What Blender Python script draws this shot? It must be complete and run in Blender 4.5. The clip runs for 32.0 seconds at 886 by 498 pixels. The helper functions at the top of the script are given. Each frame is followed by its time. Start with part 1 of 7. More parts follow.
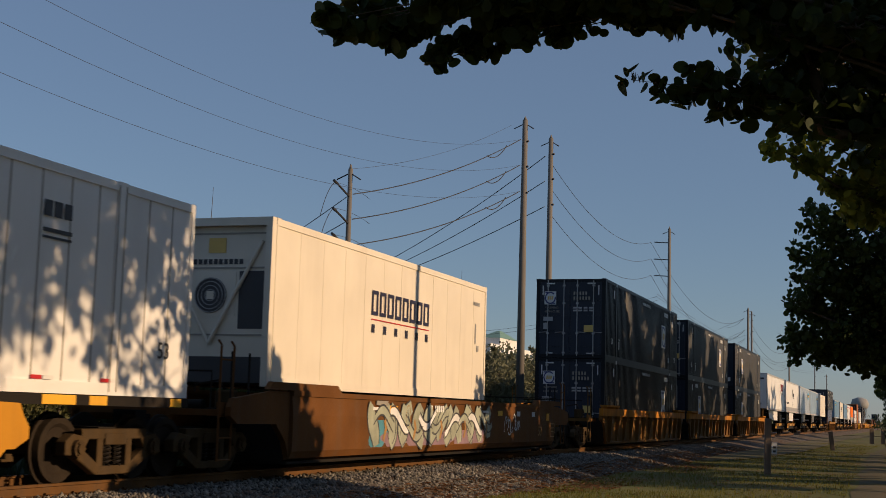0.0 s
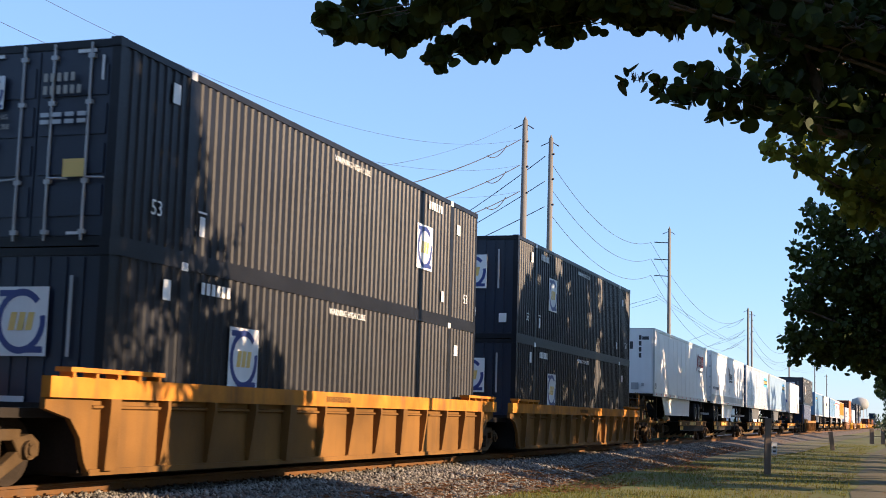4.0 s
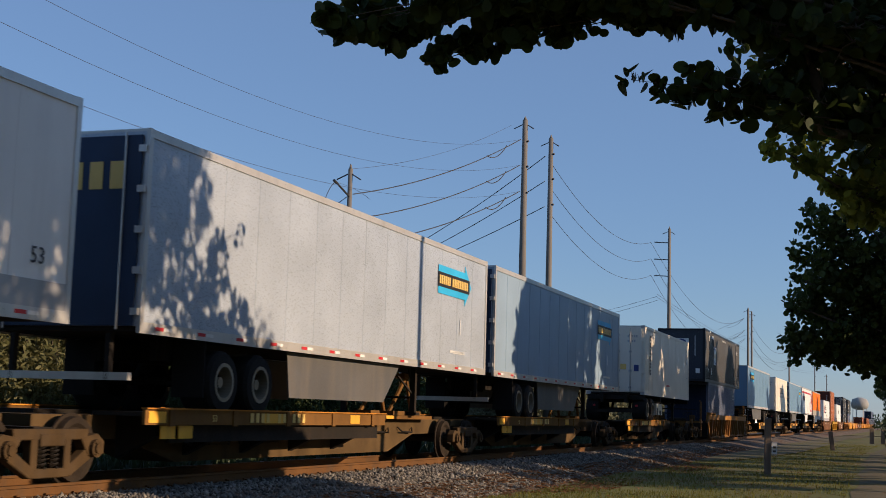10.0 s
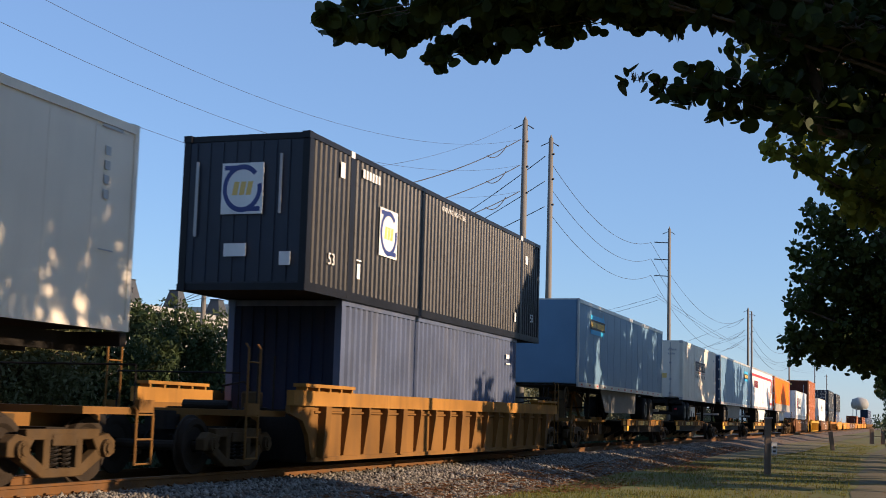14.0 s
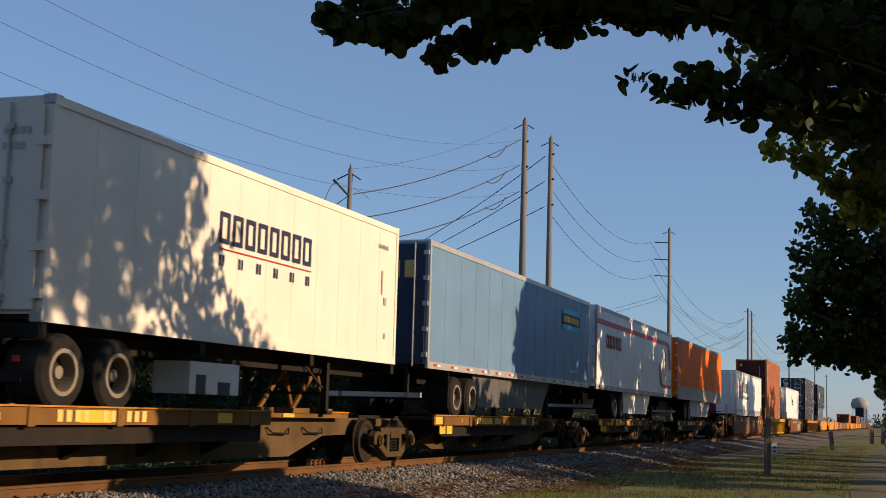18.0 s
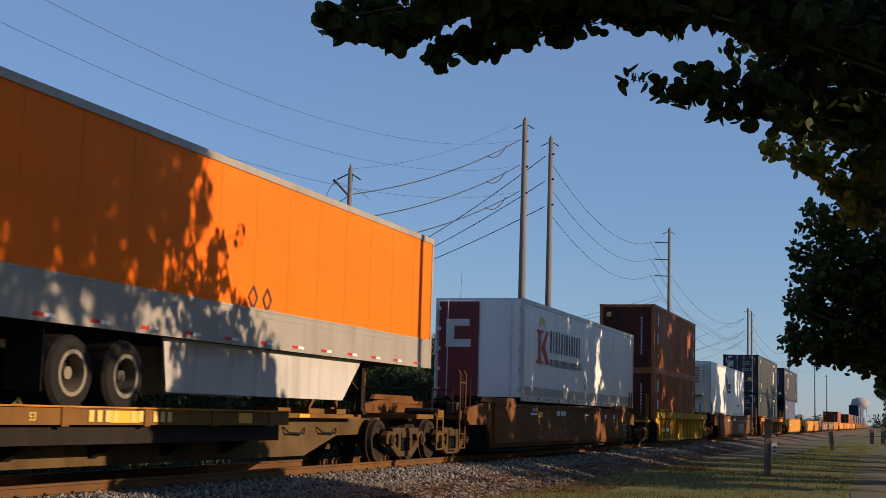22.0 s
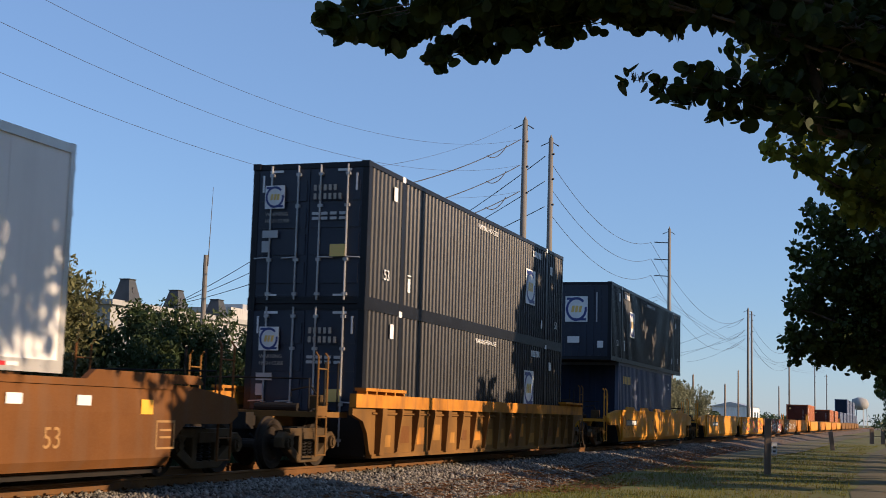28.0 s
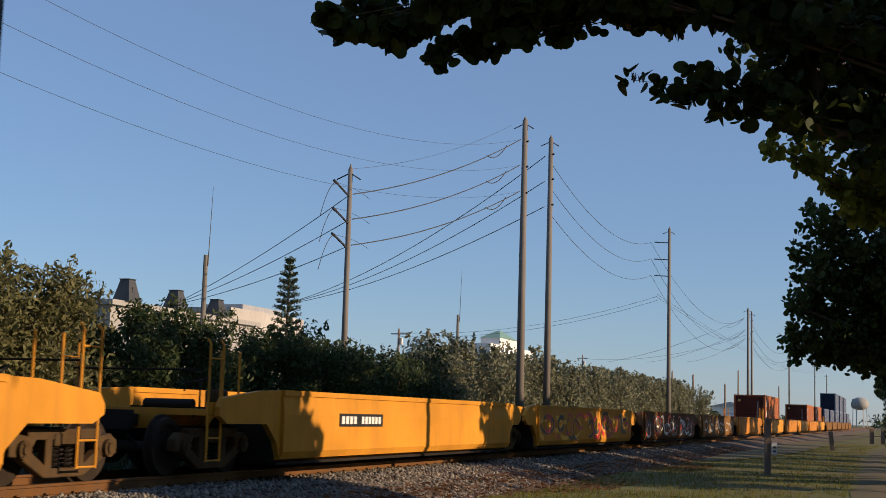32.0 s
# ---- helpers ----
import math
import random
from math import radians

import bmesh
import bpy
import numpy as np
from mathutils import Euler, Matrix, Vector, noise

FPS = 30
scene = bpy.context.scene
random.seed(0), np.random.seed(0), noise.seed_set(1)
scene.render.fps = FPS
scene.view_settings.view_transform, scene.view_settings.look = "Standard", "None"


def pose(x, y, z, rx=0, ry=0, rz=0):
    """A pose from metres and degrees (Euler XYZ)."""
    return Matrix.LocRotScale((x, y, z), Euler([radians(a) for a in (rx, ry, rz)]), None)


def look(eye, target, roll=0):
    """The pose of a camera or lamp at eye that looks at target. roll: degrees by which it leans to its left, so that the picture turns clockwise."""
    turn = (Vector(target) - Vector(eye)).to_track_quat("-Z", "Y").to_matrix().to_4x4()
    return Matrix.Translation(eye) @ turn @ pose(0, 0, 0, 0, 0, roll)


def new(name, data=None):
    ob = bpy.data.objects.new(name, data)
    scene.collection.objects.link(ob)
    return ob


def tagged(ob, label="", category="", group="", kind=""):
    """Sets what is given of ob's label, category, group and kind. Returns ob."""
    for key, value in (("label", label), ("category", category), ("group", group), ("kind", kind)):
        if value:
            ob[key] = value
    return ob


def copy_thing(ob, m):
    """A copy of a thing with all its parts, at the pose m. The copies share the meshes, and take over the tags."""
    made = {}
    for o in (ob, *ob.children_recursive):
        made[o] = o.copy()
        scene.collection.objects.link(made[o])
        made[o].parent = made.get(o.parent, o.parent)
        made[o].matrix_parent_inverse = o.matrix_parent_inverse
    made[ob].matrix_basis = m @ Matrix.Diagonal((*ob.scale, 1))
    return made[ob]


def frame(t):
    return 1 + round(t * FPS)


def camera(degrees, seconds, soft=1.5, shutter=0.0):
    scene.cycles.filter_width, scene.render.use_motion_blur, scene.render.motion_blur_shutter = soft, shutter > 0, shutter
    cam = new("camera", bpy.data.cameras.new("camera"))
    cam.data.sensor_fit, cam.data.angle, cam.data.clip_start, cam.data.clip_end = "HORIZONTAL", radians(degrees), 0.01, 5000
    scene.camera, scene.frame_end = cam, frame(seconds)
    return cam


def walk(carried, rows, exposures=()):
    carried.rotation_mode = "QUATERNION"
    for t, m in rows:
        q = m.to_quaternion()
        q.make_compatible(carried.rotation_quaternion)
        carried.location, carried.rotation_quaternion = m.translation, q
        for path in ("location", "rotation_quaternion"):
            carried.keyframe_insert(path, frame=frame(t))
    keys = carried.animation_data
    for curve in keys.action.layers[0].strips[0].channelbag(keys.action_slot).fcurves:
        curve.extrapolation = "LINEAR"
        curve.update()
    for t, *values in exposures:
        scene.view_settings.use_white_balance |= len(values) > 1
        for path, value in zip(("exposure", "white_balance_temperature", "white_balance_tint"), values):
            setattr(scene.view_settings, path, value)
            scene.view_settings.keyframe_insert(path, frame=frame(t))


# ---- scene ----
from math import sin, cos, pi, tan, atan2, sqrt

# ---------------------------------------------------------------- camera
EYE = Vector((11.312, 0.0, 1.06))
PAN, TILT = radians(19.2756), radians(7.128)
AIM = Vector((-sin(PAN) * cos(TILT), cos(PAN) * cos(TILT), sin(TILT)))
cam = camera(37.317, 32.0, soft=0.8, shutter=0.12)
STILL = look(EYE, EYE + AIM, 1.6184)
walk(cam, [(0.0, STILL), (32.0, STILL)],
     exposures=[(0.0, -0.14, 6300, 13), (1.0, 0.4, 6100, 13), (2.0, 1.0, 5600, 13), (3.5, 1.4, 5600, 13), (6.0, 1.2, 5600, 13), (7.0, 0.21, 5700, 13), (9.0, 0.03, 5700, 13), (10.0, 0.32, 5600, 13), (11.0, 0.41, 5500, 13), (13.0, 0.5, 5600, 13), (14.0, 0.85, 5600, 13),
                (14.5, 0.8, 5600, 13), (16.5, 0.7, 5600, 13), (17.0, 0.67, 5600, 13), (18.0, 0.39, 5800, 13), (20.0, 0.41, 5600, 13), (21.0, 0.18, 6100, 13), (22.0, 0.35, 5600, 13), (23.0, 0.37, 5700, 13), (24.0, 0.25, 6100, 13), (25.0, 0.38, 5700, 13), (28.0, 0.7, 5600, 13), (29.0, 1.08, 5600, 13), (30.0, 0.9, 5600, 13), (32.0, 0.41, 5800, 13)])
SPEED = 12.82          # metres a second, towards -y

# ---------------------------------------------------------------- light
SUN_EL, SUN_AZ = radians(16.0), radians(89.0)
to_sun = Vector((sin(SUN_AZ) * cos(SUN_EL), cos(SUN_AZ) * cos(SUN_EL), sin(SUN_EL)))
world = bpy.data.worlds.new("sky")
scene.world = world
world.use_nodes = True
wn = world.node_tree.nodes
sky = wn.new("ShaderNodeTexSky")
sky.sky_type, sky.sun_disc = "NISHITA", False
sky.sun_elevation, sky.sun_rotation = SUN_EL, SUN_AZ
sky.air_density, sky.dust_density, sky.ozone_density = 1.0, 0.1, 3.4
haze = wn.new("ShaderNodeMix")          # even humid haze over the whole sky
haze.data_type = "RGBA"
haze.inputs[0].default_value, haze.inputs[7].default_value = 0.40, (2.5, 3.25, 4.5, 1)
world.node_tree.links.new(sky.outputs[0], haze.inputs[6])
world.node_tree.links.new(haze.outputs[2], wn["Background"].inputs[0])
wn["Background"].inputs[1].default_value = 0.086
sun_data = bpy.data.lights.new("sun", "SUN")
sun_data.energy, sun_data.angle, sun_data.color = 5.0, radians(0.55), (1.0, 0.68, 0.38)
sun = new("sun", sun_data)
sun.matrix_world = look(to_sun * 100, (0, 0, 0))

# ---------------------------------------------------------------- materials
def shader(name):
    m = bpy.data.materials.new(name)
    m.use_nodes = True
    n, l = m.node_tree.nodes, m.node_tree.links
    return m, n, l, n["Principled BSDF"]


def noise_of(n, l, src, scale, detail=4.0, stretch=None):
    tex = n.new("ShaderNodeTexNoise")
    tex.inputs["Scale"].default_value, tex.inputs["Detail"].default_value = scale, detail
    if stretch:
        mp = n.new("ShaderNodeMapping")
        mp.inputs["Scale"].default_value = stretch
        l.new(src, mp.inputs[0])
        src = mp.outputs[0]
    l.new(src, tex.inputs["Vector"])
    return tex.outputs["Fac"]


def ramp(n, l, src, a, b):
    r = n.new("ShaderNodeMapRange")
    r.inputs["From Min"].default_value, r.inputs["From Max"].default_value = a, b
    l.new(src, r.inputs["Value"])
    return r.outputs[0]


def mixed(n, l, fac, a, b):
    x = n.new("ShaderNodeMix")
    x.data_type = "RGBA"
    for sock, v in ((x.inputs[0], fac), (x.inputs[6], a), (x.inputs[7], b)):
        if hasattr(v, "is_linked"):
            l.new(v, sock)
        elif isinstance(v, (int, float)):
            sock.default_value = v
        else:
            sock.default_value = (*v, 1)
    return x.outputs[2]


def paint(name, col, rough=0.45, metal=0.0, var=0.18, dirt=0.35, dirt_col=(0.06, 0.045, 0.03), scale=0.8, bump=0.05, fine=40.0, each=0.0, spec=0.5):
    """Painted or bare surface: broad fading, rain streaks, fine grain and a light bump."""
    m, n, l, p = shader(name)
    co = n.new("ShaderNodeTexCoord").outputs["Object"]
    broad = noise_of(n, l, co, scale)
    streak = noise_of(n, l, co, 1.0, 5.0, (3.0, 3.0, 0.35))
    grain = noise_of(n, l, co, fine, 3.0)
    dark = tuple(c * (1 - var) for c in col)
    light = tuple(min(1, c * (1 + var * 0.6)) for c in col)
    c = mixed(n, l, ramp(n, l, broad, 0.3, 0.7), dark, light)
    if each:
        info = n.new("ShaderNodeObjectInfo").outputs["Random"]
        c = mixed(n, l, ramp(n, l, info, 0, 1.0 / each), c, tuple(x * 0.6 for x in col))
    if dirt:
        x = n.new("ShaderNodeMath")
        x.operation = "MULTIPLY"
        l.new(ramp(n, l, streak, 0.5, 0.78), x.inputs[0])
        x.inputs[1].default_value = dirt
        c = mixed(n, l, x.outputs[0], c, dirt_col)
    l.new(c, p.inputs["Base Color"])
    p.inputs["Metallic"].default_value, p.inputs["Specular IOR Level"].default_value = metal, spec
    r = ramp(n, l, grain, 0.2, 0.8)
    mr = r.node
    mr.inputs["To Min"].default_value, mr.inputs["To Max"].default_value = max(0.05, rough - 0.12), min(1, rough + 0.15)
    l.new(r, p.inputs["Roughness"])
    if bump:
        b = n.new("ShaderNodeBump")
        b.inputs["Strength"].default_value, b.inputs["Distance"].default_value = bump, 0.02
        l.new(grain, b.inputs["Height"])
        l.new(b.outputs[0], p.inputs["Normal"])
    return m


def leafy(name, col, col2, trans=0.35, rough=0.45, spec=0.5):
    """Leaves: colour by island, some light through them."""
    m, n, l, p = shader(name)
    isl = n.new("ShaderNodeNewGeometry").outputs["Random Per Island"]
    co = n.new("ShaderNodeTexCoord").outputs["Object"]
    c = mixed(n, l, isl, col, col2)
    c = mixed(n, l, ramp(n, l, noise_of(n, l, co, 9.0), 0.35, 0.75), c, tuple(x * 0.7 for x in col))
    l.new(c, p.inputs["Base Color"])
    p.inputs["Roughness"].default_value, p.inputs["Specular IOR Level"].default_value = rough, spec
    tr = n.new("ShaderNodeBsdfTranslucent")
    l.new(mixed(n, l, 0.5, c, tuple(min(1, x * 2.2) for x in col2)), tr.inputs[0])
    mx = n.new("ShaderNodeMixShader")
    mx.inputs[0].default_value = trans
    l.new(p.outputs[0], mx.inputs[1])
    l.new(tr.outputs[0], mx.inputs[2])
    l.new(mx.outputs[0], n["Material Output"].inputs[0])
    return m


def earth(name, cols, scales, bump=0.4, rough=0.95, dist=0.03):
    m, n, l, p = shader(name)
    co = n.new("ShaderNodeTexCoord").outputs["Object"]
    c = mixed(n, l, ramp(n, l, noise_of(n, l, co, scales[0], 6), 0.35, 0.65), cols[0], cols[1])
    c = mixed(n, l, ramp(n, l, noise_of(n, l, co, scales[1], 4), 0.45, 0.7), c, cols[2])
    l.new(c, p.inputs["Base Color"])
    p.inputs["Roughness"].default_value = rough
    b = n.new("ShaderNodeBump")
    b.inputs["Strength"].default_value, b.inputs["Distance"].default_value = bump, dist
    l.new(noise_of(n, l, co, scales[2], 6), b.inputs["Height"])
    l.new(b.outputs[0], p.inputs["Normal"])
    return m


RUSTY = (0.10, 0.045, 0.02)
M = dict(
    navy=paint("navy_paint", (0.0105, 0.0118, 0.016), 0.40, var=0.35, dirt=0.3, dirt_col=(0.026, 0.026, 0.027), spec=0.28),
    navy_end=paint("navy_door_paint", (0.012, 0.018, 0.036), 0.4, var=0.3, dirt=0.2, dirt_col=(0.05, 0.05, 0.05)),
    blue=paint("faded_blue_paint", (0.082, 0.105, 0.175), 0.42, var=0.25, dirt=0.4, dirt_col=(0.2, 0.21, 0.24)),
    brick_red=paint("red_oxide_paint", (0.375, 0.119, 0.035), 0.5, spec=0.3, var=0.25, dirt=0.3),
    # End walls get a darker red oxide than the sides
    brick_end=paint("darker_red_oxide_end", (0.085, 0.022, 0.012), 0.6, var=0.3, dirt=0.5, dirt_col=(0.03, 0.012, 0.008), spec=0.2),
    white=paint("white_aluminium_skin", (0.80, 0.79, 0.76), 0.35, var=0.06, dirt=0.12, dirt_col=(0.35, 0.33, 0.3), bump=0.02),
    reefer=paint("white_reefer_skin", (0.75, 0.69, 0.575), 0.4, var=0.07, dirt=0.14, dirt_col=(0.4, 0.35, 0.28), bump=0.02),
    grey=paint("grey_aluminium", (0.42, 0.42, 0.42), 0.4, metal=0.3, var=0.12, dirt=0.25),
    rail_dull=paint("dull_aluminium_band", (0.36, 0.33, 0.28), 0.5, metal=0.2, var=0.12, dirt=0.3),
    dull_white=paint("dull_white_skirt", (0.50, 0.48, 0.44), 0.5, var=0.1, dirt=0.35),
    rail_alu=paint("aluminium_rail", (0.62, 0.61, 0.58), 0.35, metal=0.5, var=0.1, dirt=0.2),
    pale_blue=paint("pale_blue_skin", (0.14, 0.245, 0.37), 0.4, var=0.1, dirt=0.1, dirt_col=(0.15, 0.2, 0.26), bump=0.02),
    ice_grey=paint("pale_blue_grey_skin", (0.255, 0.35, 0.46), 0.4, var=0.1, dirt=0.1, dirt_col=(0.2, 0.22, 0.26), bump=0.02),
    steel_blue=paint("steel_blue_skin", (0.10, 0.24, 0.42), 0.35, var=0.1, dirt=0.1, bump=0.02),
    silver=paint("silver_skin", (0.46, 0.52, 0.60), 0.3, metal=0.25, var=0.14, dirt=0.12, dirt_col=(0.3, 0.36, 0.44), bump=0),
    orange=paint("orange_skin", (0.84, 0.165, 0.002), 0.55, spec=0.1, var=0.08, dirt=0.1, bump=0.02),
    skirt=paint("dark_grey_skirt", (0.10, 0.10, 0.10), 0.5, dirt=0.4, dirt_col=(0.2, 0.17, 0.13)),
    well_orange=paint("weathered_orange_steel", (0.44, 0.175, 0.014), 0.7, spec=0.25, var=0.45, dirt=0.75, dirt_col=(0.10, 0.06, 0.03), scale=1.4, bump=0.12),
    well_dull=paint("dusty_brown_steel", (0.165, 0.080, 0.016), 0.75, var=0.35, dirt=0.55, dirt_col=(0.07, 0.04, 0.016), bump=0.12, spec=0.25),
    well_tan=paint("dull_ochre_steel", (0.30, 0.145, 0.024), 0.7, var=0.35, dirt=0.55, dirt_col=(0.08, 0.045, 0.018), bump=0.12, spec=0.25),
    spray_mint=paint("pale_mint_spray", (0.36, 0.38, 0.29), 0.5, var=0.35, dirt=0.2, scale=2.0),
    spray_pink=paint("faint_pink_spray", (0.34, 0.17, 0.11), 0.6, var=0.25, dirt=0.3, scale=2.0),
    spray_mauve=paint("mauve_spray", (0.26, 0.17, 0.20), 0.5, var=0.25, dirt=0.2, scale=2.0),
    spray_blue=paint("teal_blue_spray", (0.08, 0.26, 0.33), 0.5, var=0.25, dirt=0.2, scale=2.0),
    spine=paint("dusty_tan_spine", (0.095, 0.060, 0.024), 0.85, var=0.4, dirt=0.6, dirt_col=(0.035, 0.02, 0.008), scale=1.2, bump=0.15, spec=0.2),
    # Shade on the blue box's ends put into a darker copy of its paint
    blue_shade_end=paint("shaded_blue_end", (0.012, 0.02, 0.042), 0.75, spec=0.2, var=0.25, dirt=0.3),
    well_brown=paint("red_brown_steel", (0.135, 0.054, 0.012), 0.7, spec=0.2, var=0.3, dirt=0.45, dirt_col=(0.12, 0.08, 0.05), bump=0.1),
    well_yellow=paint("chrome_yellow_steel", (0.52, 0.235, 0.016), 0.6, spec=0.25, var=0.22, dirt=0.4, dirt_col=(0.2, 0.1, 0.03), bump=0.06),
    yellow=paint("yellow_marking", (0.80, 0.42, 0.03), 0.5, var=0.2, dirt=0.3),
    grimy=paint("grimy_black_steel", (0.014, 0.011, 0.008), 0.75, var=0.4, dirt=0.4, dirt_col=(0.045, 0.028, 0.016), bump=0.15, spec=0.25),
    tan_steel=paint("dusty_tan_casting", (0.065, 0.04, 0.016), 0.85, spec=0.2, var=0.35, dirt=0.6, bump=0.2, scale=3),
    wheel=paint("wheel_steel", (0.024, 0.017, 0.011), 0.8, spec=0.2, metal=0.0, var=0.3, dirt=0.4, scale=4),
    rail=paint("rusty_rail_steel", (0.13, 0.056, 0.009), 0.7, metal=0.2, var=0.3, dirt=0.5, bump=0.2),
    tie=paint("weathered_concrete_sleeper", (0.26, 0.24, 0.21), 0.9, var=0.3, dirt=0.6, bump=0.3, scale=3, each=0.5),
    rubber=paint("tyre_rubber", (0.014, 0.013, 0.012), 0.9, var=0.2, dirt=0.25, dirt_col=(0.05, 0.042, 0.033), spec=0.2),
    alloy=paint("aluminium_wheel", (0.27, 0.235, 0.17), 0.5, metal=0.4, var=0.2, dirt=0.5),
    black=paint("black_marking", (0.015, 0.015, 0.017), 0.5, dirt=0),
    char=paint("charcoal_marking", (0.05, 0.05, 0.055), 0.5, dirt=0),
    sign_white=paint("white_marking", (0.75, 0.75, 0.73), 0.5, dirt=0.15),
    marine=paint("dark_blue_marking", (0.022, 0.024, 0.06), 0.5, dirt=0.05),
    faded=paint("faded_ochre_marking", (0.34, 0.19, 0.06), 0.6, dirt=0.3),
    crimson=paint("dark_crimson_marking", (0.22, 0.014, 0.02), 0.5, dirt=0.05),
    blue_door=paint("dark_blue_door_paint", (0.025, 0.045, 0.095), 0.5, var=0.2, dirt=0.2, spec=0.3),
    well_lemon=paint("lemon_yellow_steel", (0.46, 0.265, 0.012), 0.6, spec=0.25, var=0.25, dirt=0.45, dirt_col=(0.16, 0.09, 0.02), bump=0.08),
    maroon=paint("dark_red_door_paint", (0.15, 0.012, 0.016), 0.4, dirt=0.1),
    red=paint("red_marking", (0.50, 0.025, 0.03), 0.4, dirt=0.05),
    sky_blue=paint("sky_blue_marking", (0.05, 0.42, 0.75), 0.4, dirt=0.05),
    royal=paint("royal_blue_marking", (0.032, 0.05, 0.19), 0.4, dirt=0.05),
    gold=paint("gold_marking", (0.72, 0.50, 0.14), 0.45, dirt=0.05),
    concrete_pole=paint("tan_concrete_pole", (0.165, 0.155, 0.14), 0.85, var=0.15, dirt=0.3, bump=0.1, scale=0.5),
    wood_pole=paint("weathered_wood_pole", (0.20, 0.15, 0.11), 0.85, var=0.25, dirt=0.4, bump=0.25, fine=60),
    cable=paint("black_cable", (0.03, 0.03, 0.035), 0.6, dirt=0),
    bark=paint("grey_brown_bark", (0.075, 0.058, 0.042), 0.9, var=0.35, dirt=0.5, scale=6, bump=0.6),
    wall=paint("white_stucco", (0.74, 0.73, 0.70), 0.8, var=0.08, dirt=0.2, scale=0.2),
    pale_wall=paint("weathered_pale_stucco", (0.42, 0.41, 0.39), 0.85, var=0.15, dirt=0.4, scale=0.15),
    dim_wall=paint("grey_stucco", (0.30, 0.30, 0.29), 0.85, var=0.1, dirt=0.3, scale=0.3),
    roof_dark=paint("dark_roof", (0.045, 0.05, 0.055), 0.6, var=0.3, dirt=0.2),
    roof_green=paint("green_copper_roof", (0.16, 0.30, 0.26), 0.6, var=0.2),
    glass=paint("dark_window_glass", (0.03, 0.05, 0.07), 0.12, var=0.1, dirt=0),
    grape=leafy("round_leaf", (0.020, 0.034, 0.009), (0.050, 0.072, 0.014), 0.18, 0.6, 0.16),
    # Lighter, more translucent copy of the grape leaf: sunlight put into its colour
    grape_lit=leafy("sunlit_round_leaf", (0.06, 0.08, 0.014), (0.19, 0.20, 0.03), 0.55, 0.6, 0.2),
    far_leaf=leafy("glossy_leaf", (0.026, 0.042, 0.010), (0.065, 0.088, 0.018), 0.28, 0.6, 0.25),
    silver_leaf=leafy("silver_green_leaf", (0.12, 0.13, 0.075), (0.22, 0.225, 0.145), 0.2, 0.7, 0.2),
    olive_leaf=leafy("olive_green_leaf", (0.085, 0.092, 0.034), (0.17, 0.16, 0.07), 0.2, 0.7, 0.2),
    # Shade on part of the hedge put into a darker leaf colour
    green_leaf=leafy("shaded_green_leaf", (0.03, 0.05, 0.016), (0.065, 0.085, 0.03), 0.2, 0.65, 0.2),
    dark_leaf=leafy("dark_green_leaf", (0.02, 0.04, 0.014), (0.045, 0.07, 0.025), 0.2),
    grass=leafy("grass_blade", (0.085, 0.10, 0.014), (0.17, 0.15, 0.03), 0.25, 0.7, 0.15),
    dry=leafy("dry_leaf", (0.12, 0.05, 0.018), (0.27, 0.14, 0.06), 0.15, 0.8, 0.1),
    soil=earth("grassy_soil", ((0.074, 0.090, 0.009), (0.122, 0.118, 0.015), (0.122, 0.086, 0.024)), (0.6, 0.25, 14.0)),
    gravel=earth("crushed_stone", ((0.075, 0.062, 0.048), (0.155, 0.13, 0.10), (0.11, 0.058, 0.028)), (9.0, 1.1, 26.0), 1.0, 0.95, 0.06),
    path=earth("sandy_path", ((0.12, 0.096, 0.052), (0.105, 0.09, 0.036), (0.075, 0.076, 0.016)), (1.2, 0.5, 20.0)),
)
m, n, l, p = shader("grey_stone")
isl = n.new("ShaderNodeNewGeometry").outputs["Random Per Island"]
l.new(mixed(n, l, isl, (0.045, 0.041, 0.034), (0.25, 0.228, 0.19)), p.inputs["Base Color"])
p.inputs["Roughness"].default_value = 0.9
M["stone"] = m

# ---------------------------------------------------------------- mesh helpers
def B():
    return bmesh.new()


def box(bm, x0, x1, y0, y1, z0, z1):
    v = [bm.verts.new((x, y, z)) for x in (x0, x1) for y in (y0, y1) for z in (z0, z1)]
    for f in ((0, 1, 3, 2), (4, 6, 7, 5), (0, 4, 5, 1), (2, 3, 7, 6), (0, 2, 6, 4), (1, 5, 7, 3)):
        bm.faces.new([v[i] for i in f])
    return v


def loft(bm, rings, cap=True):
    """Joins rings of equally many points."""
    vs = [[bm.verts.new(q) for q in r] for r in rings]
    k = len(vs[0])
    for a, b in zip(vs, vs[1:]):
        for i in range(k):
            bm.faces.new((a[i], a[(i + 1) % k], b[(i + 1) % k], b[i]))
    if cap:
        bm.faces.new(vs[0][::-1])
        bm.faces.new(vs[-1])


def along_y(bm, prof, y0, y1):
    loft(bm, [[(x, y, z) for x, z in prof] for y in (y0, y1)])


def along_x(bm, prof, x0, x1):
    loft(bm, [[(x, y, z) for y, z in prof] for x in (x0, x1)])


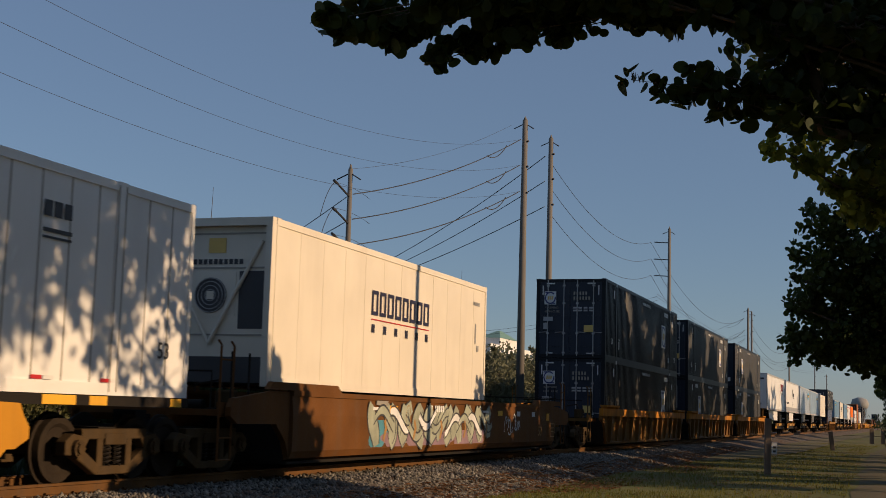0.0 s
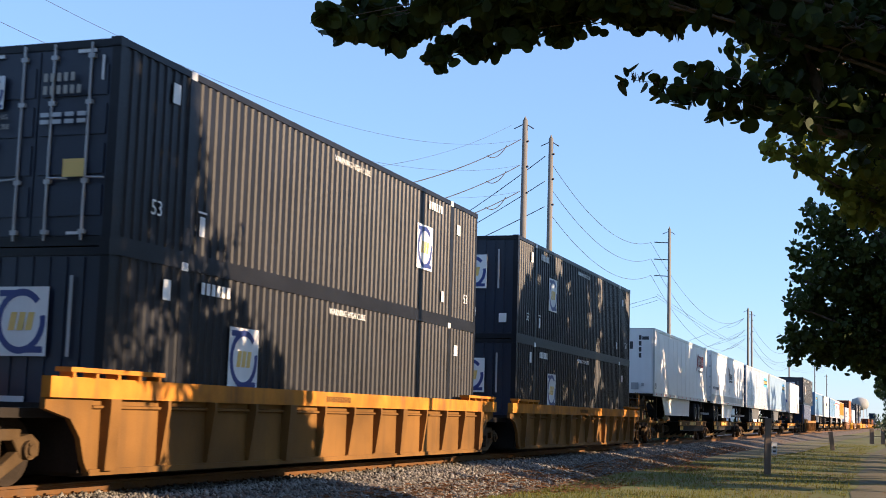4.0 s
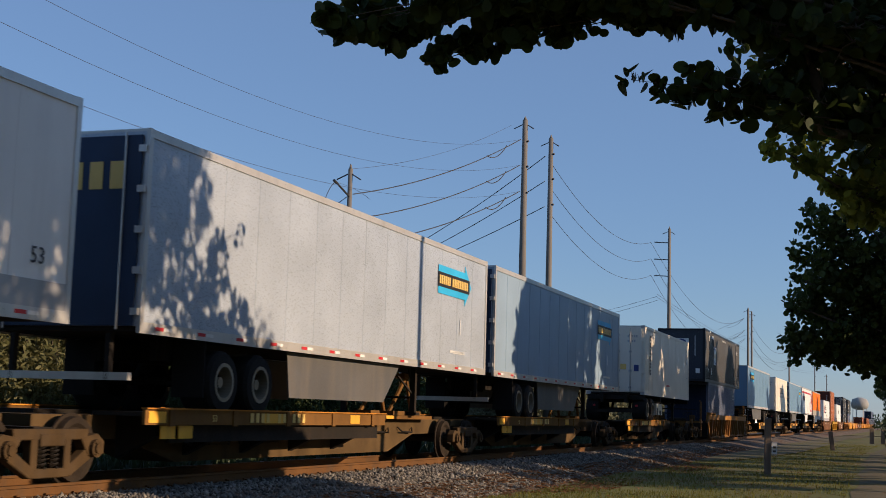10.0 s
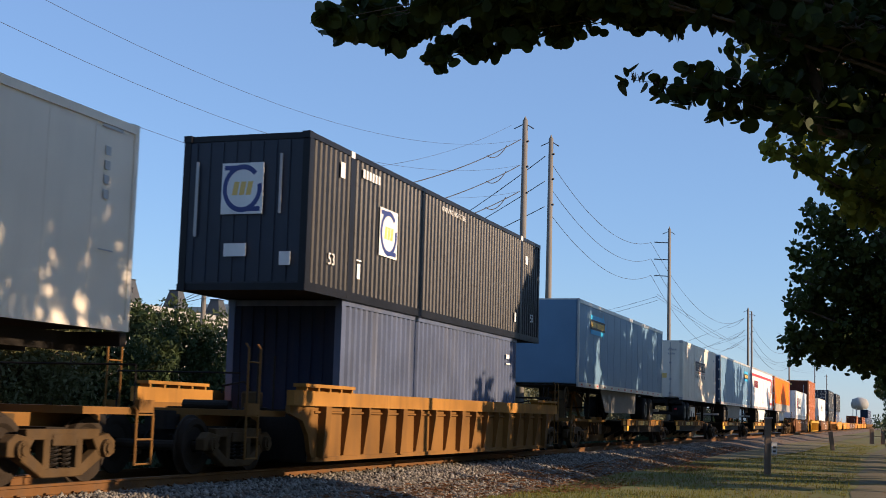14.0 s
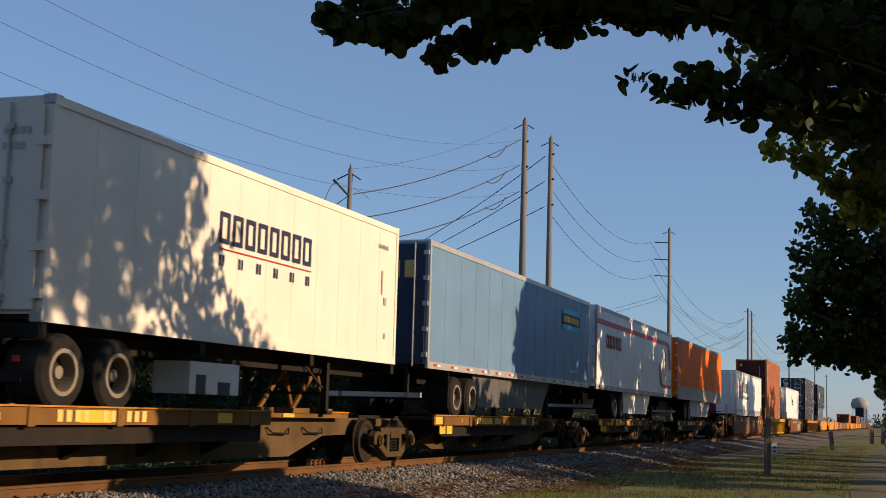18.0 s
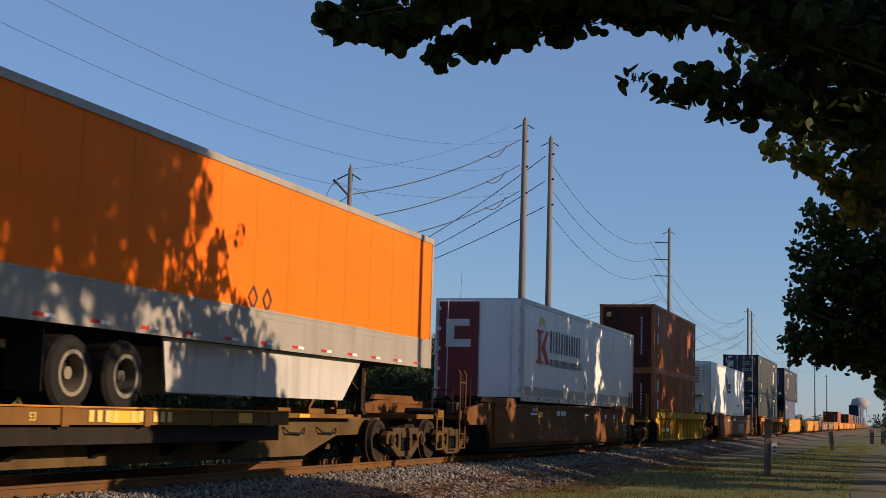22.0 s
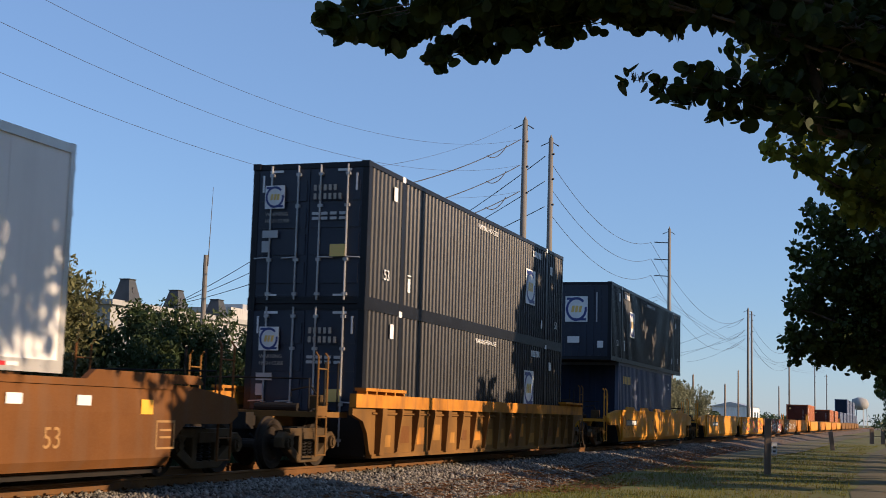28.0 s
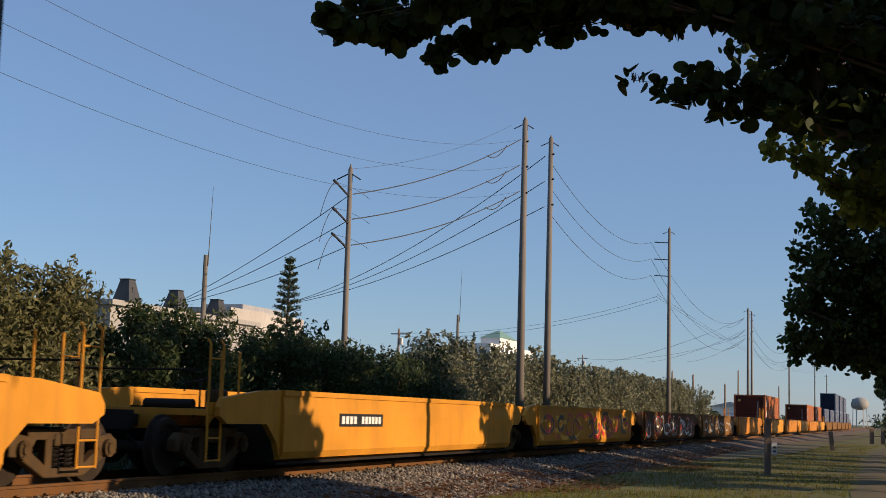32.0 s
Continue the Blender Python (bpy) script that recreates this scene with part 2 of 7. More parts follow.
def tube(bm, pts, radii, k=8):
    pts = [Vector(q) for q in pts]
    rings = []
    for i, q in enumerate(pts):
        d = (pts[min(i + 1, len(pts) - 1)] - pts[max(i - 1, 0)]).normalized()
        a = d.cross(Vector((0, 0, 1)) if abs(d.z) < 0.9 else Vector((1, 0, 0))).normalized()
        b = d.cross(a)
        r = radii[i] if hasattr(radii, "__len__") else radii
        rings.append([q + (a * cos(2 * pi * j / k) + b * sin(2 * pi * j / k)) * r for j in range(k)])
    loft(bm, rings)


def disc_x(bm, x0, x1, y, z, r, k=20):
    loft(bm, [[(x, y + r * cos(2 * pi * j / k), z + r * sin(2 * pi * j / k)) for j in range(k)] for x in (x0, x1)])


def ring_x(bm, x0, x1, y, z, r0, r1, k=20):
    prof = [(x0, r0), (x0, r1), (x1, r1), (x1, r0)]
    vs = [[bm.verts.new((px, y + pr * cos(2 * pi * j / k), z + pr * sin(2 * pi * j / k))) for px, pr in prof] for j in range(k)]
    for j in range(k):
        a, b = vs[j], vs[(j + 1) % k]
        for i in range(4):
            bm.faces.new((a[i], a[(i + 1) % 4], b[(i + 1) % 4], b[i]))


def finish(bm, name, material, smooth=False):
    bmesh.ops.recalc_face_normals(bm, faces=bm.faces)
    me = bpy.data.meshes.new(name)
    bm.to_mesh(me)
    bm.free()
    me.materials.append(material)
    if smooth:
        me.shade_smooth()
    return me


def part(name, bm, material, parent, label="", smooth=False):
    me = bm if isinstance(bm, bpy.types.Mesh) else finish(bm, name, material, smooth)
    ob = new(name, me)
    ob.parent = parent
    if label:
        ob["label"] = label
    return ob


def thing(name, label, category, group="", kind=""):
    return tagged(new(name), label, category, group, kind)


def from_lists(name, verts, faces, material):
    me = bpy.data.meshes.new(name)
    me.from_pydata(verts, [], faces)
    me.materials.append(material)
    return me


MOVING = []            # (thing, place along the train, height)


def rides(ob, s, z=0.0):
    ob.matrix_basis = pose(0, s + SPEED * 16, z)
    MOVING.append((ob, s, z))
    return ob

# ---------------------------------------------------------------- ground and track
GROUND = -0.52


def ground_z(x, y):
    """Height of the ground: the ballast shoulder beside the track, then gently uneven turf."""
    roll = 0.05 * noise.noise(Vector((x * 0.25, y * 0.12, 3.0))) if abs(x) < 40 and -40 < y < 300 else 0.0
    return GROUND + roll


bm = B()
xs = [-3000, -900, -300, -100, -45, -25, -14, -9, -6, -4.2, -3, 3, 3.6, 4.2, 4.8, 5.4, 6, 6.6, 7.2, 7.8, 8.4, 9, 9.8, 10.6, 11.6, 13, 15, 18, 24, 40, 120, 500, 3000]
ys = [-600, -100, -30] + [i * 1.5 for i in range(-6, 60)] + [95, 105, 120, 140, 170, 210, 270, 350, 500, 800, 1500, 4000]
grid = [[bm.verts.new((x, y, ground_z(x, y) if not -4 < x < 3.2 else GROUND - 0.02)) for x in xs] for y in ys]
for a, b in zip(grid, grid[1:]):
    for i in range(len(xs) - 1):
        bm.faces.new((a[i], a[i + 1], b[i + 1], b[i]))
ground = tagged(new("ground", finish(bm, "ground", M["soil"], True)), "patchy dry grass and bare sandy soil", "ground", kind="structure")

# the worn sandy path in the grass
bm = B()
rows = []
for i in range(61):
    y = 4 + i * 3.2
    mid = 10.35 + 0.35 * sin(y * 0.06) + (0.012 * max(0, y - 60))
    half = 0.42 + 0.35 * noise.noise(Vector((y * 0.3, 0, 7)))
    rows.append([(mid + half * k, y, ground_z(mid + half * k, y) + 0.02 - 0.015 * abs(k)) for k in (-1, -0.6, -0.2, 0.2, 0.6, 1)])
vs = [[bm.verts.new(q) for q in r] for r in rows]
for a, b in zip(vs, vs[1:]):
    for i in range(5):
        bm.faces.new((a[i], a[i + 1], b[i + 1], b[i]))
tagged(new("path", finish(bm, "path", M["path"], True)), "worn sandy path through the grass", "path", kind="structure")

# ballast bed
bm = B()
# Bed runs wide on the far side to keep the ground there dark
prof = [(-9.5, GROUND - 0.02), (-6.0, -0.47), (-4.2, -0.45), (-3.2, -0.42), (-1.9, -0.2), (-0.9, -0.17), (0, -0.17), (0.9, -0.17), (1.9, -0.2), (2.7, -0.33), (3.3, -0.44), (3.9, GROUND - 0.05)]
vs = []
for i in range(260):
    y = -30 + i * 0.5 + max(0, i - 220) ** 2 * 0.9
    vs.append([bm.verts.new((x + 0.12 * noise.noise(Vector((x, y * 0.8, 1))) * (abs(x) > 2), y, z + 0.035 * noise.noise(Vector((x * 2, y * 2, 0))) * (abs(x) > 1))) for x, z in prof])
for a, b in zip(vs, vs[1:]):
    for i in range(len(prof) - 1):
        bm.faces.new((a[i], a[i + 1], b[i + 1], b[i]))
ballast = tagged(new("ballast", finish(bm, "ballast", M["gravel"], True)), "grey crushed-stone ballast bed under the track", "ballast", kind="structure")

track = thing("railway_track", "rusty steel rails on concrete sleepers in ballast", "railway track")
for x in (-0.755, 0.755):
    bm = B()
    w = [(-0.07, -0.172), (0.07, -0.172), (0.07, -0.158), (0.012, -0.14), (0.012, -0.045), (0.036, -0.036), (0.036, -0.004), (0.03, 0), (-0.03, 0), (-0.036, -0.004), (-0.036, -0.036), (-0.012, -0.045), (-0.012, -0.14), (-0.07, -0.158)]
    along_y(bm, [(x + a, b) for a, b in w], -40, 1500)
    part("rail", bm, M["rail"], track, "rust-brown steel rail")

# ---------------------------------------------------------------- lettering and marks
def words(name, text, size, material, parent, place, face="x", label=""):
    """Lettering with the built-in font, standing 4 mm proud; face x: on the side towards +x, y: on the end towards -y."""
    cu = bpy.data.curves.new(name, "FONT")
    cu.body, cu.size, cu.extrude, cu.resolution_u = text, size, 0.002, 2
    tmp = bpy.data.objects.new(name, cu)
    scene.collection.objects.link(tmp)
    bpy.context.view_layer.update()
    me = bpy.data.meshes.new_from_object(tmp.evaluated_get(bpy.context.evaluated_depsgraph_get()))
    bpy.data.objects.remove(tmp)
    me.materials.clear()
    me.materials.append(material)
    turn = Matrix(((0, 0, 1, 0), (1, 0, 0, 0), (0, 1, 0, 0), (0, 0, 0, 1))) if face == "x" else Matrix(((1, 0, 0, 0), (0, 0, -1, 0), (0, 1, 0, 0), (0, 0, 0, 1)))
    me.transform(Matrix.Translation(place) @ turn)
    return part(name, me, material, parent, label)


def plates(name, rects, material, parent, face="x", depth=0.006, label=""):
    """Flat marks of rectangles (u0, u1, z0, z1) on a plane: u runs along +y on a side, along +x on an end."""
    at, items = rects
    bm = B()
    for i, (u0, u1, z0, z1) in enumerate(items):
        if i and len(items) <= 16:
            part(name, bm, material, parent, label)
            bm = B()
        if face == "x":
            box(bm, at, at + depth, u0, u1, z0, z1)
        else:
            box(bm, u0, u1, at - depth, at, z0, z1)
    return part(name, bm, material, parent, label)


def bar_row(u, z, h, count, w, gap):
    """A row of upright bars in place of a word."""
    return [(u + i * (w + gap), u + i * (w + gap) + w, z, z + h) for i in range(count)]


def hollow_row(name, at, u, z, h, count, w, gap, t, material, parent, label=""):
    """A row of upright open frames on a side, in place of thin-stroked brand lettering."""
    for i in range(count):
        a = u + i * (w + gap)
        bm = B()
        for u0, u1, z0, z1 in ((a, a + t, z, z + h), (a + w - t, a + w, z, z + h), (a + t, a + w - t, z, z + t), (a + t, a + w - t, z + h - t, z + h)):
            box(bm, at, at + 0.006, u0, u1, z0, z1)
        part(name, bm, material, parent, label)


def swirl_logo(parent, at, u, z, w, h, face="x"):
    """Square white emblem with a blue ring and a gold middle."""
    plates("emblem", (at, [(u, u + w, z, z + h)]), M["sign_white"], parent, face, 0.006, "white emblem panel with a blue ring")
    cx, cz = u + w / 2, z + h / 2
    bm = B()
    k = 30
    pts = []
    for j in range(k + 1):
        a = 0.75 + (2 * pi - 0.55) * j / k
        row = []
        for rr in (0.37, 0.47):
            uu, zz = cx + cos(a) * rr * w, cz + sin(a) * rr * h
            row.append(bm.verts.new((at + 0.010, uu, zz) if face == "x" else (uu, at - 0.010, zz)))
        pts.append(row)
    for a, b in zip(pts, pts[1:]):
        bm.faces.new((a[0], a[1], b[1], b[0]))
    part("emblem_ring", bm, M["royal"], parent)
    bm = B()
    for q, z0, z1 in ((cx - 0.44 * w, cz + 0.36 * h, cz + 0.45 * h), (cx + 0.06 * w, cz - 0.45 * h, cz - 0.36 * h)):
        if face == "x":
            box(bm, at + 0.006, at + 0.0095, q, q + 0.38 * w, z0, z1)
        else:
            box(bm, q, q + 0.38 * w, at - 0.0095, at - 0.006, z0, z1)
    part("emblem_arm", bm, M["royal"], parent)
    for i in range(3):
        bm = B()
        q = cx - 0.24 * w + i * 0.165 * w
        pr = [(q, cz - 0.13 * h), (q + 0.12 * w, cz - 0.13 * h), (q + 0.17 * w, cz + 0.13 * h), (q + 0.05 * w, cz + 0.13 * h)]
        if face == "x":
            along_x(bm, pr, at + 0.006, at + 0.011)
        else:
            along_y(bm, pr, at - 0.011, at - 0.006)
        part("emblem_bar", bm, M["gold"], parent)


# ---------------------------------------------------------------- running gear
def gear_meshes():
    g = {}
    # one side frame of a bogie, with its openings for the springs; the bolster between the two
    bm = B()
    x0, x1 = -0.07, 0.07
    along_x(bm, [(-0.78, 0.58), (0.78, 0.58), (0.8, 0.72), (-0.8, 0.72)], x0, x1)
    for d in (-1, 1):
        along_x(bm, [(d * 0.62, 0.6), (d * 1.0, 0.66), (d * 1.16, 0.56), (d * 1.16, 0.38), (d * 0.80, 0.36)][::d], x0 - 0.01, x1 + 0.01)
        along_x(bm, [(d * 0.28, 0.6), (d * 0.42, 0.6), (d * 0.42, 0.2), (d * 0.28, 0.2)][::d], x0, x1)
        along_x(bm, [(d * 0.80, 0.48), (d * 0.95, 0.36), (d * 0.42, 0.10), (d * 0.34, 0.22)][::d], x0, x1)
    along_x(bm, [(-0.42, 0.10), (0.42, 0.10), (0.40, 0.22), (-0.40, 0.22)], x0, x1)
    box(bm, x0 - 0.02, x1 + 0.02, -0.26, 0.26, 0.50, 0.66)
    bmesh.ops.bevel(bm, geom=[e for e in bm.edges], offset=0.012, segments=1, affect="EDGES")
    g["frame"] = finish(bm, "side_frame", M["tan_steel"])
    bm = B()
    box(bm, -0.92, 0.92, -0.2, 0.2, 0.48, 0.74)
    g["bolster"] = finish(bm, "bogie", M["grimy"])
    bm = B()
    tube(bm, [(0.06 * cos(a * 0.7), 0.06 * sin(a * 0.7), 0.22 + a * 0.0062) for a in range(46)], 0.018, 5)
    g["spring"] = finish(bm, "spring", M["grimy"])
    bm = B()
    disc_x(bm, 0.06, 0.14, 0, 0.46, 0.12, 16)
    disc_x(bm, 0.14, 0.17, 0, 0.46, 0.07, 12)
    for j in range(3):
        disc_x(bm, 0.14, 0.16, 0.085 * cos(j * 2.094), 0.46 + 0.085 * sin(j * 2.094), 0.018, 6)
    g["cap"] = finish(bm, "bearing_cap", M["tan_steel"])
    bm = B()
    tube(bm, [(-0.95, 0, 0), (0.95, 0, 0)], 0.08, 10)
    for sx in (-1, 1):
        k = 28
        prof = [(0.68, 0.10), (0.69, 0.30), (0.675, 0.36), (0.665, 0.49), (0.695, 0.49), (0.70, 0.445), (0.80, 0.435), (0.80, 0.35), (0.76, 0.30), (0.76, 0.10)]
        vs = [[bm.verts.new((sx * px, pr * cos(2 * pi * j / k), pr * sin(2 * pi * j / k))) for px, pr in prof] for j in range(k)]
        for j in range(k):
            for i in range(len(prof)):
                bm.faces.new((vs[j][i], vs[j][(i + 1) % len(prof)], vs[(j + 1) % k][(i + 1) % len(prof)], vs[(j + 1) % k][i]))
    g["axle"] = finish(bm, "wheelset", M["wheel"])
    return g


GEAR = gear_meshes()
AXLES = []


def bogie(car, y):
    b = part("bogie", GEAR["bolster"], None, car, "dusty cast-steel bogie")
    b.location = (0, y, 0)
    for sx in (-1, 1):
        f = part("side_frame", GEAR["frame"], None, b)
        f.location = (sx * 1.0, 0, 0)
        for dy in (-0.13, 0.13):
            q = part("spring", GEAR["spring"], None, b)
            q.location = (sx * 1.0, dy, 0)
        for dy in (-0.92, 0.92):
            q = part("bearing_cap", GEAR["cap"], None, b)
            q.matrix_local = pose(sx * 1.0, dy, 0, 0, 0, 0 if sx > 0 else 180)
    for dy in (-0.92, 0.92):
        a = part("wheelset", GEAR["axle"], None, b)
        a.location = (0, dy, 0.435)
        AXLES.append((a, dy))
    return b


def end_gear(car, y, d, mt, tall=True, wheel=False):
    """Platform at a car's end: deck, coupler, ladder, handrails, brake wheel. d: +1 or -1, outwards."""
    bm = B()
    box(bm, -1.25, 1.25, min(y, y + d * 1.5), max(y, y + d * 1.5), 0.92, 1.02)
    box(bm, -0.45, 0.45, min(y - d * 0.6, y + d * 1.6), max(y - d * 0.6, y + d * 1.6), 0.70, 0.92)
    part("end_platform", bm, M[mt], car)
    bm = B()
    box(bm, -0.12, 0.12, min(y + d * 1.3, y + d * 2.1), max(y + d * 1.3, y + d * 2.1), 0.74, 0.92)
    box(bm, -0.2, 0.2, min(y + d * 1.85, y + d * 2.15), max(y + d * 1.85, y + d * 2.15), 0.68, 0.98)
    part("coupler", bm, M["grimy"], car)
    top = 2.1 if tall else 1.05
    for sx in (-1, 1):
        bm = B()
        yy = y + d * 1.38
        for o in (-0.21, 0.21):
            tube(bm, [(sx * 1.33, yy + o, 0.22), (sx * 1.33, yy + o, top - 0.08), (sx * 1.27, yy + o, top)], 0.019, 6)
        for z in (0.24, 0.58, 0.92):
            tube(bm, [(sx * 1.33, yy - 0.21, z), (sx * 1.33, yy + 0.21, z)], 0.015, 6)
        if tall:
            tube(bm, [(sx * 1.32, yy - 0.21, top - 0.3), (sx * 1.32, yy + 0.21, top - 0.3)], 0.015, 6)
        ladder = part("ladder", bm, M[mt], car, "thin steel side ladder")
        bm = B()
        box(bm, sx * 1.33 - 0.05, sx * 1.33 + 0.02, yy - 0.20, yy + 0.20, 0.95, 1.13)
        part("step_board", bm, M[mt], ladder)
    bm = B()
    tube(bm, [(-1.2, y + d * 1.45, 1.0), (-1.2, y + d * 1.45, 1.62), (1.1, y + d * 1.45, 1.62), (1.1, y + d * 1.45, 1.0)], 0.018, 6)
    part("handrail", bm, M["grimy"], car)
    for sx in (-0.32, 0.32):
        bm = B()
        tube(bm, [(sx, y + d * 1.5, 0.86), (sx * 1.3, y + d * 1.75, 0.55), (sx * 1.2, y + d * 1.95, 0.4), (sx * 0.8, y + d * 2.1, 0.6)], 0.025, 6)
        part("air_hose", bm, M["rubber"], car)
    if tall:
        for yy in (0.35, 0.95):
            bm = B()
            tube(bm, [(1.18, y + d * yy, 1.0), (1.18, y + d * yy, 1.95)], 0.019, 6)
            part("grab_post", bm, M[mt if mt == "well_yellow" else "grimy"], car)
        bm = B()
        tube(bm, [(-0.5, y + d * 0.42, 1.09), (0.4, y + d * 0.42, 1.09)], 0.085, 12)
        part("air_reservoir", bm, M["grimy"], car)
        bm = B()
        box(bm, 0.55, 0.85, y + d * 0.2 - 0.14, y + d * 0.2 + 0.14, 1.02, 1.34)
        bmesh.ops.bevel(bm, geom=bm.edges[:], offset=0.03, segments=1, affect="EDGES")
        part("brake_valve", bm, M["tan_steel"], car)
        bm = B()
        tube(bm, [(0.7, y + d * 0.25, 1.34), (0.7, y + d * 0.5, 1.5), (0.3, y + d * 0.55, 1.42), (0.3, y + d * 0.55, 1.3)], 0.02, 5)
        tube(bm, [(0.95, y + d * 0.1, 1.05), (0.95, y + d * 0.9, 1.07), (0.9, y + d * 1.3, 0.9)], 0.02, 5)
        part("brake_pipe", bm, M["grimy"], car)
    if wheel:
        bm = B()
        ring_x(bm, 0.98, 1.01, y + d * 0.9, 1.75, 0.24, 0.28, 20)
        for j in range(6):
            a = j * pi / 3
            tube(bm, [(0.995, y + d * 0.9, 1.75), (0.995, y + d * 0.9 + 0.25 * cos(a), 1.75 + 0.25 * sin(a))], 0.012, 5)
        box(bm, 0.75, 0.97, y + d * 0.9 - 0.13, y + d * 0.9 + 0.13, 1.0, 1.9)
        part("brake_wheel", bm, M["tan_steel"], car, "round hand-brake wheel on its housing")


def well_car(s0, s1, style, mt, chord, label, join0=False, join1=False, ribs=13, inset=1.9, reach=2.1):
    """A container well car between two bogies at s0 and s1; join: shares that bogie with its neighbour."""
    car = thing("well_car", label, "railcar", "cars of the freight train")
    h = (s1 - s0) / 2
    w = h - inset
    for sx in (-1, 1):
        bm = B()
        if style == "ribbed":
            along_y(bm, [(sx * 1.50, 0.22), (sx * 1.50, 1.12), (sx * 1.46, 1.12), (sx * 1.46, 0.22)], -w, w)
        else:
            along_y(bm, [(sx * 1.30, 0.17), (sx * 1.50, 0.22), (sx * 1.56, 0.34), (sx * 1.56, 0.95), (sx * 1.53, 1.28), (sx * 1.47, 1.28), (sx * 1.48, 0.95), (sx * 1.48, 0.34), (sx * 1.45, 0.28), (sx * 1.3, 0.24)], -w, w)
        part("side_panel", bm, M[mt], car)
        bm = B()
        if style == "ribbed":
            box(bm, sx * 1.53 - 0.07, sx * 1.53 + 0.07, -w - 1.0, w + 1.0, 1.12, 1.38)
        else:
            box(bm, sx * 1.50 - 0.06, sx * 1.50 + 0.06, -w, w, 1.28, 1.37)
        part("top_chord", bm, M[chord], car)
        bm = B()
        box(bm, sx * 1.50 - 0.09, sx * 1.50 + 0.04, -w, w, 0.14, 0.22)
        if style == "ribbed":
            part("bottom_sill", bm, M[mt], car)
            bm = B()
            along_y(bm, [(sx * 1.50, 0.98), (sx * 1.545, 1.0), (sx * 1.545, 1.03), (sx * 1.50, 1.04)], -w, w)
            part("stiffener", bm, M[mt], car)
        else:
            bm.free()
        # arched end of the side over the bogie
        for d, joined in ((-1, join0), (1, join1)):
            bm = B()
            e = w + (1.25 if joined else reach)
            top = 1.38 if style == "ribbed" else 1.36
            if style == "ribbed":
                along_x(bm, [(d * (w - 0.02), 0.16), (d * (w + 0.10), 0.3), (d * (w + 0.22), 0.62), (d * (w + 0.45), 0.86), (d * (w + 0.98), 0.98), (d * (w + 0.98), 1.12), (d * (w - 0.02), 1.12)][::d], sx * 1.48 - 0.04, sx * 1.48 + 0.04)
                part("side_end", bm, M[mt], car)
                continue
            p2 = [(d * (w - 0.02), 0.2), (d * (w + 0.12), 0.5), (d * (w + 0.5), 0.80), (d * (e - 0.25), 0.80), (d * e, 0.92), (d * e, top - 0.30), (d * (e - 0.12), top - 0.16), (d * (w + 0.7), top - 0.02), (d * (w - 0.02), top)]
            along_x(bm, p2[::d], sx * 1.44 - 0.05, sx * 1.44 + 0.05)
            part("side_end", bm, M[mt if style != "ribbed" else chord], car)
        if style == "ribbed":
            for i in range(ribs):
                y = -w + 0.35 + (2 * w - 0.7) * i / (ribs - 1)
                bm = B()
                big = i % 4 == 0
                t = 0.12 if big else 0.04
                lowz = 0.24 if not big else 0.2
                if mt == "well_lemon":
                    t = 0.03
                    along_y(bm, [(sx * 1.50, 1.12), (sx * 1.64, 1.12), (sx * 1.64, 1.06), (sx * 1.58, 0.9), (sx * 1.575, lowz), (sx * 1.50, lowz)], y - t, y + t)
                else:
                    along_y(bm, [(sx * 1.50, 1.12), (sx * 1.66, 1.12), (sx * 1.66, 1.0), (sx * (1.61 if big else 1.56), lowz), (sx * 1.50, lowz)], y - t, y + t)
                part("rib", bm, M[mt], car)
    if style == "ribbed":
        for d in (-1, 1):
            for sx in (-1, 1):
                bm = B()
                y0, y1 = sorted((d * (w - 1.5), d * (w + 0.7)))
                box(bm, sx * 1.55 - 0.12, sx * 1.55 + 0.12, y0, y1, 1.44, 1.50)
                for i in range(5):
                    yy = y0 + 0.1 + (y1 - y0 - 0.2) * i / 4
                    box(bm, sx * 1.55 - 0.1, sx * 1.55 + 0.1, yy - 0.03, yy + 0.03, 1.38, 1.44)
                part("guide_shelf", bm, M[chord], car)
    else:
        for sx in (-1, 1):
            for i in range(5 if mt == "well_yellow" and not (join0 or join1) else 0):
                bm = B()
                y = -w * 0.78 + 1.56 * w * i / 4
                loft(bm, [[(sx * 1.45, y + o, 1.37), (sx * 1.56, y + o, 1.37), (sx * 1.53, y + o * 0.9, 1.37 + up), (sx * 1.46, y + o * 0.9, 1.37 + up)] for o, up in ((-0.8, 0.06), (-0.72, 0.12), (0.72, 0.12), (0.8, 0.06))])
                part("container_guide", bm, M[chord], car)
    if mt == "well_brown" and not (join0 or join1):
        for sx in (-1, 1):
            for d in (-1, 1):
                bm = B()
                along_x(bm, [(d * (w - 2.1), 1.37), (d * (w + 0.9), 1.37), (d * (w + 0.75), 1.50), (d * (w - 1.9), 1.50)][::d], sx * 1.49 - 0.05, sx * 1.49 + 0.05)
                part("end_coaming", bm, M[mt], car)
    bm = B()
    box(bm, -1.45, 1.45, -w, w, 0.12, 0.17)
    for d in (-1, 1):
        box(bm, -1.4, 1.4, min(d * w, d * (w + 0.06)), max(d * w, d * (w + 0.06)), 0.17, 1.05)
    part("well_floor", bm, M["grimy"], car)
    for d, joined in ((-1, join0), (1, join1)):
        if joined:
            bm = B()
            y0, y1 = sorted((d * w, d * (h - 0.08)))
            box(bm, -1.15, 1.15, y0, y1, 0.86, 0.98)
            box(bm, -0.4, 0.4, y0, y1, 0.62, 0.86)
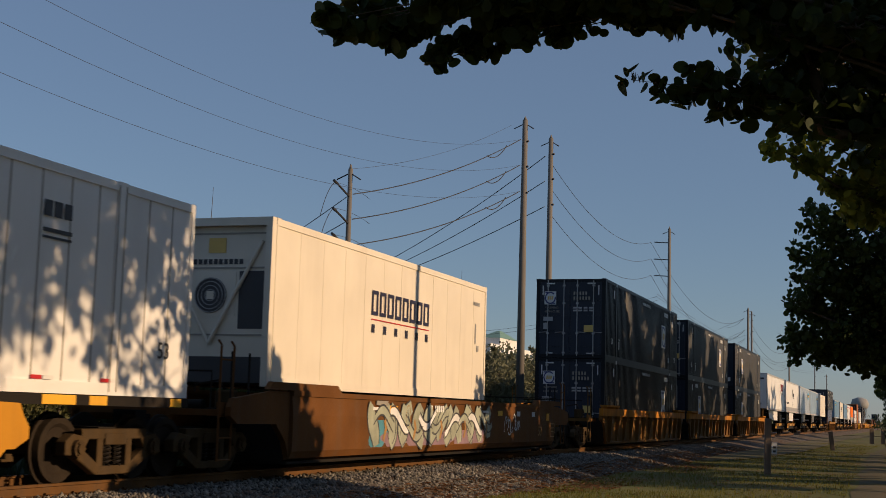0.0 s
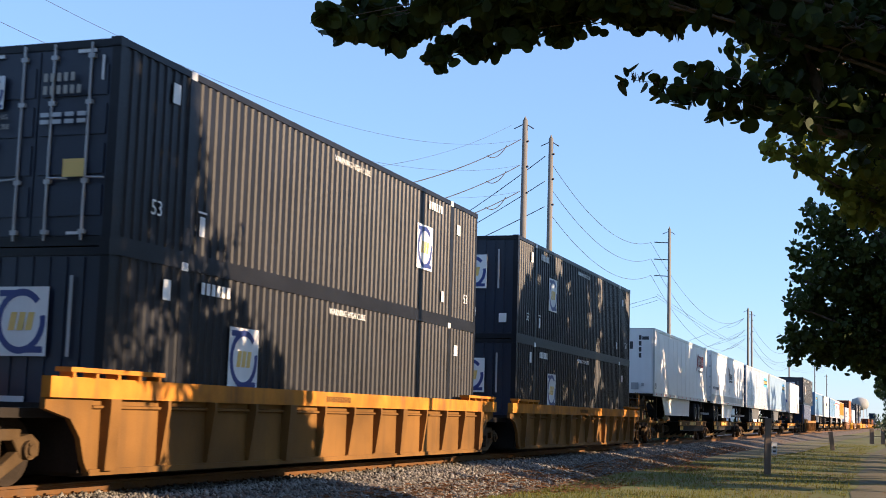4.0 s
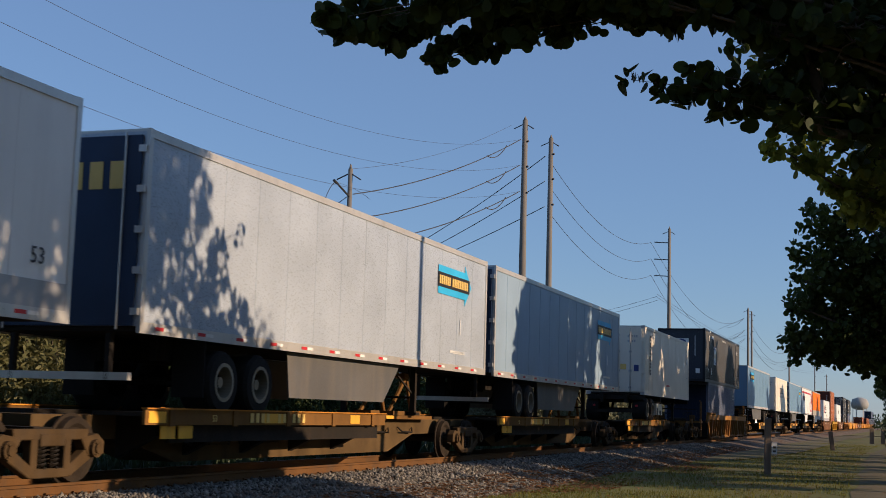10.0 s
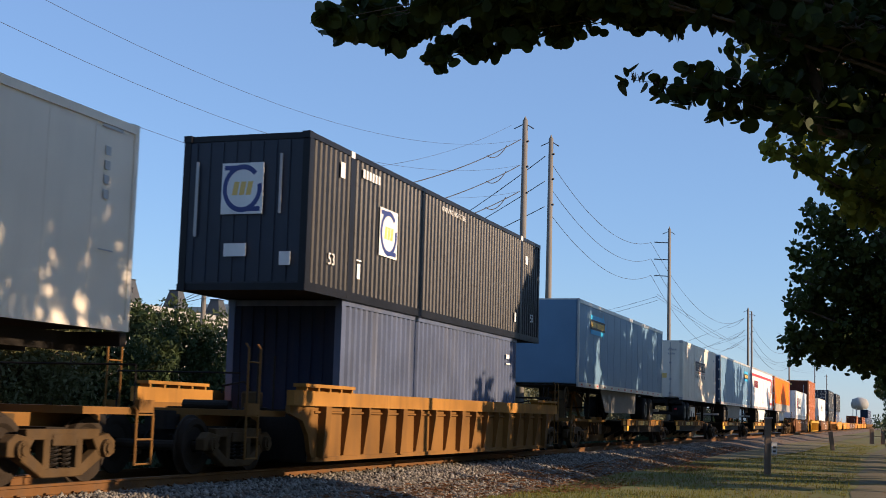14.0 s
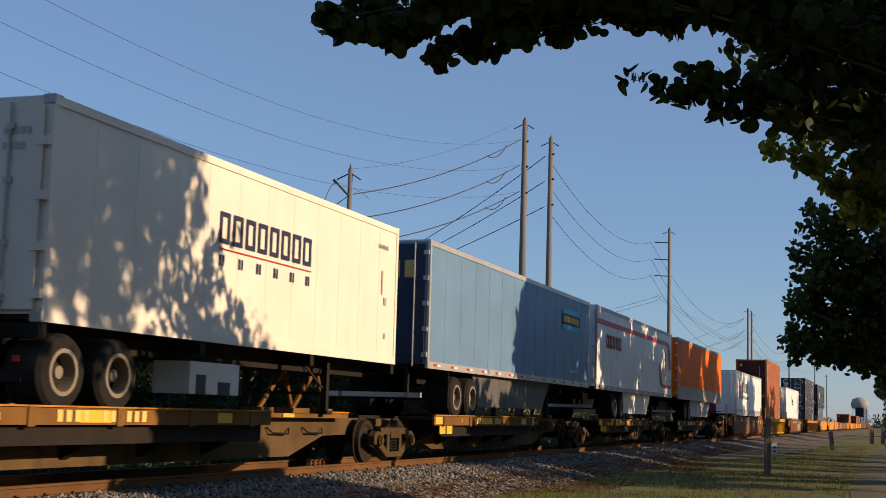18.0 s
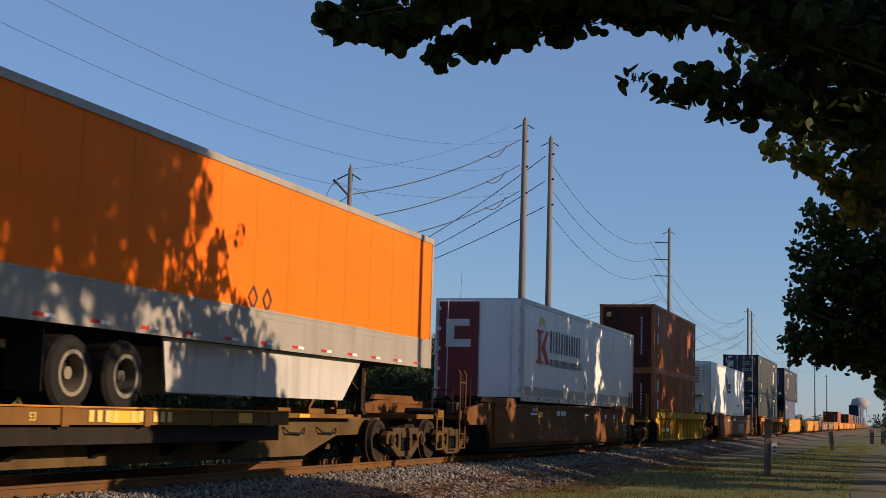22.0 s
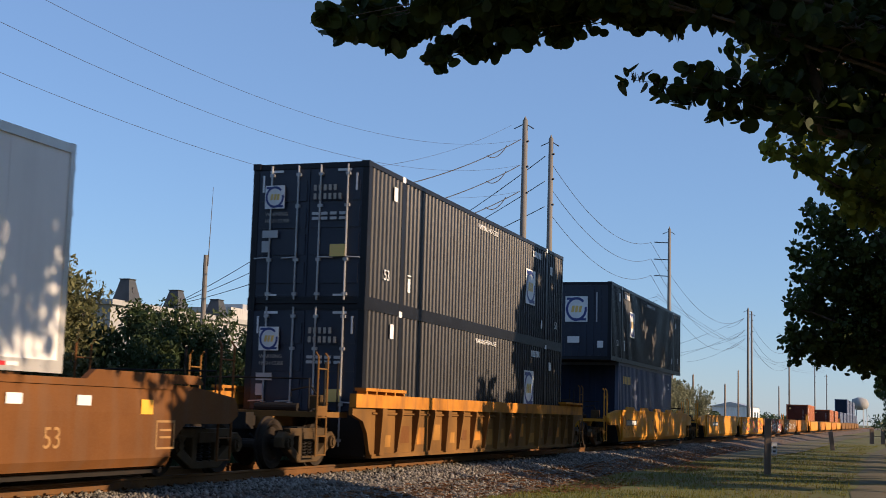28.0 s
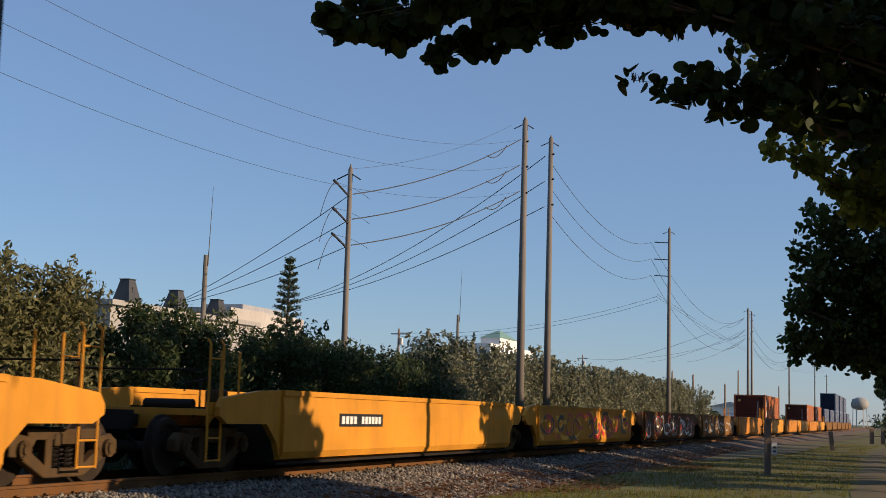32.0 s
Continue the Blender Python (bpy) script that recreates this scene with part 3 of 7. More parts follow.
            part("end_platform", bm, M["grimy"], car)
        elif reach > 1:
            end_gear(car, d * (w + 0.6), d, mt, True, False)
    bogie(car, -h)
    if not join1:
        bogie(car, h)
    return rides(car, (s0 + s1) / 2), w


def spine_car(s0, s1, label, join0, join1, hitch=1):
    """A spine car for one trailer: box-section spine, wheel platforms with marked edges, hitch stand."""
    car = thing("spine_car", label, "railcar", "cars of the freight train")
    h = (s1 - s0) / 2
    bm = B()
    along_x(bm, [(-h + 0.3, 0.58), (-h + 2.5, 0.55), (-h + 4.0, 0.18), (h - 4.0, 0.18), (h - 2.5, 0.55), (h - 0.3, 0.58), (h - 0.3, 0.90), (-h + 0.3, 0.90)], -0.5, 0.5)
    part("centre_spine", bm, M["spine"], car)
    # wheel platforms at the end away from the hitch
    d = -hitch
    y0, y1 = sorted((d * (h - 1.7), d * (h - 10.8)))
    for sx in (-1, 1):
        bm = B()
        box(bm, sx * 0.9 - 0.41, sx * 0.9 + 0.41, y0, y1, 0.90, 0.96)
        part("wheel_platform", bm, M["grimy"], car)
        bm = B()
        along_y(bm, [(sx * 1.31, 0.78), (sx * 1.36, 0.78), (sx * 1.36, 1.00), (sx * 1.31, 1.00)], y0, y1)
        part("side_sill", bm, M["well_dull"], car)
        bm = B()
        along_y(bm, [(sx * 1.29, 1.0), (sx * 1.395, 1.0), (sx * 1.395, 1.022), (sx * 1.29, 1.022)], y0, y1)
        part("sill_lip", bm, M["well_orange"], car, "worn bright edge of the sill")
        for f0, f1 in ((0.01, 0.06), (0.40, 0.48), (0.80, 0.85)):
            bm = B()
            box(bm, sx * 1.363 - 0.004, sx * 1.363 + 0.004, y0 + (y1 - y0) * f0, y0 + (y1 - y0) * f1, 0.81, 0.97)
            part("edge_marking", bm, M["yellow"], car, "yellow edge marking")
        # Black beam added to shade the spine and read as shadow below the sill
        bm = B()
        box(bm, sx * 1.2 - 0.03, sx * 1.2 + 0.03, y0 + 0.9, y1 - 0.1, 0.52, 0.90)
        part("platform_beam", bm, M["grimy"], car)
        for i in range(5):
            bm = B()
            yy = y0 + 0.7 + (y1 - y0 - 1.4) * i / 4
            along_y(bm, [(sx * 0.5, 0.90), (sx * 1.16, 0.90), (sx * 1.16, 0.62), (sx * 0.5, 0.28)], yy - 0.09, yy + 0.09)
            part("outrigger", bm, M["grimy"], car)
            bm = B()
            along_y(bm, [(sx * 1.36, 0.76), (sx * 1.385, 0.76), (sx * 1.385, 1.0), (sx * 1.36, 1.0)], yy - 0.07, yy + 0.07)
            part("sill_post", bm, M["well_dull"], car)
    for o in (0.5, 1.0):
        bm = B()
        box(bm, 1.30, 1.32, y0 + o, y0 + o + 0.4, 0.58, 0.77)
        part("placard", bm, M["yellow"], car, "yellow placard hung under the sill")
    # narrow deck with gear at the hitch end
    bm = B()
    e0, e1 = sorted((hitch * (h - 6.2), hitch * (h - 1.9)))
    box(bm, -0.78, 0.78, e0, e1, 0.90, 0.98)
    part("hitch_deck", bm, M["well_dull"], car, "narrow rusty deck at the hitch end")
    for o, w0, z0 in ((0.4, 0.5, 0.98), (1.7, 0.7, 0.98), (3.0, 0.45, 0.98)):
        bm = B()
        box(bm, 0.42, 0.80, e0 + o, e0 + o + w0, z0, z0 + 0.10)
        part("deck_block", bm, M["well_dull"], car)
    for k in range(2):
        bm = B()
        yy = e0 + 1.2 + k * 1.5
        tube(bm, [(0.52, yy, 0.72), (0.60, yy + 0.1, 0.62), (0.60, yy + 0.75, 0.60), (0.53, yy + 0.9, 0.7)], 0.018, 5)
        part("release_rod", bm, M["grimy"], car)
    bm = B()
    box(bm, 0.79, 0.80, e0 + 1.3, e0 + 1.75, 0.905, 0.975)
    part("edge_marking", bm, M["yellow"], car, "yellow edge marking")
    # stencilled marks on the sill towards the path
    words("stencil", "53", 0.15, M["gold"], car, (1.3685, y0 + 1.9, 0.83), label="pale 53 lettering")
    plates("sill_bar", (1.368, bar_row(y0 + 3.15, 0.82, 0.15, 4, 0.11, 0.08) + bar_row(y0 + 4.15, 0.82, 0.15, 6, 0.11, 0.08)), M["gold"], car)
    # hitch stand
    y = hitch * (h - 2.6)
    for sx in (-0.35, 0.35):
        for foot in (-1.2, 0.5):
            bm = B()
            tube(bm, [(sx, y + hitch * foot, 0.92), (sx, y, 1.87)], 0.05, 6)
            part("hitch_leg", bm, M["well_dull"], car)
    bm = B()
    box(bm, -0.45, 0.45, y - 0.35, y + 0.35, 1.85, 1.95)
    part("hitch_plate", bm, M["well_dull"], car, "rust-brown folding hitch plate")
    bm = B()
    tube(bm, [(0.62, -h * 0.28, 0.62), (0.62, -h * 0.28 + 1.1, 0.62)], 0.17, 10)
    part("air_reservoir", bm, M["tan_steel"], car)
    for i in range(5):
        bm = B()
        yy = -h * 0.28 - 2.4 + i * 0.42
        tube(bm, [(0.7, yy, 0.85), (0.75, yy + 0.1, 0.5 + 0.1 * (i % 3)), (0.7, yy + 0.35, 0.45), (0.62, yy + 0.55, 0.6)], 0.022, 5)
        part("brake_pipe", bm, M["grimy"], car)
    bm = B()
    box(bm, 0.45, 0.85, -h * 0.28 - 1.7, -h * 0.28 - 1.1, 0.45, 0.8)
    part("brake_valve", bm, M["tan_steel"], car)
    for d, joined in ((-1, join0), (1, join1)):
        if not joined:
            end_gear(car, d * (h + 0.1), d, "well_dull", False, d < 0)
    bogie(car, -h)
    if not join1:
        bogie(car, h)
    return rides(car, (s0 + s1) / 2)


# ---------------------------------------------------------------- loads
def corrugated(bm, x, y0, y1, z0, z1, depth, pitch, sx):
    k = max(1, round((y1 - y0) / pitch))
    p = (y1 - y0) / k
    line = []
    for i in range(k):
        a = y0 + i * p
        line += [(a, 0), (a + p * 0.36, 0), (a + p * 0.50, -depth), (a + p * 0.86, -depth)]
    line.append((y1, 0))
    prev = None
    for y, o in line:
        cur = (bm.verts.new((x + sx * o, y, z0)), bm.verts.new((x + sx * o, y, z1)))
        if prev:
            bm.faces.new((prev[0], cur[0], cur[1], prev[1]) if sx > 0 else (prev[0], prev[1], cur[1], cur[0]))
        prev = cur


def container(L, W, H, mt, end_mt, label, posts=False, near="doors", pitch=0.28, deep=0.036, group="containers on the train", rod="grey"):
    """Corrugated steel box; near: what the end towards -y is."""
    c = thing("shipping_container", label, "container", group)
    h, w = L / 2, W / 2
    px = h - 1.98 if posts else None
    spans = [(-h + 0.12, -px - 0.09), (-px + 0.09, px - 0.09), (px + 0.09, h - 0.12)] if posts else [(-h + 0.12, h - 0.12)]
    for sx in (-1, 1):
        for a, b in spans:
            bm = B()
            corrugated(bm, sx * (w - 0.012), a, b, 0.15, H - 0.09, deep, pitch, sx)
            me = finish(bm, "side_panel", M[mt])
            part("side_panel", me, M[mt], c)
        bm = B()
        box(bm, sx * w - 0.06 * (sx > 0), sx * w + 0.06 * (sx < 0), -h + 0.1, h - 0.1, 0.0, 0.16)
        part("bottom_rail", bm, M[mt], c)
        bm = B()
        box(bm, sx * w - 0.05 * (sx > 0), sx * w + 0.05 * (sx < 0), -h + 0.1, h - 0.1, H - 0.10, H)
        part("top_rail", bm, M[mt], c)
        ends = [-h + 0.06, h - 0.06] + ([-px, px] if posts else [])
        for y in ends:
            bm = B()
            box(bm, sx * w - 0.14 * (sx > 0), sx * w + 0.14 * (sx < 0), y - 0.06 - 0.03 * (abs(y) < h - 0.1), y + 0.06 + 0.03 * (abs(y) < h - 0.1), 0.12, H - 0.12)
            part("corner_post", bm, M[mt], c)
            for z in (0.0, H - 0.118):
                bm = B()
                q = 0.004
                box(bm, sx * (w + q) - 0.162 * (sx > 0), sx * (w + q) + 0.162 * (sx < 0), y - 0.085, y + 0.085, z - q, z + 0.118 + q)
                pale = posts and abs(y) < h - 0.1 and z > 0
                part("corner_casting", bm, M["sign_white" if pale else mt], c)
    bm = B()
    box(bm, -w + 0.05, w - 0.05, -h + 0.05, h - 0.05, H - 0.06, H - 0.02)
    part("roof", bm, M[mt], c)
    bm = B()
    box(bm, -w + 0.06, w - 0.06, -h + 0.05, h - 0.05, 0.02, 0.14)
    part("floor", bm, M["grimy"], c)
    for d in (-1, 1):
        kind = near if d < 0 else ("wall" if near == "doors" else "doors")
        y = d * (h - 0.03)
        bm = B()
        box(bm, -w + 0.05, w - 0.05, min(y, y - d * 0.05), max(y, y - d * 0.05), 0.05, H - 0.05)
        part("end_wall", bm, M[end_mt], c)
        bm = B()
        yo = d * (h - 0.01)
        box(bm, -w + 0.02, w - 0.02, min(yo, yo - d * 0.06), max(yo, yo - d * 0.06), H - 0.12, H - 0.01)
        part("end_header", bm, M[mt], c)
        bm = B()
        box(bm, -w + 0.02, w - 0.02, min(yo, yo - d * 0.06), max(yo, yo - d * 0.06), 0.01, 0.13)
        part("end_sill", bm, M[mt], c)
        if kind == "doors":
            for sx in (-1, 1):
                bm = B()
                x0, x1 = sorted((sx * 0.015, sx * (w - 0.13)))
                box(bm, x0, x1, min(yo, yo - d * 0.04), max(yo, yo - d * 0.04), 0.15, H - 0.14)
                leaf = part("door", bm, M[end_mt], c)
                for zz in (0.62, 1.2, 1.75, 2.3):
                    bm = B()
                    box(bm, x0 + 0.05, x1 - 0.05, min(yo, yo + d * 0.02), max(yo, yo + d * 0.02), zz - 0.2, zz + 0.22)
                    part("door_panel", bm, M[end_mt], leaf)
                for xx in (0.25, 0.85):
                    bm = B()
                    tube(bm, [(sx * xx, yo + d * 0.045, 0.08), (sx * xx, yo + d * 0.045, H - 0.06)], 0.02, 6)
                    for zz in (0.2, 0.9, 2.0, H - 0.25):
                        box(bm, sx * xx - 0.05, sx * xx + 0.05, min(yo, yo + d * 0.06), max(yo, yo + d * 0.06), zz - 0.03, zz + 0.03)
                    tube(bm, [(sx * xx, yo + d * 0.06, 0.95), (sx * xx + sx * 0.32, yo + d * 0.06, 0.93)], 0.015, 5)
                    part("lock_rod", bm, M[rod], c)
        else:
            for i in range(9):
                bm = B()
                xx = -w + 0.2 + (2 * w - 0.4) * i / 8
                along_y(bm, [(xx - 0.08, 0.16), (xx + 0.08, 0.16), (xx + 0.08, H - 0.14), (xx - 0.08, H - 0.14)], min(y, y + d * 0.018), max(y, y + d * 0.018))
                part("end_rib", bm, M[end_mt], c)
    return c


def dressed(c, L, W, H, near):
    """Emblems and stencilled marks of the dark 53-foot boxes."""
    h, w = L / 2, W / 2
    d = 1 if near == "doors" else -1
    u = 3.75 if near == "doors" else -4.62
    swirl_logo(c, w + 0.002, u, 1.06, 1.0, 1.0)
    words("stencil", "53", 0.32, M["sign_white"], c, (w + 0.008, -h + 0.95, 0.58), label="white stencilled 53")
    words("stencil", "53", 0.32, M["sign_white"], c, (w + 0.008, h - 1.0, 0.55), label="white stencilled 53")
    words("stencil", "WARNING HIGH CUBE", 0.17, M["sign_white"], c, (w + 0.008, -0.83, H - 0.34), label="white stencilled warning")
    plates("reporting_mark", (w + 0.002, bar_row(-h + 2.5 if near != "doors" else h - 3.6, H - 0.42, 0.18, 6, 0.10, 0.06)), M["sign_white"], c)
    plates("small_stencil", (w + 0.002, [(-h + 2.35, -h + 2.5, 0.45, 0.75), (-h + 2.3, -h + 2.55, 0.80, 0.83), (h - 2.6, h - 2.45, 0.45, 0.7), (-h + 1.4, -h + 1.6, H - 0.6, H - 0.3), (h - 1.6, h - 1.35, H - 0.75, H - 0.5)]), M["sign_white"], c)
    ye = -h
    if near == "doors":
        swirl_logo(c, ye - 0.075, -0.97, H - 0.95, 0.44, 0.48, "y")
        plates("reporting_mark", (ye - 0.075, bar_row(0.12, H - 0.60, 0.12, 5, 0.06, 0.05) + bar_row(0.12, H - 0.78, 0.12, 6, 0.06, 0.05)), M["rail_dull"], c, "y")
        plates("door_stencil", (ye - 0.075, bar_row(0.1, H - 1.1, 0.06, 4, 0.14, 0.06) + bar_row(0.1, H - 1.2, 0.06, 4, 0.14, 0.06)), M["grey"], c, "y")
        words("stencil", "WARNING", 0.105, M["rail_dull"], c, (-0.95, ye - 0.078, H - 1.1), "y", "pale warning lettering")
        words("stencil", "HIGH CUBE", 0.105, M["rail_dull"], c, (-0.95, ye - 0.078, H - 1.24), "y", "pale warning lettering")
        plates("reflector", (ye - 0.022, [(-0.9, -0.6, H - 0.2, H - 0.15), (0.62, 0.92, H - 0.2, H - 0.15), (-1.06, -1.02, H - 0.6, H - 0.25), (1.02, 1.06, H - 0.6, H - 0.25), (-0.9, -0.65, 0.16, 0.2), (0.6, 0.85, 0.16, 0.2)]), M["sign_white"], c, "y")
        plates("door_label", (ye - 0.075, [(-1.0, -0.65, H - 1.55, H - 1.4), (-1.0, -0.85, H - 1.85, H - 1.62)]), M["grey"], c, "y")
        plates("yellow_plate", (ye - 0.075, [(0.52, 0.86, H - 1.95, H - 1.7)]), M["gold"], c, "y")
    else:
        swirl_logo(c, ye - 0.03, -0.45, 1.4, 0.85, 0.95, "y")
        plates("weight_plate", (ye - 0.03, [(-0.35, 0.1, 0.62, 0.86)]), M["sign_white"], c, "y")
        plates("end_stencil", (ye - 0.03, [(-1.0, -0.94, 1.0, 2.4), (0.72, 0.77, 1.4, 2.5)]), M["grey"], c, "y")
        plates("corner_mark", (ye - 0.03, [(0.78, 1.0, 0.45, 0.7)]), M["sign_white"], c, "y")


def smooth_body(c, L, W, H, mt, seams, rail_mt="rail_alu", low=0.0, low_mt=None, seam_mt=None, wide=0.018):
    """Smooth-skinned body with raised panel seams and edge rails."""
    h, w = L / 2, W / 2
    bm = B()
    box(bm, -w + 0.01, w - 0.01, -h + 0.02, h - 0.02, 0.1, H - 0.04)
    bmesh.ops.bevel(bm, geom=[e for e in bm.edges if abs(e.verts[0].co.z - e.verts[1].co.z) > 1], offset=0.03, segments=2, affect="EDGES")
    part("body_skin", bm, M[mt], c)
    for sx in (-1, 1):
        for i in range(1, seams if sx > 0 else 1):
            bm = B()
            y = -h + L * i / seams
            box(bm, sx * w - 0.012, sx * w - 0.006, y - wide, y + wide, 0.15, H - 0.12)
            part("panel_seam", bm, M[seam_mt or mt], c)
        bm = B()
        box(bm, sx * w - 0.03, sx * w + 0.012, -h, h, H - 0.13, H - 0.01)
        part("top_rail", bm, M[rail_mt], c)
        bm = B()
        box(bm, sx * w - 0.03, sx * w + 0.012, -h, h, 0.0, 0.16)
        part("bottom_rail", bm, M[rail_mt], c)
        if low:
            bm = B()
            box(bm, sx * w - 0.02, sx * w + 0.006, -h + 0.02, h - 0.02, 0.16, low)
            part("lower_band", bm, M[low_mt], c)
        for y in (-h + 0.05, h - 0.05):
            bm = B()
            box(bm, sx * w - 0.05, sx * w + 0.010, y - 0.05, y + 0.05, 0.0, H)
            part("corner_post", bm, M[rail_mt], c)
    bm = B()
    box(bm, -w + 0.02, w - 0.02, -h + 0.02, h - 0.02, H - 0.05, H)
    part("roof", bm, M["rail_alu"], c)
    bm = B()
    box(bm, -w + 0.03, w - 0.03, -h + 0.03, h - 0.03, 0.03, 0.1)
    part("underframe", bm, M["grimy"], c)


def tape(c, L, W, z, step=1.22):
    """Red and white reflective strips along the lower rail."""
    k = int(L / step)
    for i in range(k):
        y = -L / 2 + 0.4 + i * step
        for a, mt in ((0.0, "red"), (0.24, "sign_white")):
            bm = B()
            box(bm, W / 2 + 0.012, W / 2 + 0.018, y + a, y + a + 0.22, z, z + 0.05)
            part("reflective_tape", bm, M[mt], c)


def road_wheel(c, y, z, r=0.5):
    for sx in (-1, 1):
        bm = B()
        k = 28
        prof = [(0.68, 0.60), (0.70, 0.90), (0.76, 0.99), (0.84, 1.0), (1.12, 1.0), (1.20, 0.99), (1.26, 0.90), (1.27, 0.62), (1.0, 0.58)]
        vs = [[bm.verts.new((sx * a, y + b * r * cos(2 * pi * j / k), z + b * r * sin(2 * pi * j / k))) for a, b in prof] for j in range(k)]
        for j in range(k):
            for i in range(len(prof)):
                bm.faces.new((vs[j][i], vs[j][(i + 1) % len(prof)], vs[(j + 1) % k][(i + 1) % len(prof)], vs[(j + 1) % k][i]))
        t = part("road_wheel", bm, M["rubber"], c, "black truck tyre")
        bm = B()
        ring_x(bm, min(sx * 1.0, sx * 1.275), max(sx * 1.0, sx * 1.275), y, z, r * 0.50, r * 0.61, 28)
        part("rim", bm, M["alloy"], t, "worn metal rim")
        # Disc coloured near black for the shade inside the deep rim
        bm = B()
        disc_x(bm, sx * 0.98, sx * 1.06, y, z, r * 0.52, 24)
        part("wheel_disc", bm, M["grimy"], t, "flat wheel disc, near black for the shade inside the rim")
        bm = B()
        disc_x(bm, sx * 1.06, sx * 1.2, y, z, r * 0.17, 14)
        part("hub", bm, M["alloy"], t)


def tandem(c, y, low, r=0.5):
    """Two axles with their frame; low: height of the wheels' foot in the body's space."""
    bm = B()
    for sx in (-0.5, 0.5):
        box(bm, sx - 0.06, sx + 0.06, y - 1.5, y + 1.5, -0.32, 0.02)
    for dy in (-0.62, 0.62):
        tube(bm, [(-0.9, y + dy, low + r), (0.9, y + dy, low + r)], 0.07, 8)
        for sx in (-0.5, 0.5):
            tube(bm, [(sx, y + dy, low + r), (sx, y + dy + 0.3, -0.2)], 0.06, 6)
    part("axle_frame", bm, M["grimy"], c)
    for dy in (-0.62, 0.62):
        road_wheel(c, y + dy, low + r, r)


def landing_gear(c, y, low):
    for sx in (-0.85, 0.85):
        bm = B()
        box(bm, sx - 0.06, sx + 0.06, y - 0.06, y + 0.06, low + 0.12, 0.0)
        leg = part("landing_leg", bm, M["grimy"], c)
        bm = B()
        box(bm, sx - 0.12, sx + 0.12, y - 0.12, y + 0.12, low + 0.05, low + 0.12)
        part("foot", bm, M["grimy"], leg)
        for dy in (-0.55, 0.55):
            bm = B()
            tube(bm, [(sx, y, low + 0.5), (sx * 0.6, y + dy, 0.0)], 0.025, 5)
            part("brace", bm, M["grimy"], leg)
    bm = B()
    tube(bm, [(-0.85, y, low + 0.45), (0.85, y, low + 0.45)], 0.03, 6)
    part("cross_shaft", bm, M["grimy"], c)


def side_skirt(c, y0, y1, mt, low, cut):
    for sx in (-1, 1):
        bm = B()
        prof = [(y0, 0.0), (y0 + (0.15 if cut > 0 else 0.9), low), (y1 - (0.9 if cut > 0 else 0.15), low), (y1, 0.0)]
        along_x(bm, prof, sx * 1.10 - 0.015, sx * 1.10 + 0.015)
        part("side_skirt", bm, M[mt], c)


def trailer(L, H, mt, label, rear, low, skirt_mt=None, rail_mt="rail_alu", door_mt=None, band=0.0, band_mt=None, seams=13, taped=True, axle=3.2, legs=3.0, skirt=(5.0, 3.6)):
    """Road trailer; rear: -1 when its doors and wheels are towards -y. low: deck height below the body's underside (negative)."""
    W = 2.59
    c = thing("semi_trailer", label, "trailer", "trailers on the train")
    smooth_body(c, L, W, H, mt, seams, rail_mt, band, band_mt)
    h = L / 2
    tandem(c, rear * (h - axle), low)
    landing_gear(c, -rear * (h - legs), low)
    if taped:
        tape(c, L, W, 0.06)
    if skirt_mt:
        ys = sorted((rear * (h - skirt[0]), -rear * (h - skirt[1])))
        side_skirt(c, ys[0], ys[1], skirt_mt, -0.80, -rear)
    # rear doors and bumper
    yo = rear * h
    for sx in (-1, 1):
        bm = B()
        x0, x1 = sorted((sx * 0.01, sx * 1.2))
        box(bm, x0, x1, min(yo, yo + rear * 0.025), max(yo, yo + rear * 0.025), 0.1, H - 0.1)
        part("door", bm, M[door_mt or mt], c)
        bm = B()
        tube(bm, [(sx * 0.95, yo + rear * 0.05, 0.05), (sx * 0.95, yo + rear * 0.05, H - 0.06)], 0.016, 6)
        part("lock_rod", bm, M["rail_alu"], c)
        for i in range(5):
            bm = B()
            z = 0.3 + i * (H - 0.6) / 4
            box(bm, sx * 1.22 - 0.06, sx * 1.22 + 0.06, min(yo, yo + rear * 0.05), max(yo, yo + rear * 0.05), z - 0.05, z + 0.05)
            part("hinge", bm, M["rail_alu"], c)
        bm = B()
        along_y(bm, [(sx * 0.8 - 0.04, 0.0), (sx * 0.8 + 0.04, 0.0), (sx * 0.8 + 0.04, low + 0.45), (sx * 0.8 - 0.04, low + 0.45)], min(yo, yo - rear * 0.1), max(yo, yo - rear * 0.1))
        part("bumper_bracket", bm, M["grimy"], c)
    bm = B()
    box(bm, -1.15, 1.15, min(yo, yo - rear * 0.1), max(yo, yo - rear * 0.1), low + 0.45, low + 0.56)
    part("rear_bumper", bm, M["rail_alu"], c)
    for sx in (-1, 1):
        bm = B()
        y = rear * (h - axle + 1.25)
        box(bm, sx * 0.98 - 0.28, sx * 0.98 + 0.28, y - 0.01, y + 0.01, low + 0.25, 0.0)
        part("mud_flap", bm, M["rubber"], c)
    # bogie-side nose
    bm = B()
    yo = -rear * h
    box(bm, -1.2, 1.2, min(yo, yo - rear * 0.02), max(yo, yo - rear * 0.02), 0.12, H - 0.08)
    part("nose_panel", bm, M[mt], c)
    return c

# ---------------------------------------------------------------- the train, from its first car in view
LOW = -1.11            # spine-car deck below a trailer's underside
DECK = 2.05

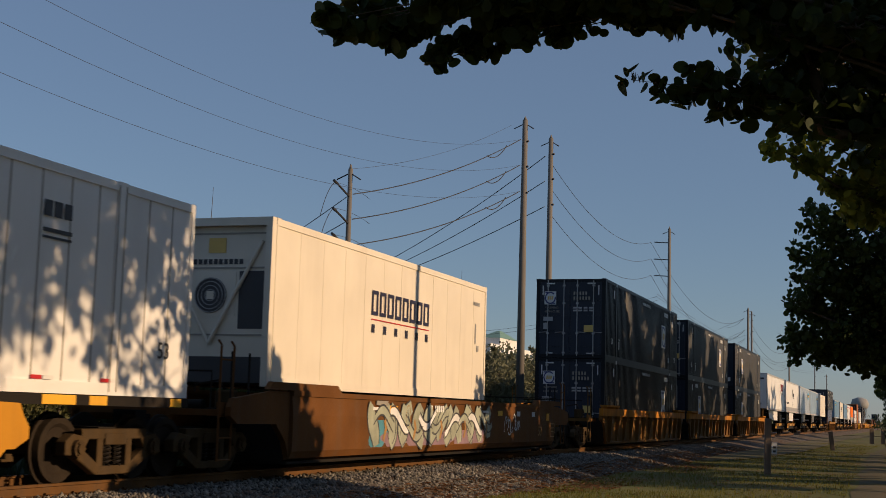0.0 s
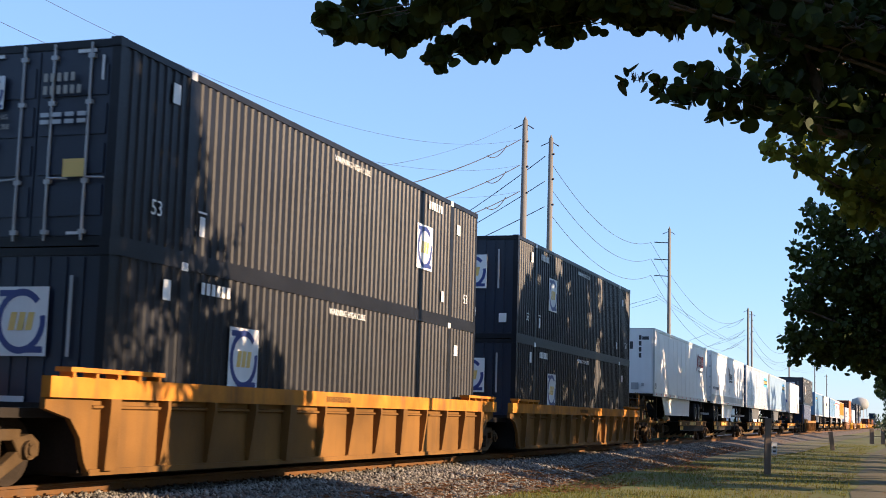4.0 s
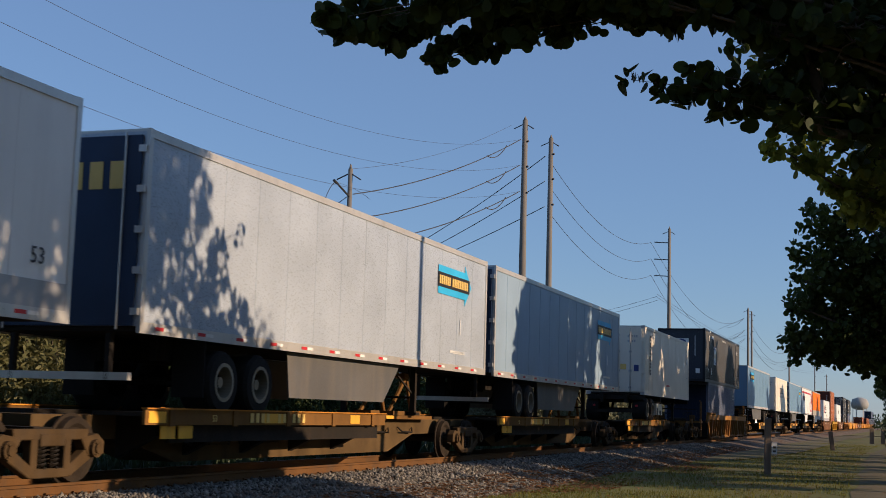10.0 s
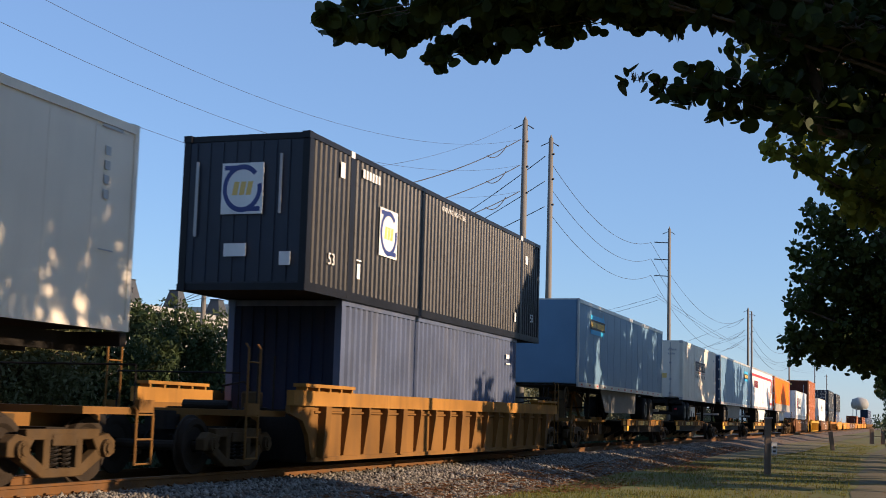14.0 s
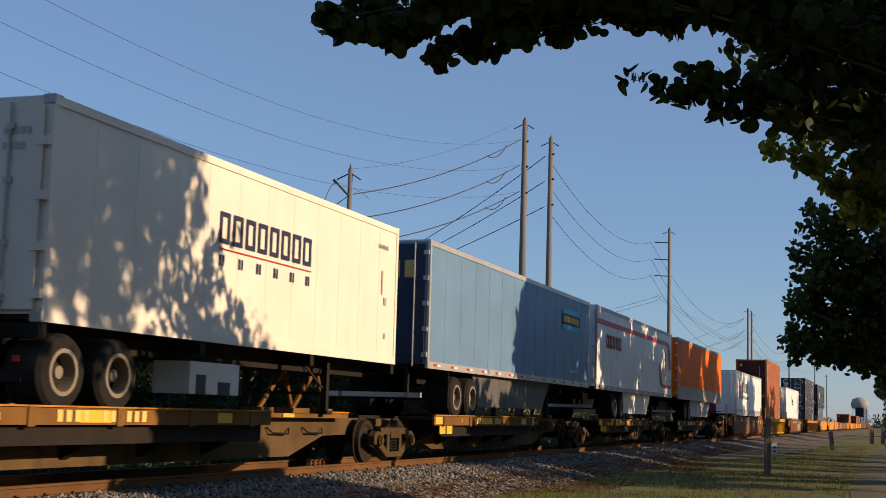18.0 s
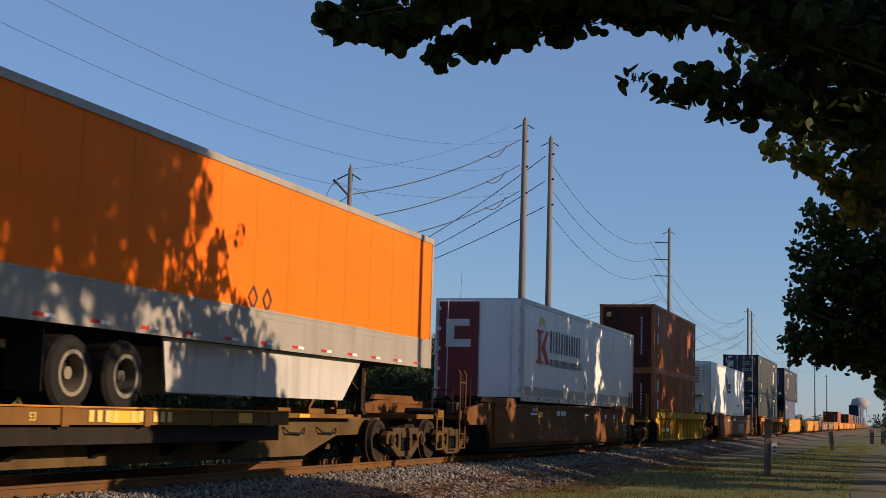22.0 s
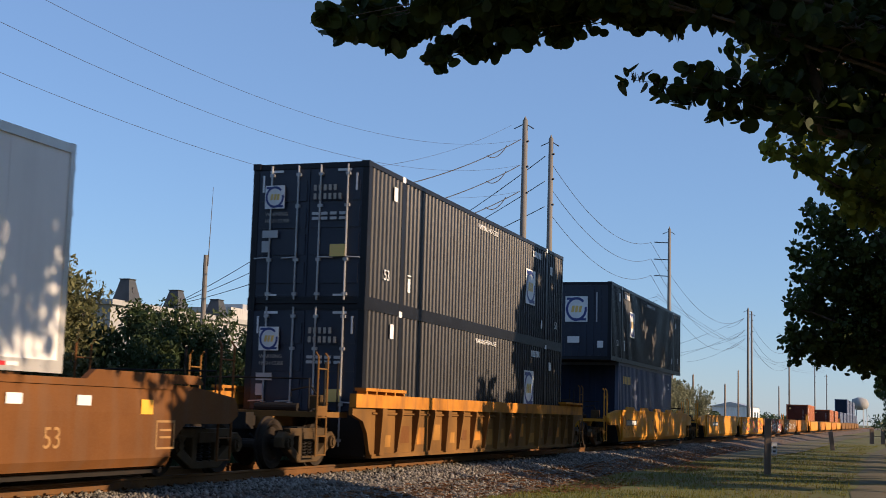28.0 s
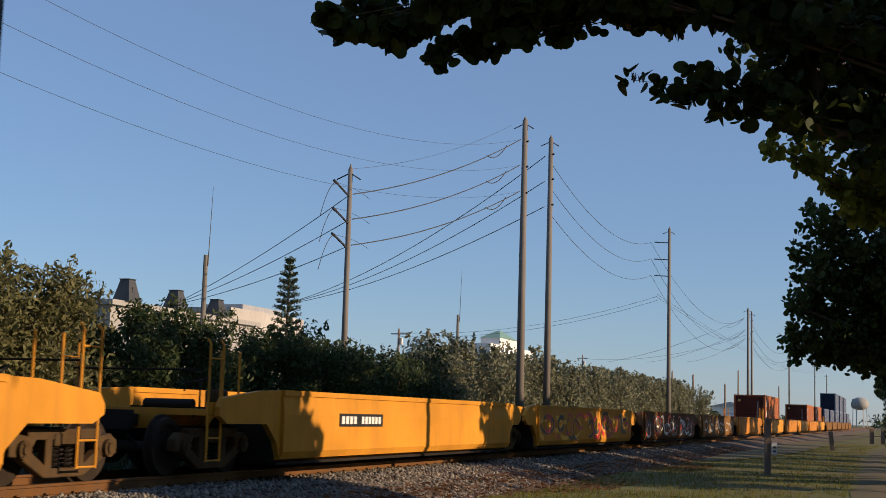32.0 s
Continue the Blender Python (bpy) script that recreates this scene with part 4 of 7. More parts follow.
# white 53-foot box on a yellow-sided car
car, w = well_car(-206.5, -189.3, "smooth", "well_yellow", "well_yellow", "weathered yellow low-sided car under a tall white box", inset=3.4, reach=0.9)
for ch in car.children:
    if ch.name.split(".")[0] in ("side_panel", "top_chord", "side_end", "container_guide"):
        ch.location.z -= 0.30
for d in (-1, 1):
    y0, y1 = sorted((d * w, d * (w + 4.7)))
    bm = B()
    box(bm, -1.42, 1.42, y0, y1, 1.03, 1.16)
    deck = part("deck", bm, M["grimy"], car, "dark deck over the bogie")
    plates("edge_marking", (1.421, [(y0 + 1.2, y0 + 1.9, 1.035, 1.155), (y0 + 2.2, y0 + 2.6, 1.035, 1.155), (y1 - 0.5, y1 - 0.2, 1.035, 1.155)]), M["yellow"], deck)
c = thing("shipping_container", "white 53-foot container with leaf shadow and grey lettering", "container", "containers on the train")
smooth_body(c, 16.15, 2.59, 2.9, "white", 26, "white", seam_mt="rail_dull", wide=0.014)
for y in (-6.1, 6.1):
    bm = B()
    box(bm, 1.285, 1.312, y - 0.11, y + 0.11, 0.0, 2.9)
    part("lifting_post", bm, M["white"], c)
    for o in (-0.085, 0.085):
        bm = B()
        box(bm, 1.312, 1.318, y + o - 0.012, y + o + 0.012, 0.05, 2.85)
        part("post_seam", bm, M["rail_dull"], c)
words("stencil", "53", 0.34, M["char"], c, (1.30, 7.2, 0.55), label="dark 53 lettering")
plates("lettering", (1.297, bar_row(4.4, 2.2, 0.2, 3, 0.16, 0.05) + [(4.4, 5.0, 2.0, 2.05), (4.4, 5.0, 1.92, 1.95)] + bar_row(0.2, 2.35, 0.2, 6, 0.14, 0.08)), M["char"], c)
tape(c, 16.15, 2.59, 0.17, 1.5)
rides(c, -187.85 - 8.075, 1.17)


def graffiti(car, y0, y1, z0, z1, mts, seed, x=1.565, width=0.035, count=9):
    """Sprayed loops and strokes on a car's side, no letters."""
    rng = random.Random(seed)
    for k, mt in enumerate(mts):
        for i in range(count):
            bm = B()
            cy = y0 + (y1 - y0) * (i + rng.random()) / count
            cz = z0 + (z1 - z0) * rng.uniform(0.3, 0.7)
            ry, rz = (y1 - y0) / count * rng.uniform(0.35, 0.75), (z1 - z0) * rng.uniform(0.25, 0.48)
            a0, sweep = rng.random() * 6.28, rng.uniform(3.2, 6.5)
            sk = rng.uniform(-0.4, 0.4)
            pts = []
            for j in range(19):
                a = a0 + sweep * j / 18
                r = 1 - 0.35 * j / 18
                zz = min(z1, max(z0, cz + rz * r * sin(a)))
                pts.append((cy + ry * r * cos(a) + sk * (zz - cz), zz))
            wd = width * rng.uniform(0.7, 1.4)
            prev = None
            for j, (py, pz) in enumerate(pts):
                q = pts[min(j + 1, 18)], pts[max(j - 1, 0)]
                d = Vector((q[0][0] - q[1][0], q[0][1] - q[1][1]))
                d = d.normalized() if d.length > 1e-6 else Vector((1, 0))
                nrm = Vector((-d.y, d.x)) * wd
                o = x + 0.001 + 0.0012 * k + 0.0001 * i
                cur = (bm.verts.new((o, py + nrm.x, pz + nrm.y)), bm.verts.new((o, py - nrm.x, pz - nrm.y)))
                if prev:
                    bm.faces.new((prev[0], prev[1], cur[1], cur[0]))
                prev = cur
            part("graffiti", bm, M[mt], car, "sprayed graffiti loop")


def sprayed_fill(car, blobs, mt, x, seed, label):
    """Bulging sprayed fields: blobs are (u, z, ru, rz)."""
    rng = random.Random(seed)
    for i, (u, z, ru, rz) in enumerate(blobs):
        bm = B()
        ph = rng.random() * 6.28
        pts = []
        for j in range(26):
            a = 2 * pi * j / 26
            r = 1 + 0.13 * sin(3 * a + ph) + 0.08 * sin(5 * a + 2 * ph)
            pts.append((u + ru * r * cos(a) + 0.25 * rz * sin(a), min(1.26, max(0.36, z + rz * r * sin(a)))))
        bm.faces.new([bm.verts.new((x + 0.0004 * i, p, q)) for p, q in pts])
        part("sprayed_field", bm, M[mt], car, label)


def ribbon(bm, pts, wd, x):
    """A flat painted stroke along points (u, z)."""
    prev = None
    for j, (py, pz) in enumerate(pts):
        q, r = pts[min(j + 1, len(pts) - 1)], pts[max(j - 1, 0)]
        d = Vector((q[0] - r[0], q[1] - r[1]))
        d = d.normalized() if d.length > 1e-6 else Vector((1, 0))
        k = wd * (0.55 + 0.45 * sin(pi * (j + 0.6) / (len(pts) + 0.2)))
        cur = (bm.verts.new((x, py - d.y * k, pz + d.x * k)), bm.verts.new((x, py + d.y * k, pz - d.x * k)))
        if prev:
            bm.faces.new((prev[0], prev[1], cur[1], cur[0]))
        prev = cur


def wild_spray(car, u0, u1, z0, z1, count, x, seed):
    """Interlocking pale shapes with sharp ends, dark outlines and ochre accents, no letters."""
    rg = random.Random(seed)
    step = (u1 - u0) / count
    h = z1 - z0
    for i in range(count):
        u = u0 + step * (i + 0.5)
        lean = rg.uniform(0.15, 0.5) * (1 if i % 3 else -0.6)
        lay = x + 0.0012 * (i % 2)
        for k in range(2):
            # a thick bent stroke from foot to head with pointed ends
            a = u + (k - 0.5) * step * 0.7 + rg.uniform(-0.1, 0.1)
            bend = rg.uniform(-0.3, 0.3) * step
            line0 = [(a + lean * h * (t - 0.5) + bend * sin(pi * t) + 0.12 * step * sin(5 * t + i), z0 + 0.03 + (h - 0.06) * (0.12 * k + t * (0.95 - 0.12 * k))) for t in [j / 12 for j in range(13)]]
            for nm, mt, wd, o in (("sprayed_outline", "char", 0.30, 0.0), ("sprayed_shape", "spray_mint", 0.25, 0.0004)):
                bm = B()
                ribbon(bm, line0, wd * step, lay + o + 0.002 * k)
                part(nm, bm, M[mt], car)
        bm = B()
        zz = z0 + h * rg.uniform(0.35, 0.7)
        pts = [(u - 0.5 * step + step * 1.25 * t, zz + 0.22 * h * sin(4.0 * t + i)) for t in [j / 10 for j in range(11)]]
        ribbon(bm, pts, 0.10 * step, x + 0.0042)
        part("sprayed_shape", bm, M["sign_white" if i % 2 else "spray_mint"], car)
        for k in range(2):
            bm = B()
            o = (0.115 if k else -0.115) * step
            ribbon(bm, [(p + o * 0.3, q + o) for p, q in pts], 0.025 * step, x + 0.0046)
            part("sprayed_outline", bm, M["char"], car)
        if i % 2 == 0:
            bm = B()
            ribbon(bm, [(u + 0.1 * step, z0 + 0.15 * h), (u + 0.25 * step, z0 + 0.4 * h), (u + 0.15 * step, z0 + 0.6 * h)], 0.07 * step, x + 0.0049)
            part("sprayed_accent", bm, M["faded"], car)


def car_marks(car, w, z, mt="sign_white", plate=True, at=0.80):
    plates("car_marking", (1.562, bar_row(-w * 0.25, z, 0.14, 3, 0.09, 0.04) + bar_row(-w * 0.25 + 0.5, z, 0.14, 5, 0.09, 0.04) + [(-w * 0.6, -w * 0.6 + 0.7, z, z + 0.06), (w * 0.2, w * 0.2 + 0.5, z + 0.02, z + 0.07), (w * 0.55, w * 0.55 + 0.3, z - 0.05, z + 0.08), (w * 0.72, w * 0.72 + 0.3, z - 0.05, z + 0.08)]), M[mt], car, label="stencilled data bars")
    plates("yellow_patch", (1.562, [(-w * 0.5, -w * 0.5 + 0.45, z - 0.06, z + 0.1), (w * 0.35, w * 0.35 + 0.4, z - 0.05, z + 0.08), (w * 0.9, w * 0.9 + 0.3, z - 0.15, z + 0.05)]), M["yellow"], car, label="yellow reflector patches")
    bm = B()
    tube(bm, [(1.562, -w * 0.38 + 0.13 * cos(2 * pi * k / 24), z - 0.12 + 0.24 * sin(2 * pi * k / 24)) for k in range(25)], 0.012, 4)
    part("oval_emblem", bm, M["faded"], car)
    plates("label_strip", (1.5615, [(-w * 0.58, -w * 0.58 + 0.62, z + 0.10, z + 0.19)]), M["rail_dull"], car)
    if plate:
        words("stencil", "53", 0.38, M["faded"], car, (1.562, w * at, 0.50), label="pale 53 lettering")
        bm = B()
        for a, b, e, f in ((w * 0.95, w * 0.95 + 0.5, 0.82, 0.85), (w * 0.95, w * 0.95 + 0.5, 0.45, 0.48), (w * 0.95, w * 0.95 + 0.03, 0.45, 0.85), (w * 0.95 + 0.47, w * 0.95 + 0.5, 0.45, 0.85), (w * 0.95 + 0.1, w * 0.95 + 0.4, 0.7, 0.73), (w * 0.95 + 0.1, w * 0.95 + 0.4, 0.6, 0.63)):
            box(bm, 1.562, 1.566, a, b, e, f)
        part("data_frame", bm, M["faded"], car)


# red-brown car with a sea-line reefer box
car, w = well_car(-186.6, -164.9, "smooth", "well_brown", "well_brown", "red-brown well car with pale sprayed graffiti")
car_marks(car, w, 1.08)
sprayed_fill(car, [(-5.0, 0.62, 0.6, 0.3)], "spray_blue", 1.5612, 1, "faint blue sprayed field")
sprayed_fill(car, [(-4.1, 0.5, 0.75, 0.2), (-2.7, 0.48, 0.95, 0.2), (-1.2, 0.48, 0.9, 0.2), (0.4, 0.5, 0.9, 0.2), (1.4, 0.5, 0.6, 0.2)], "spray_mauve", 1.5625, 2, "mauve sprayed field")
wild_spray(car, -5.3, 2.4, 0.36, 1.26, 9, 1.565, 41)
graffiti(car, 3.7, 5.3, 0.55, 1.1, ["sign_white"], 9, width=0.018, count=7)


def reefer_box(L, label, letters=True, unit=True, posts="reefer"):
    c = thing("refrigerated_container", label, "container", "containers on the train")
    smooth_body(c, L, 2.44, 2.9, "reefer", 12, posts)
    h = L / 2
    for sx in (-1, 1):
        for y in (-h + 0.09, h - 0.09):
            for z in (0.0, 2.79):
                bm = B()
                box(bm, sx * 1.225 - 0.17 * (sx > 0), sx * 1.225 + 0.17 * (sx < 0), y - 0.095, y + 0.095, z, z + 0.118)
                part("corner_casting", bm, M["grey"], c)
    if unit:
        y = -h
        bm = B()
        box(bm, -1.1, 1.1, y - 0.03, y, 0.15, 2.75)
        part("unit_frame", bm, M["reefer"], c)
        # No recess is cut: flat charcoal plates put its darkness into colour
        for x0, x1, z0, z1 in ((0.56, 1.05, 0.98, 1.98), (-1.05, -0.55, 1.2, 1.98), (-0.95, -0.35, 0.90, 1.16), (-1.05, 1.05, 0.06, 0.5)):
            bm = B()
            box(bm, x0, x1, y - 0.036, y - 0.03, z0, z1)
            part("machine_recess", bm, M["char"], c, "flat charcoal plate in place of a machine recess")
        bm = B()
        box(bm, -0.45, 0.5, y - 0.045, y - 0.03, 1.2, 1.95)
        part("fan_panel", bm, M["reefer"], c)
        bm = B()
        along_y(bm, [(0.02 + 0.31 * cos(2 * pi * k / 32), 1.56 + 0.31 * sin(2 * pi * k / 32)) for k in range(32)], y - 0.06, y - 0.045)
        fan = part("fan_housing", bm, M["char"], c, "round dark condenser fan")
        for rr in (0.1, 0.17, 0.24, 0.3):
            bm = B()
            tube(bm, [(0.02 + rr * cos(2 * pi * k / 24), y - 0.066, 1.56 + rr * sin(2 * pi * k / 24)) for k in range(25)], 0.009, 5)
            part("fan_guard", bm, M["grey"], fan)
        bm = B()
        box(bm, -0.05, 0.09, y - 0.074, y - 0.06, 1.49, 1.63)
        part("fan_hub", bm, M["reefer"], fan)
        # Proud side posts added to keep the sun off the diagonal braces
        for sx in (-1, 1):
            bm = B()
            box(bm, sx * 1.16 - 0.06, sx * 1.16 + 0.06, y - 0.16, y, 0.0, 2.9)
            part("frame_post", bm, M["reefer"], c)
        bm = B()
        box(bm, -1.1, 1.1, y - 0.16, y, 2.76, 2.9)
        part("frame_header", bm, M["reefer"], c)
        for x1 in (-0.99, 0.99):
            bm = B()
            tube(bm, [(0.03, y - 0.07, 0.72), (x1, y - 0.055, 2.5)], 0.035, 6)
            part("unit_brace", bm, M["reefer"], c, "white diagonal brace")
        for z0 in (0.86, 2.02, 2.62):
            bm = B()
            box(bm, -1.05, 1.05, y - 0.045, y - 0.03, z0, z0 + 0.03)
            part("unit_ledge", bm, M["rail_dull"], c)
        plates("unit_label", (y - 0.036, [(-0.06, 0.28, 2.3, 2.56)]), M["gold"], c, "y")
        plates("unit_lettering", (y - 0.036, bar_row(-0.35, 2.1, 0.09, 10, 0.07, 0.03)), M["char"], c, "y")
    else:
        y = -h
        for sx in (-1, 1):
            bm = B()
            x0, x1 = sorted((sx * 0.015, sx * 1.1))
            box(bm, x0, x1, y - 0.03, y, 0.15, 2.75)
            part("door", bm, M["reefer"], c)
            for xx in (0.12, 0.62):
                bm = B()
                tube(bm, [(sx * xx, y - 0.06, 0.1), (sx * xx, y - 0.06, 2.8)], 0.02, 6)
                for zz in (0.3, 1.0, 1.8, 2.5):
                    box(bm, sx * xx - 0.06, sx * xx + 0.06, y - 0.07, y - 0.02, zz - 0.04, zz + 0.04)
                part("lock_rod", bm, M["grey"], c)
            for zz in (0.35, 0.95, 1.6, 2.3):
                bm = B()
                box(bm, sx * 1.12 - 0.1, sx * 1.12 + 0.1, y - 0.05, y, zz - 0.06, zz + 0.06)
                part("hinge", bm, M["reefer"], c)
        plates("yellow_label", (y - 0.034, [(-0.58, -0.32, 1.1, 1.4), (0.2, 0.45, 1.05, 1.28)]), M["gold"], c, "y")
        plates("code_bar", (y - 0.034, bar_row(0.5, 2.4, 0.09, 5, 0.06, 0.03) + bar_row(0.5, 2.2, 0.09, 4, 0.06, 0.03)), M["grey"], c, "y")
    return c


def sea_letters(c):
    at = 1.224
    hollow_row("brand_lettering", at, -1.68, 1.58, 0.5, 8, 0.33, 0.11, 0.075, M["marine"], c, "dark blue brand lettering")
    plates("brand_lettering", (at, bar_row(-1.66, 1.22, 0.17, 6, 0.06, 0.58) + bar_row(-1.55, 1.22, 0.17, 6, 0.04, 0.60)), M["marine"], c, label="row of small dark lettering")
    plates("rule_line", (at, [(-1.68, 1.75, 1.48, 1.50)]), M["red"], c)
    plates("code_bar", (at, bar_row(5.0, 2.35, 0.09, 7, 0.05, 0.03) + [(5.2, 5.27, 1.4, 1.9), (5.35, 5.5, 1.2, 1.35), (5.4, 5.5, 0.5, 0.62)]), M["grey"], c)


c = reefer_box(12.19, "white refrigerated container with dark brand lettering")
sea_letters(c)
rides(c, -178.85, 1.42)

# three-unit orange articulated car with dark double stacks
BOX53 = (16.15, 2.59, 2.9)
dark_doors = container(*BOX53, "navy", "navy_end", "dark navy 53-foot container, ribbed steel, white emblem", True, "doors", 0.235, 0.026)
dressed(dark_doors, *BOX53, "doors")
dark_wall = container(*BOX53, "navy", "navy_end", "dark navy 53-foot container with an emblem on its blank end", True, "wall", 0.235, 0.026)
dressed(dark_wall, *BOX53, "wall")
used = {}


def dark(which, s, z):
    src = dark_doors if which == "doors" else dark_wall
    if which not in used:
        used[which] = True
        return rides(src, s, z)
    return rides(copy_thing(src, pose(0, 0, 0)), s, z)


ORANGE = "weathered orange-brown articulated well car with ribbed sides"
for a, b, j0, j1 in ((-161.0, -140.9, False, True), (-140.9, -121.0, True, True), (-121.0, -101.1, True, False)):
    car, w = well_car(a, b, "ribbed", "well_dull", "well_orange", ORANGE, j0, j1, 13, 1.6 if j0 and j1 else 1.9)
    words("stencil", "53", 0.4, M["grimy"], car, (1.502, 2.6, 0.52), label="faded dark 53 lettering")
    plates("car_marking", (1.602, bar_row(-1.2, 1.2, 0.1, 14, 0.05, 0.03)), M["well_dull"], car)
for s, lower, upper in ((-150.4, "doors", "doors"), (-130.7, "wall", "doors"), (-110.75, "wall", "wall")):
    dark(lower, s, 0.27)
    dark(upper, s, 3.17)

# first five-unit spine car
SP = "weathered brown articulated spine car with yellow-marked edges"
J = [-96.9, -79.72, -62.54, -45.36, -28.18, -11.0]
for i, hitch in enumerate((-1, 1, 1, 1, 1)):
    spine_car(J[i], J[i + 1], SP, i > 0, i < 4, hitch)

# white lease trailer, nose towards us
c = trailer(16.4, 2.93, "white", "white 53-foot trailer with red brand lettering", 1, LOW, "white", axle=3.4, legs=2.8, skirt=(5.1, 3.1))
for q in ([(4.3, 2.42), (4.48, 2.42), (4.95, 1.72), (4.72, 1.72)], [(4.2, 1.58), (4.38, 1.58), (5.05, 2.45), (4.9, 2.45)]):
    bm = B()
    along_x(bm, q, 1.299 + 0.001 * (q[0][1] < 2), 1.305 + 0.001 * (q[0][1] < 2))
    part("brand_emblem", bm, M["crimson"], c, "red crossed brand emblem")
hollow_row("brand_lettering", 1.30, 5.05, 1.8, 0.58, 3, 0.48, 0.12, 0.12, M["crimson"], c, "red brand lettering")
plates("brand_lettering", (1.30, bar_row(4.95, 1.52, 0.1, 5, 0.1, 0.2)), M["char"], c)
words("stencil", "53", 0.34, M["char"], c, (1.302, -8.0, 0.32))
plates("end_marks", (-8.225, bar_row(0.62, 2.42, 0.2, 1, 0.11, 0) + bar_row(0.62, 2.16, 0.2, 1, 0.11, 0) + bar_row(0.62, 1.90, 0.2, 1, 0.11, 0) + [(0.62, 0.73, 1.64, 1.84), (0.76, 1.05, 2.42, 2.56)]), M["char"], c, "y", label="upright column of dark bars")
plates("gauge_window", (-8.225, [(0.22, 0.36, 2.02, 2.34)]), M["char"], c, "y")
plates("warning_label", (-8.225, [(-0.35, -0.1, 0.42, 0.72)]), M["red"], c, "y")
plates("air_coupling", (-8.225, [(0.3, 0.62, 0.28, 0.56), (0.75, 0.85, 0.42, 0.55)]), M["grey"], c, "y", 0.05)
rides(c, -88.9, DECK)

# white trailer with a black bird
c = trailer(16.15, 2.95, "white", "white trailer with a black bird emblem and grey lower band", -1, LOW, "white", band=0.5, band_mt="grey", axle=2.2, legs=4.1, skirt=(6.0, 4.7))


def bird(c, at, u, z, k):
    """Black bird emblem with raised wings."""
    for prof in ([(-0.05, 0.1), (0.05, 0.42), (0.2, 0.62), (0.34, 0.5), (0.26, 0.15), (0.1, 0.0)], [(0.02, 0.3), (-0.3, 0.95), (-0.12, 0.98), (0.02, 0.88), (0.2, 0.5)], [(0.26, 0.4), (0.5, 0.98), (0.6, 0.75), (0.45, 0.5), (0.32, 0.3)], [(0.1, 0.05), (0.22, 0.1), (0.42, -0.25), (0.28, -0.2)], [(0.0, 0.5), (-0.16, 0.36), (-0.05, 0.32)]):
        bm = B()
        along_x(bm, [(u + p * k, z + q * k) for p, q in prof], at, at + 0.005)
        part("bird_emblem", bm, M["black"], c, "black bird emblem")


bird(c, 1.298, -0.05, 1.55, 0.75)
plates("brand_lettering", (1.298, bar_row(0.32, 1.58, 0.34, 5, 0.2, 0.08)), M["char"], c)
plates("brand_lettering", (1.298, bar_row(0.32, 1.42, 0.09, 14, 0.065, 0.035)), M["char"], c)
words("stencil", "MAKE THE DIFFERENCE", 0.24, M["char"], c, (1.300, -7.3, 0.80), label="dark slogan lettering")
words("stencil", "53", 0.3, M["char"], c, (1.302, 7.2, 0.7))


def diamond(c, at, u, z, w, h):
    bm = B()
    for a, b in (((u, z), (u + w, z + h)), ((u + w, z + h), (u, z + 2 * h)), ((u, z + 2 * h), (u - w, z + h)), ((u - w, z + h), (u, z))):
        dx, dz = b[0] - a[0], b[1] - a[1]
        k = 0.02 / sqrt(dx * dx + dz * dz)
        along_x(bm, [(a[0] - dz * k, a[1] + dx * k), (b[0] - dz * k, b[1] + dx * k), (b[0] + dz * k, b[1] - dx * k), (a[0] + dz * k, a[1] - dx * k)], at, at + 0.004)
    part("placard_frame", bm, M["char"], c, "empty diamond placard frame")


diamond(c, 1.298, 0.03, 0.62, 0.2, 0.23)
rides(c, -70.75, DECK)


def arrow_trailer(mt, label, rear, s, skirt="skirt", length=16.25, axle=3.2, span=(5.1, 5.6)):
    """Trailer with a blue arrow emblem."""
    c = trailer(length, 2.92, mt, label, rear, LOW, skirt, "rail_alu", "blue_door", seams=14, axle=axle, legs=4.0 if rear < 0 else 3.4, skirt=span)
    u, z = (4.35, 1.82) if rear < 0 else (-6.35, 1.92)
    bm = B()
    along_x(bm, [(u, z - 0.06), (u + 1.95, z - 0.06), (u + 1.95, z - 0.22), (u + 2.45, z + 0.27), (u + 1.95, z + 0.76), (u + 1.95, z + 0.6), (u, z + 0.6)], 1.299, 1.304)
    part("arrow_emblem", bm, M["sky_blue"], c, "bright blue arrow emblem")
    plates("emblem_band", (1.304, [(u - 0.02, u + 2.3, z + 0.10, z + 0.44)]), M["black"], c)
    plates("brand_lettering", (1.310, bar_row(u + 0.06, z + 0.17, 0.2, 6, 0.1, 0.035) + bar_row(u + 0.98, z + 0.17, 0.2, 9, 0.1, 0.035)), M["gold"], c, label="gold brand lettering")
    if rear < 0:
        plates("code_bar", (1.299, bar_row(5.3, 0.42, 0.07, 14, 0.05, 0.03) + [(6.0, 6.04, 0.9, 1.25)]), M["sign_white"], c)
        plates("door_lettering", (-length / 2 - 0.03, bar_row(-1.0, 2.05, 0.4, 6, 0.22, 0.12)), M["gold"], c, "y", label="gold brand lettering")
    return rides(c, s, DECK)


arrow_trailer("silver", "silver-blue trailer with a blue arrow emblem", -1, -52.9)
arrow_trailer("ice_grey", "pale blue-grey trailer with a blue arrow emblem", -1, -35.9)


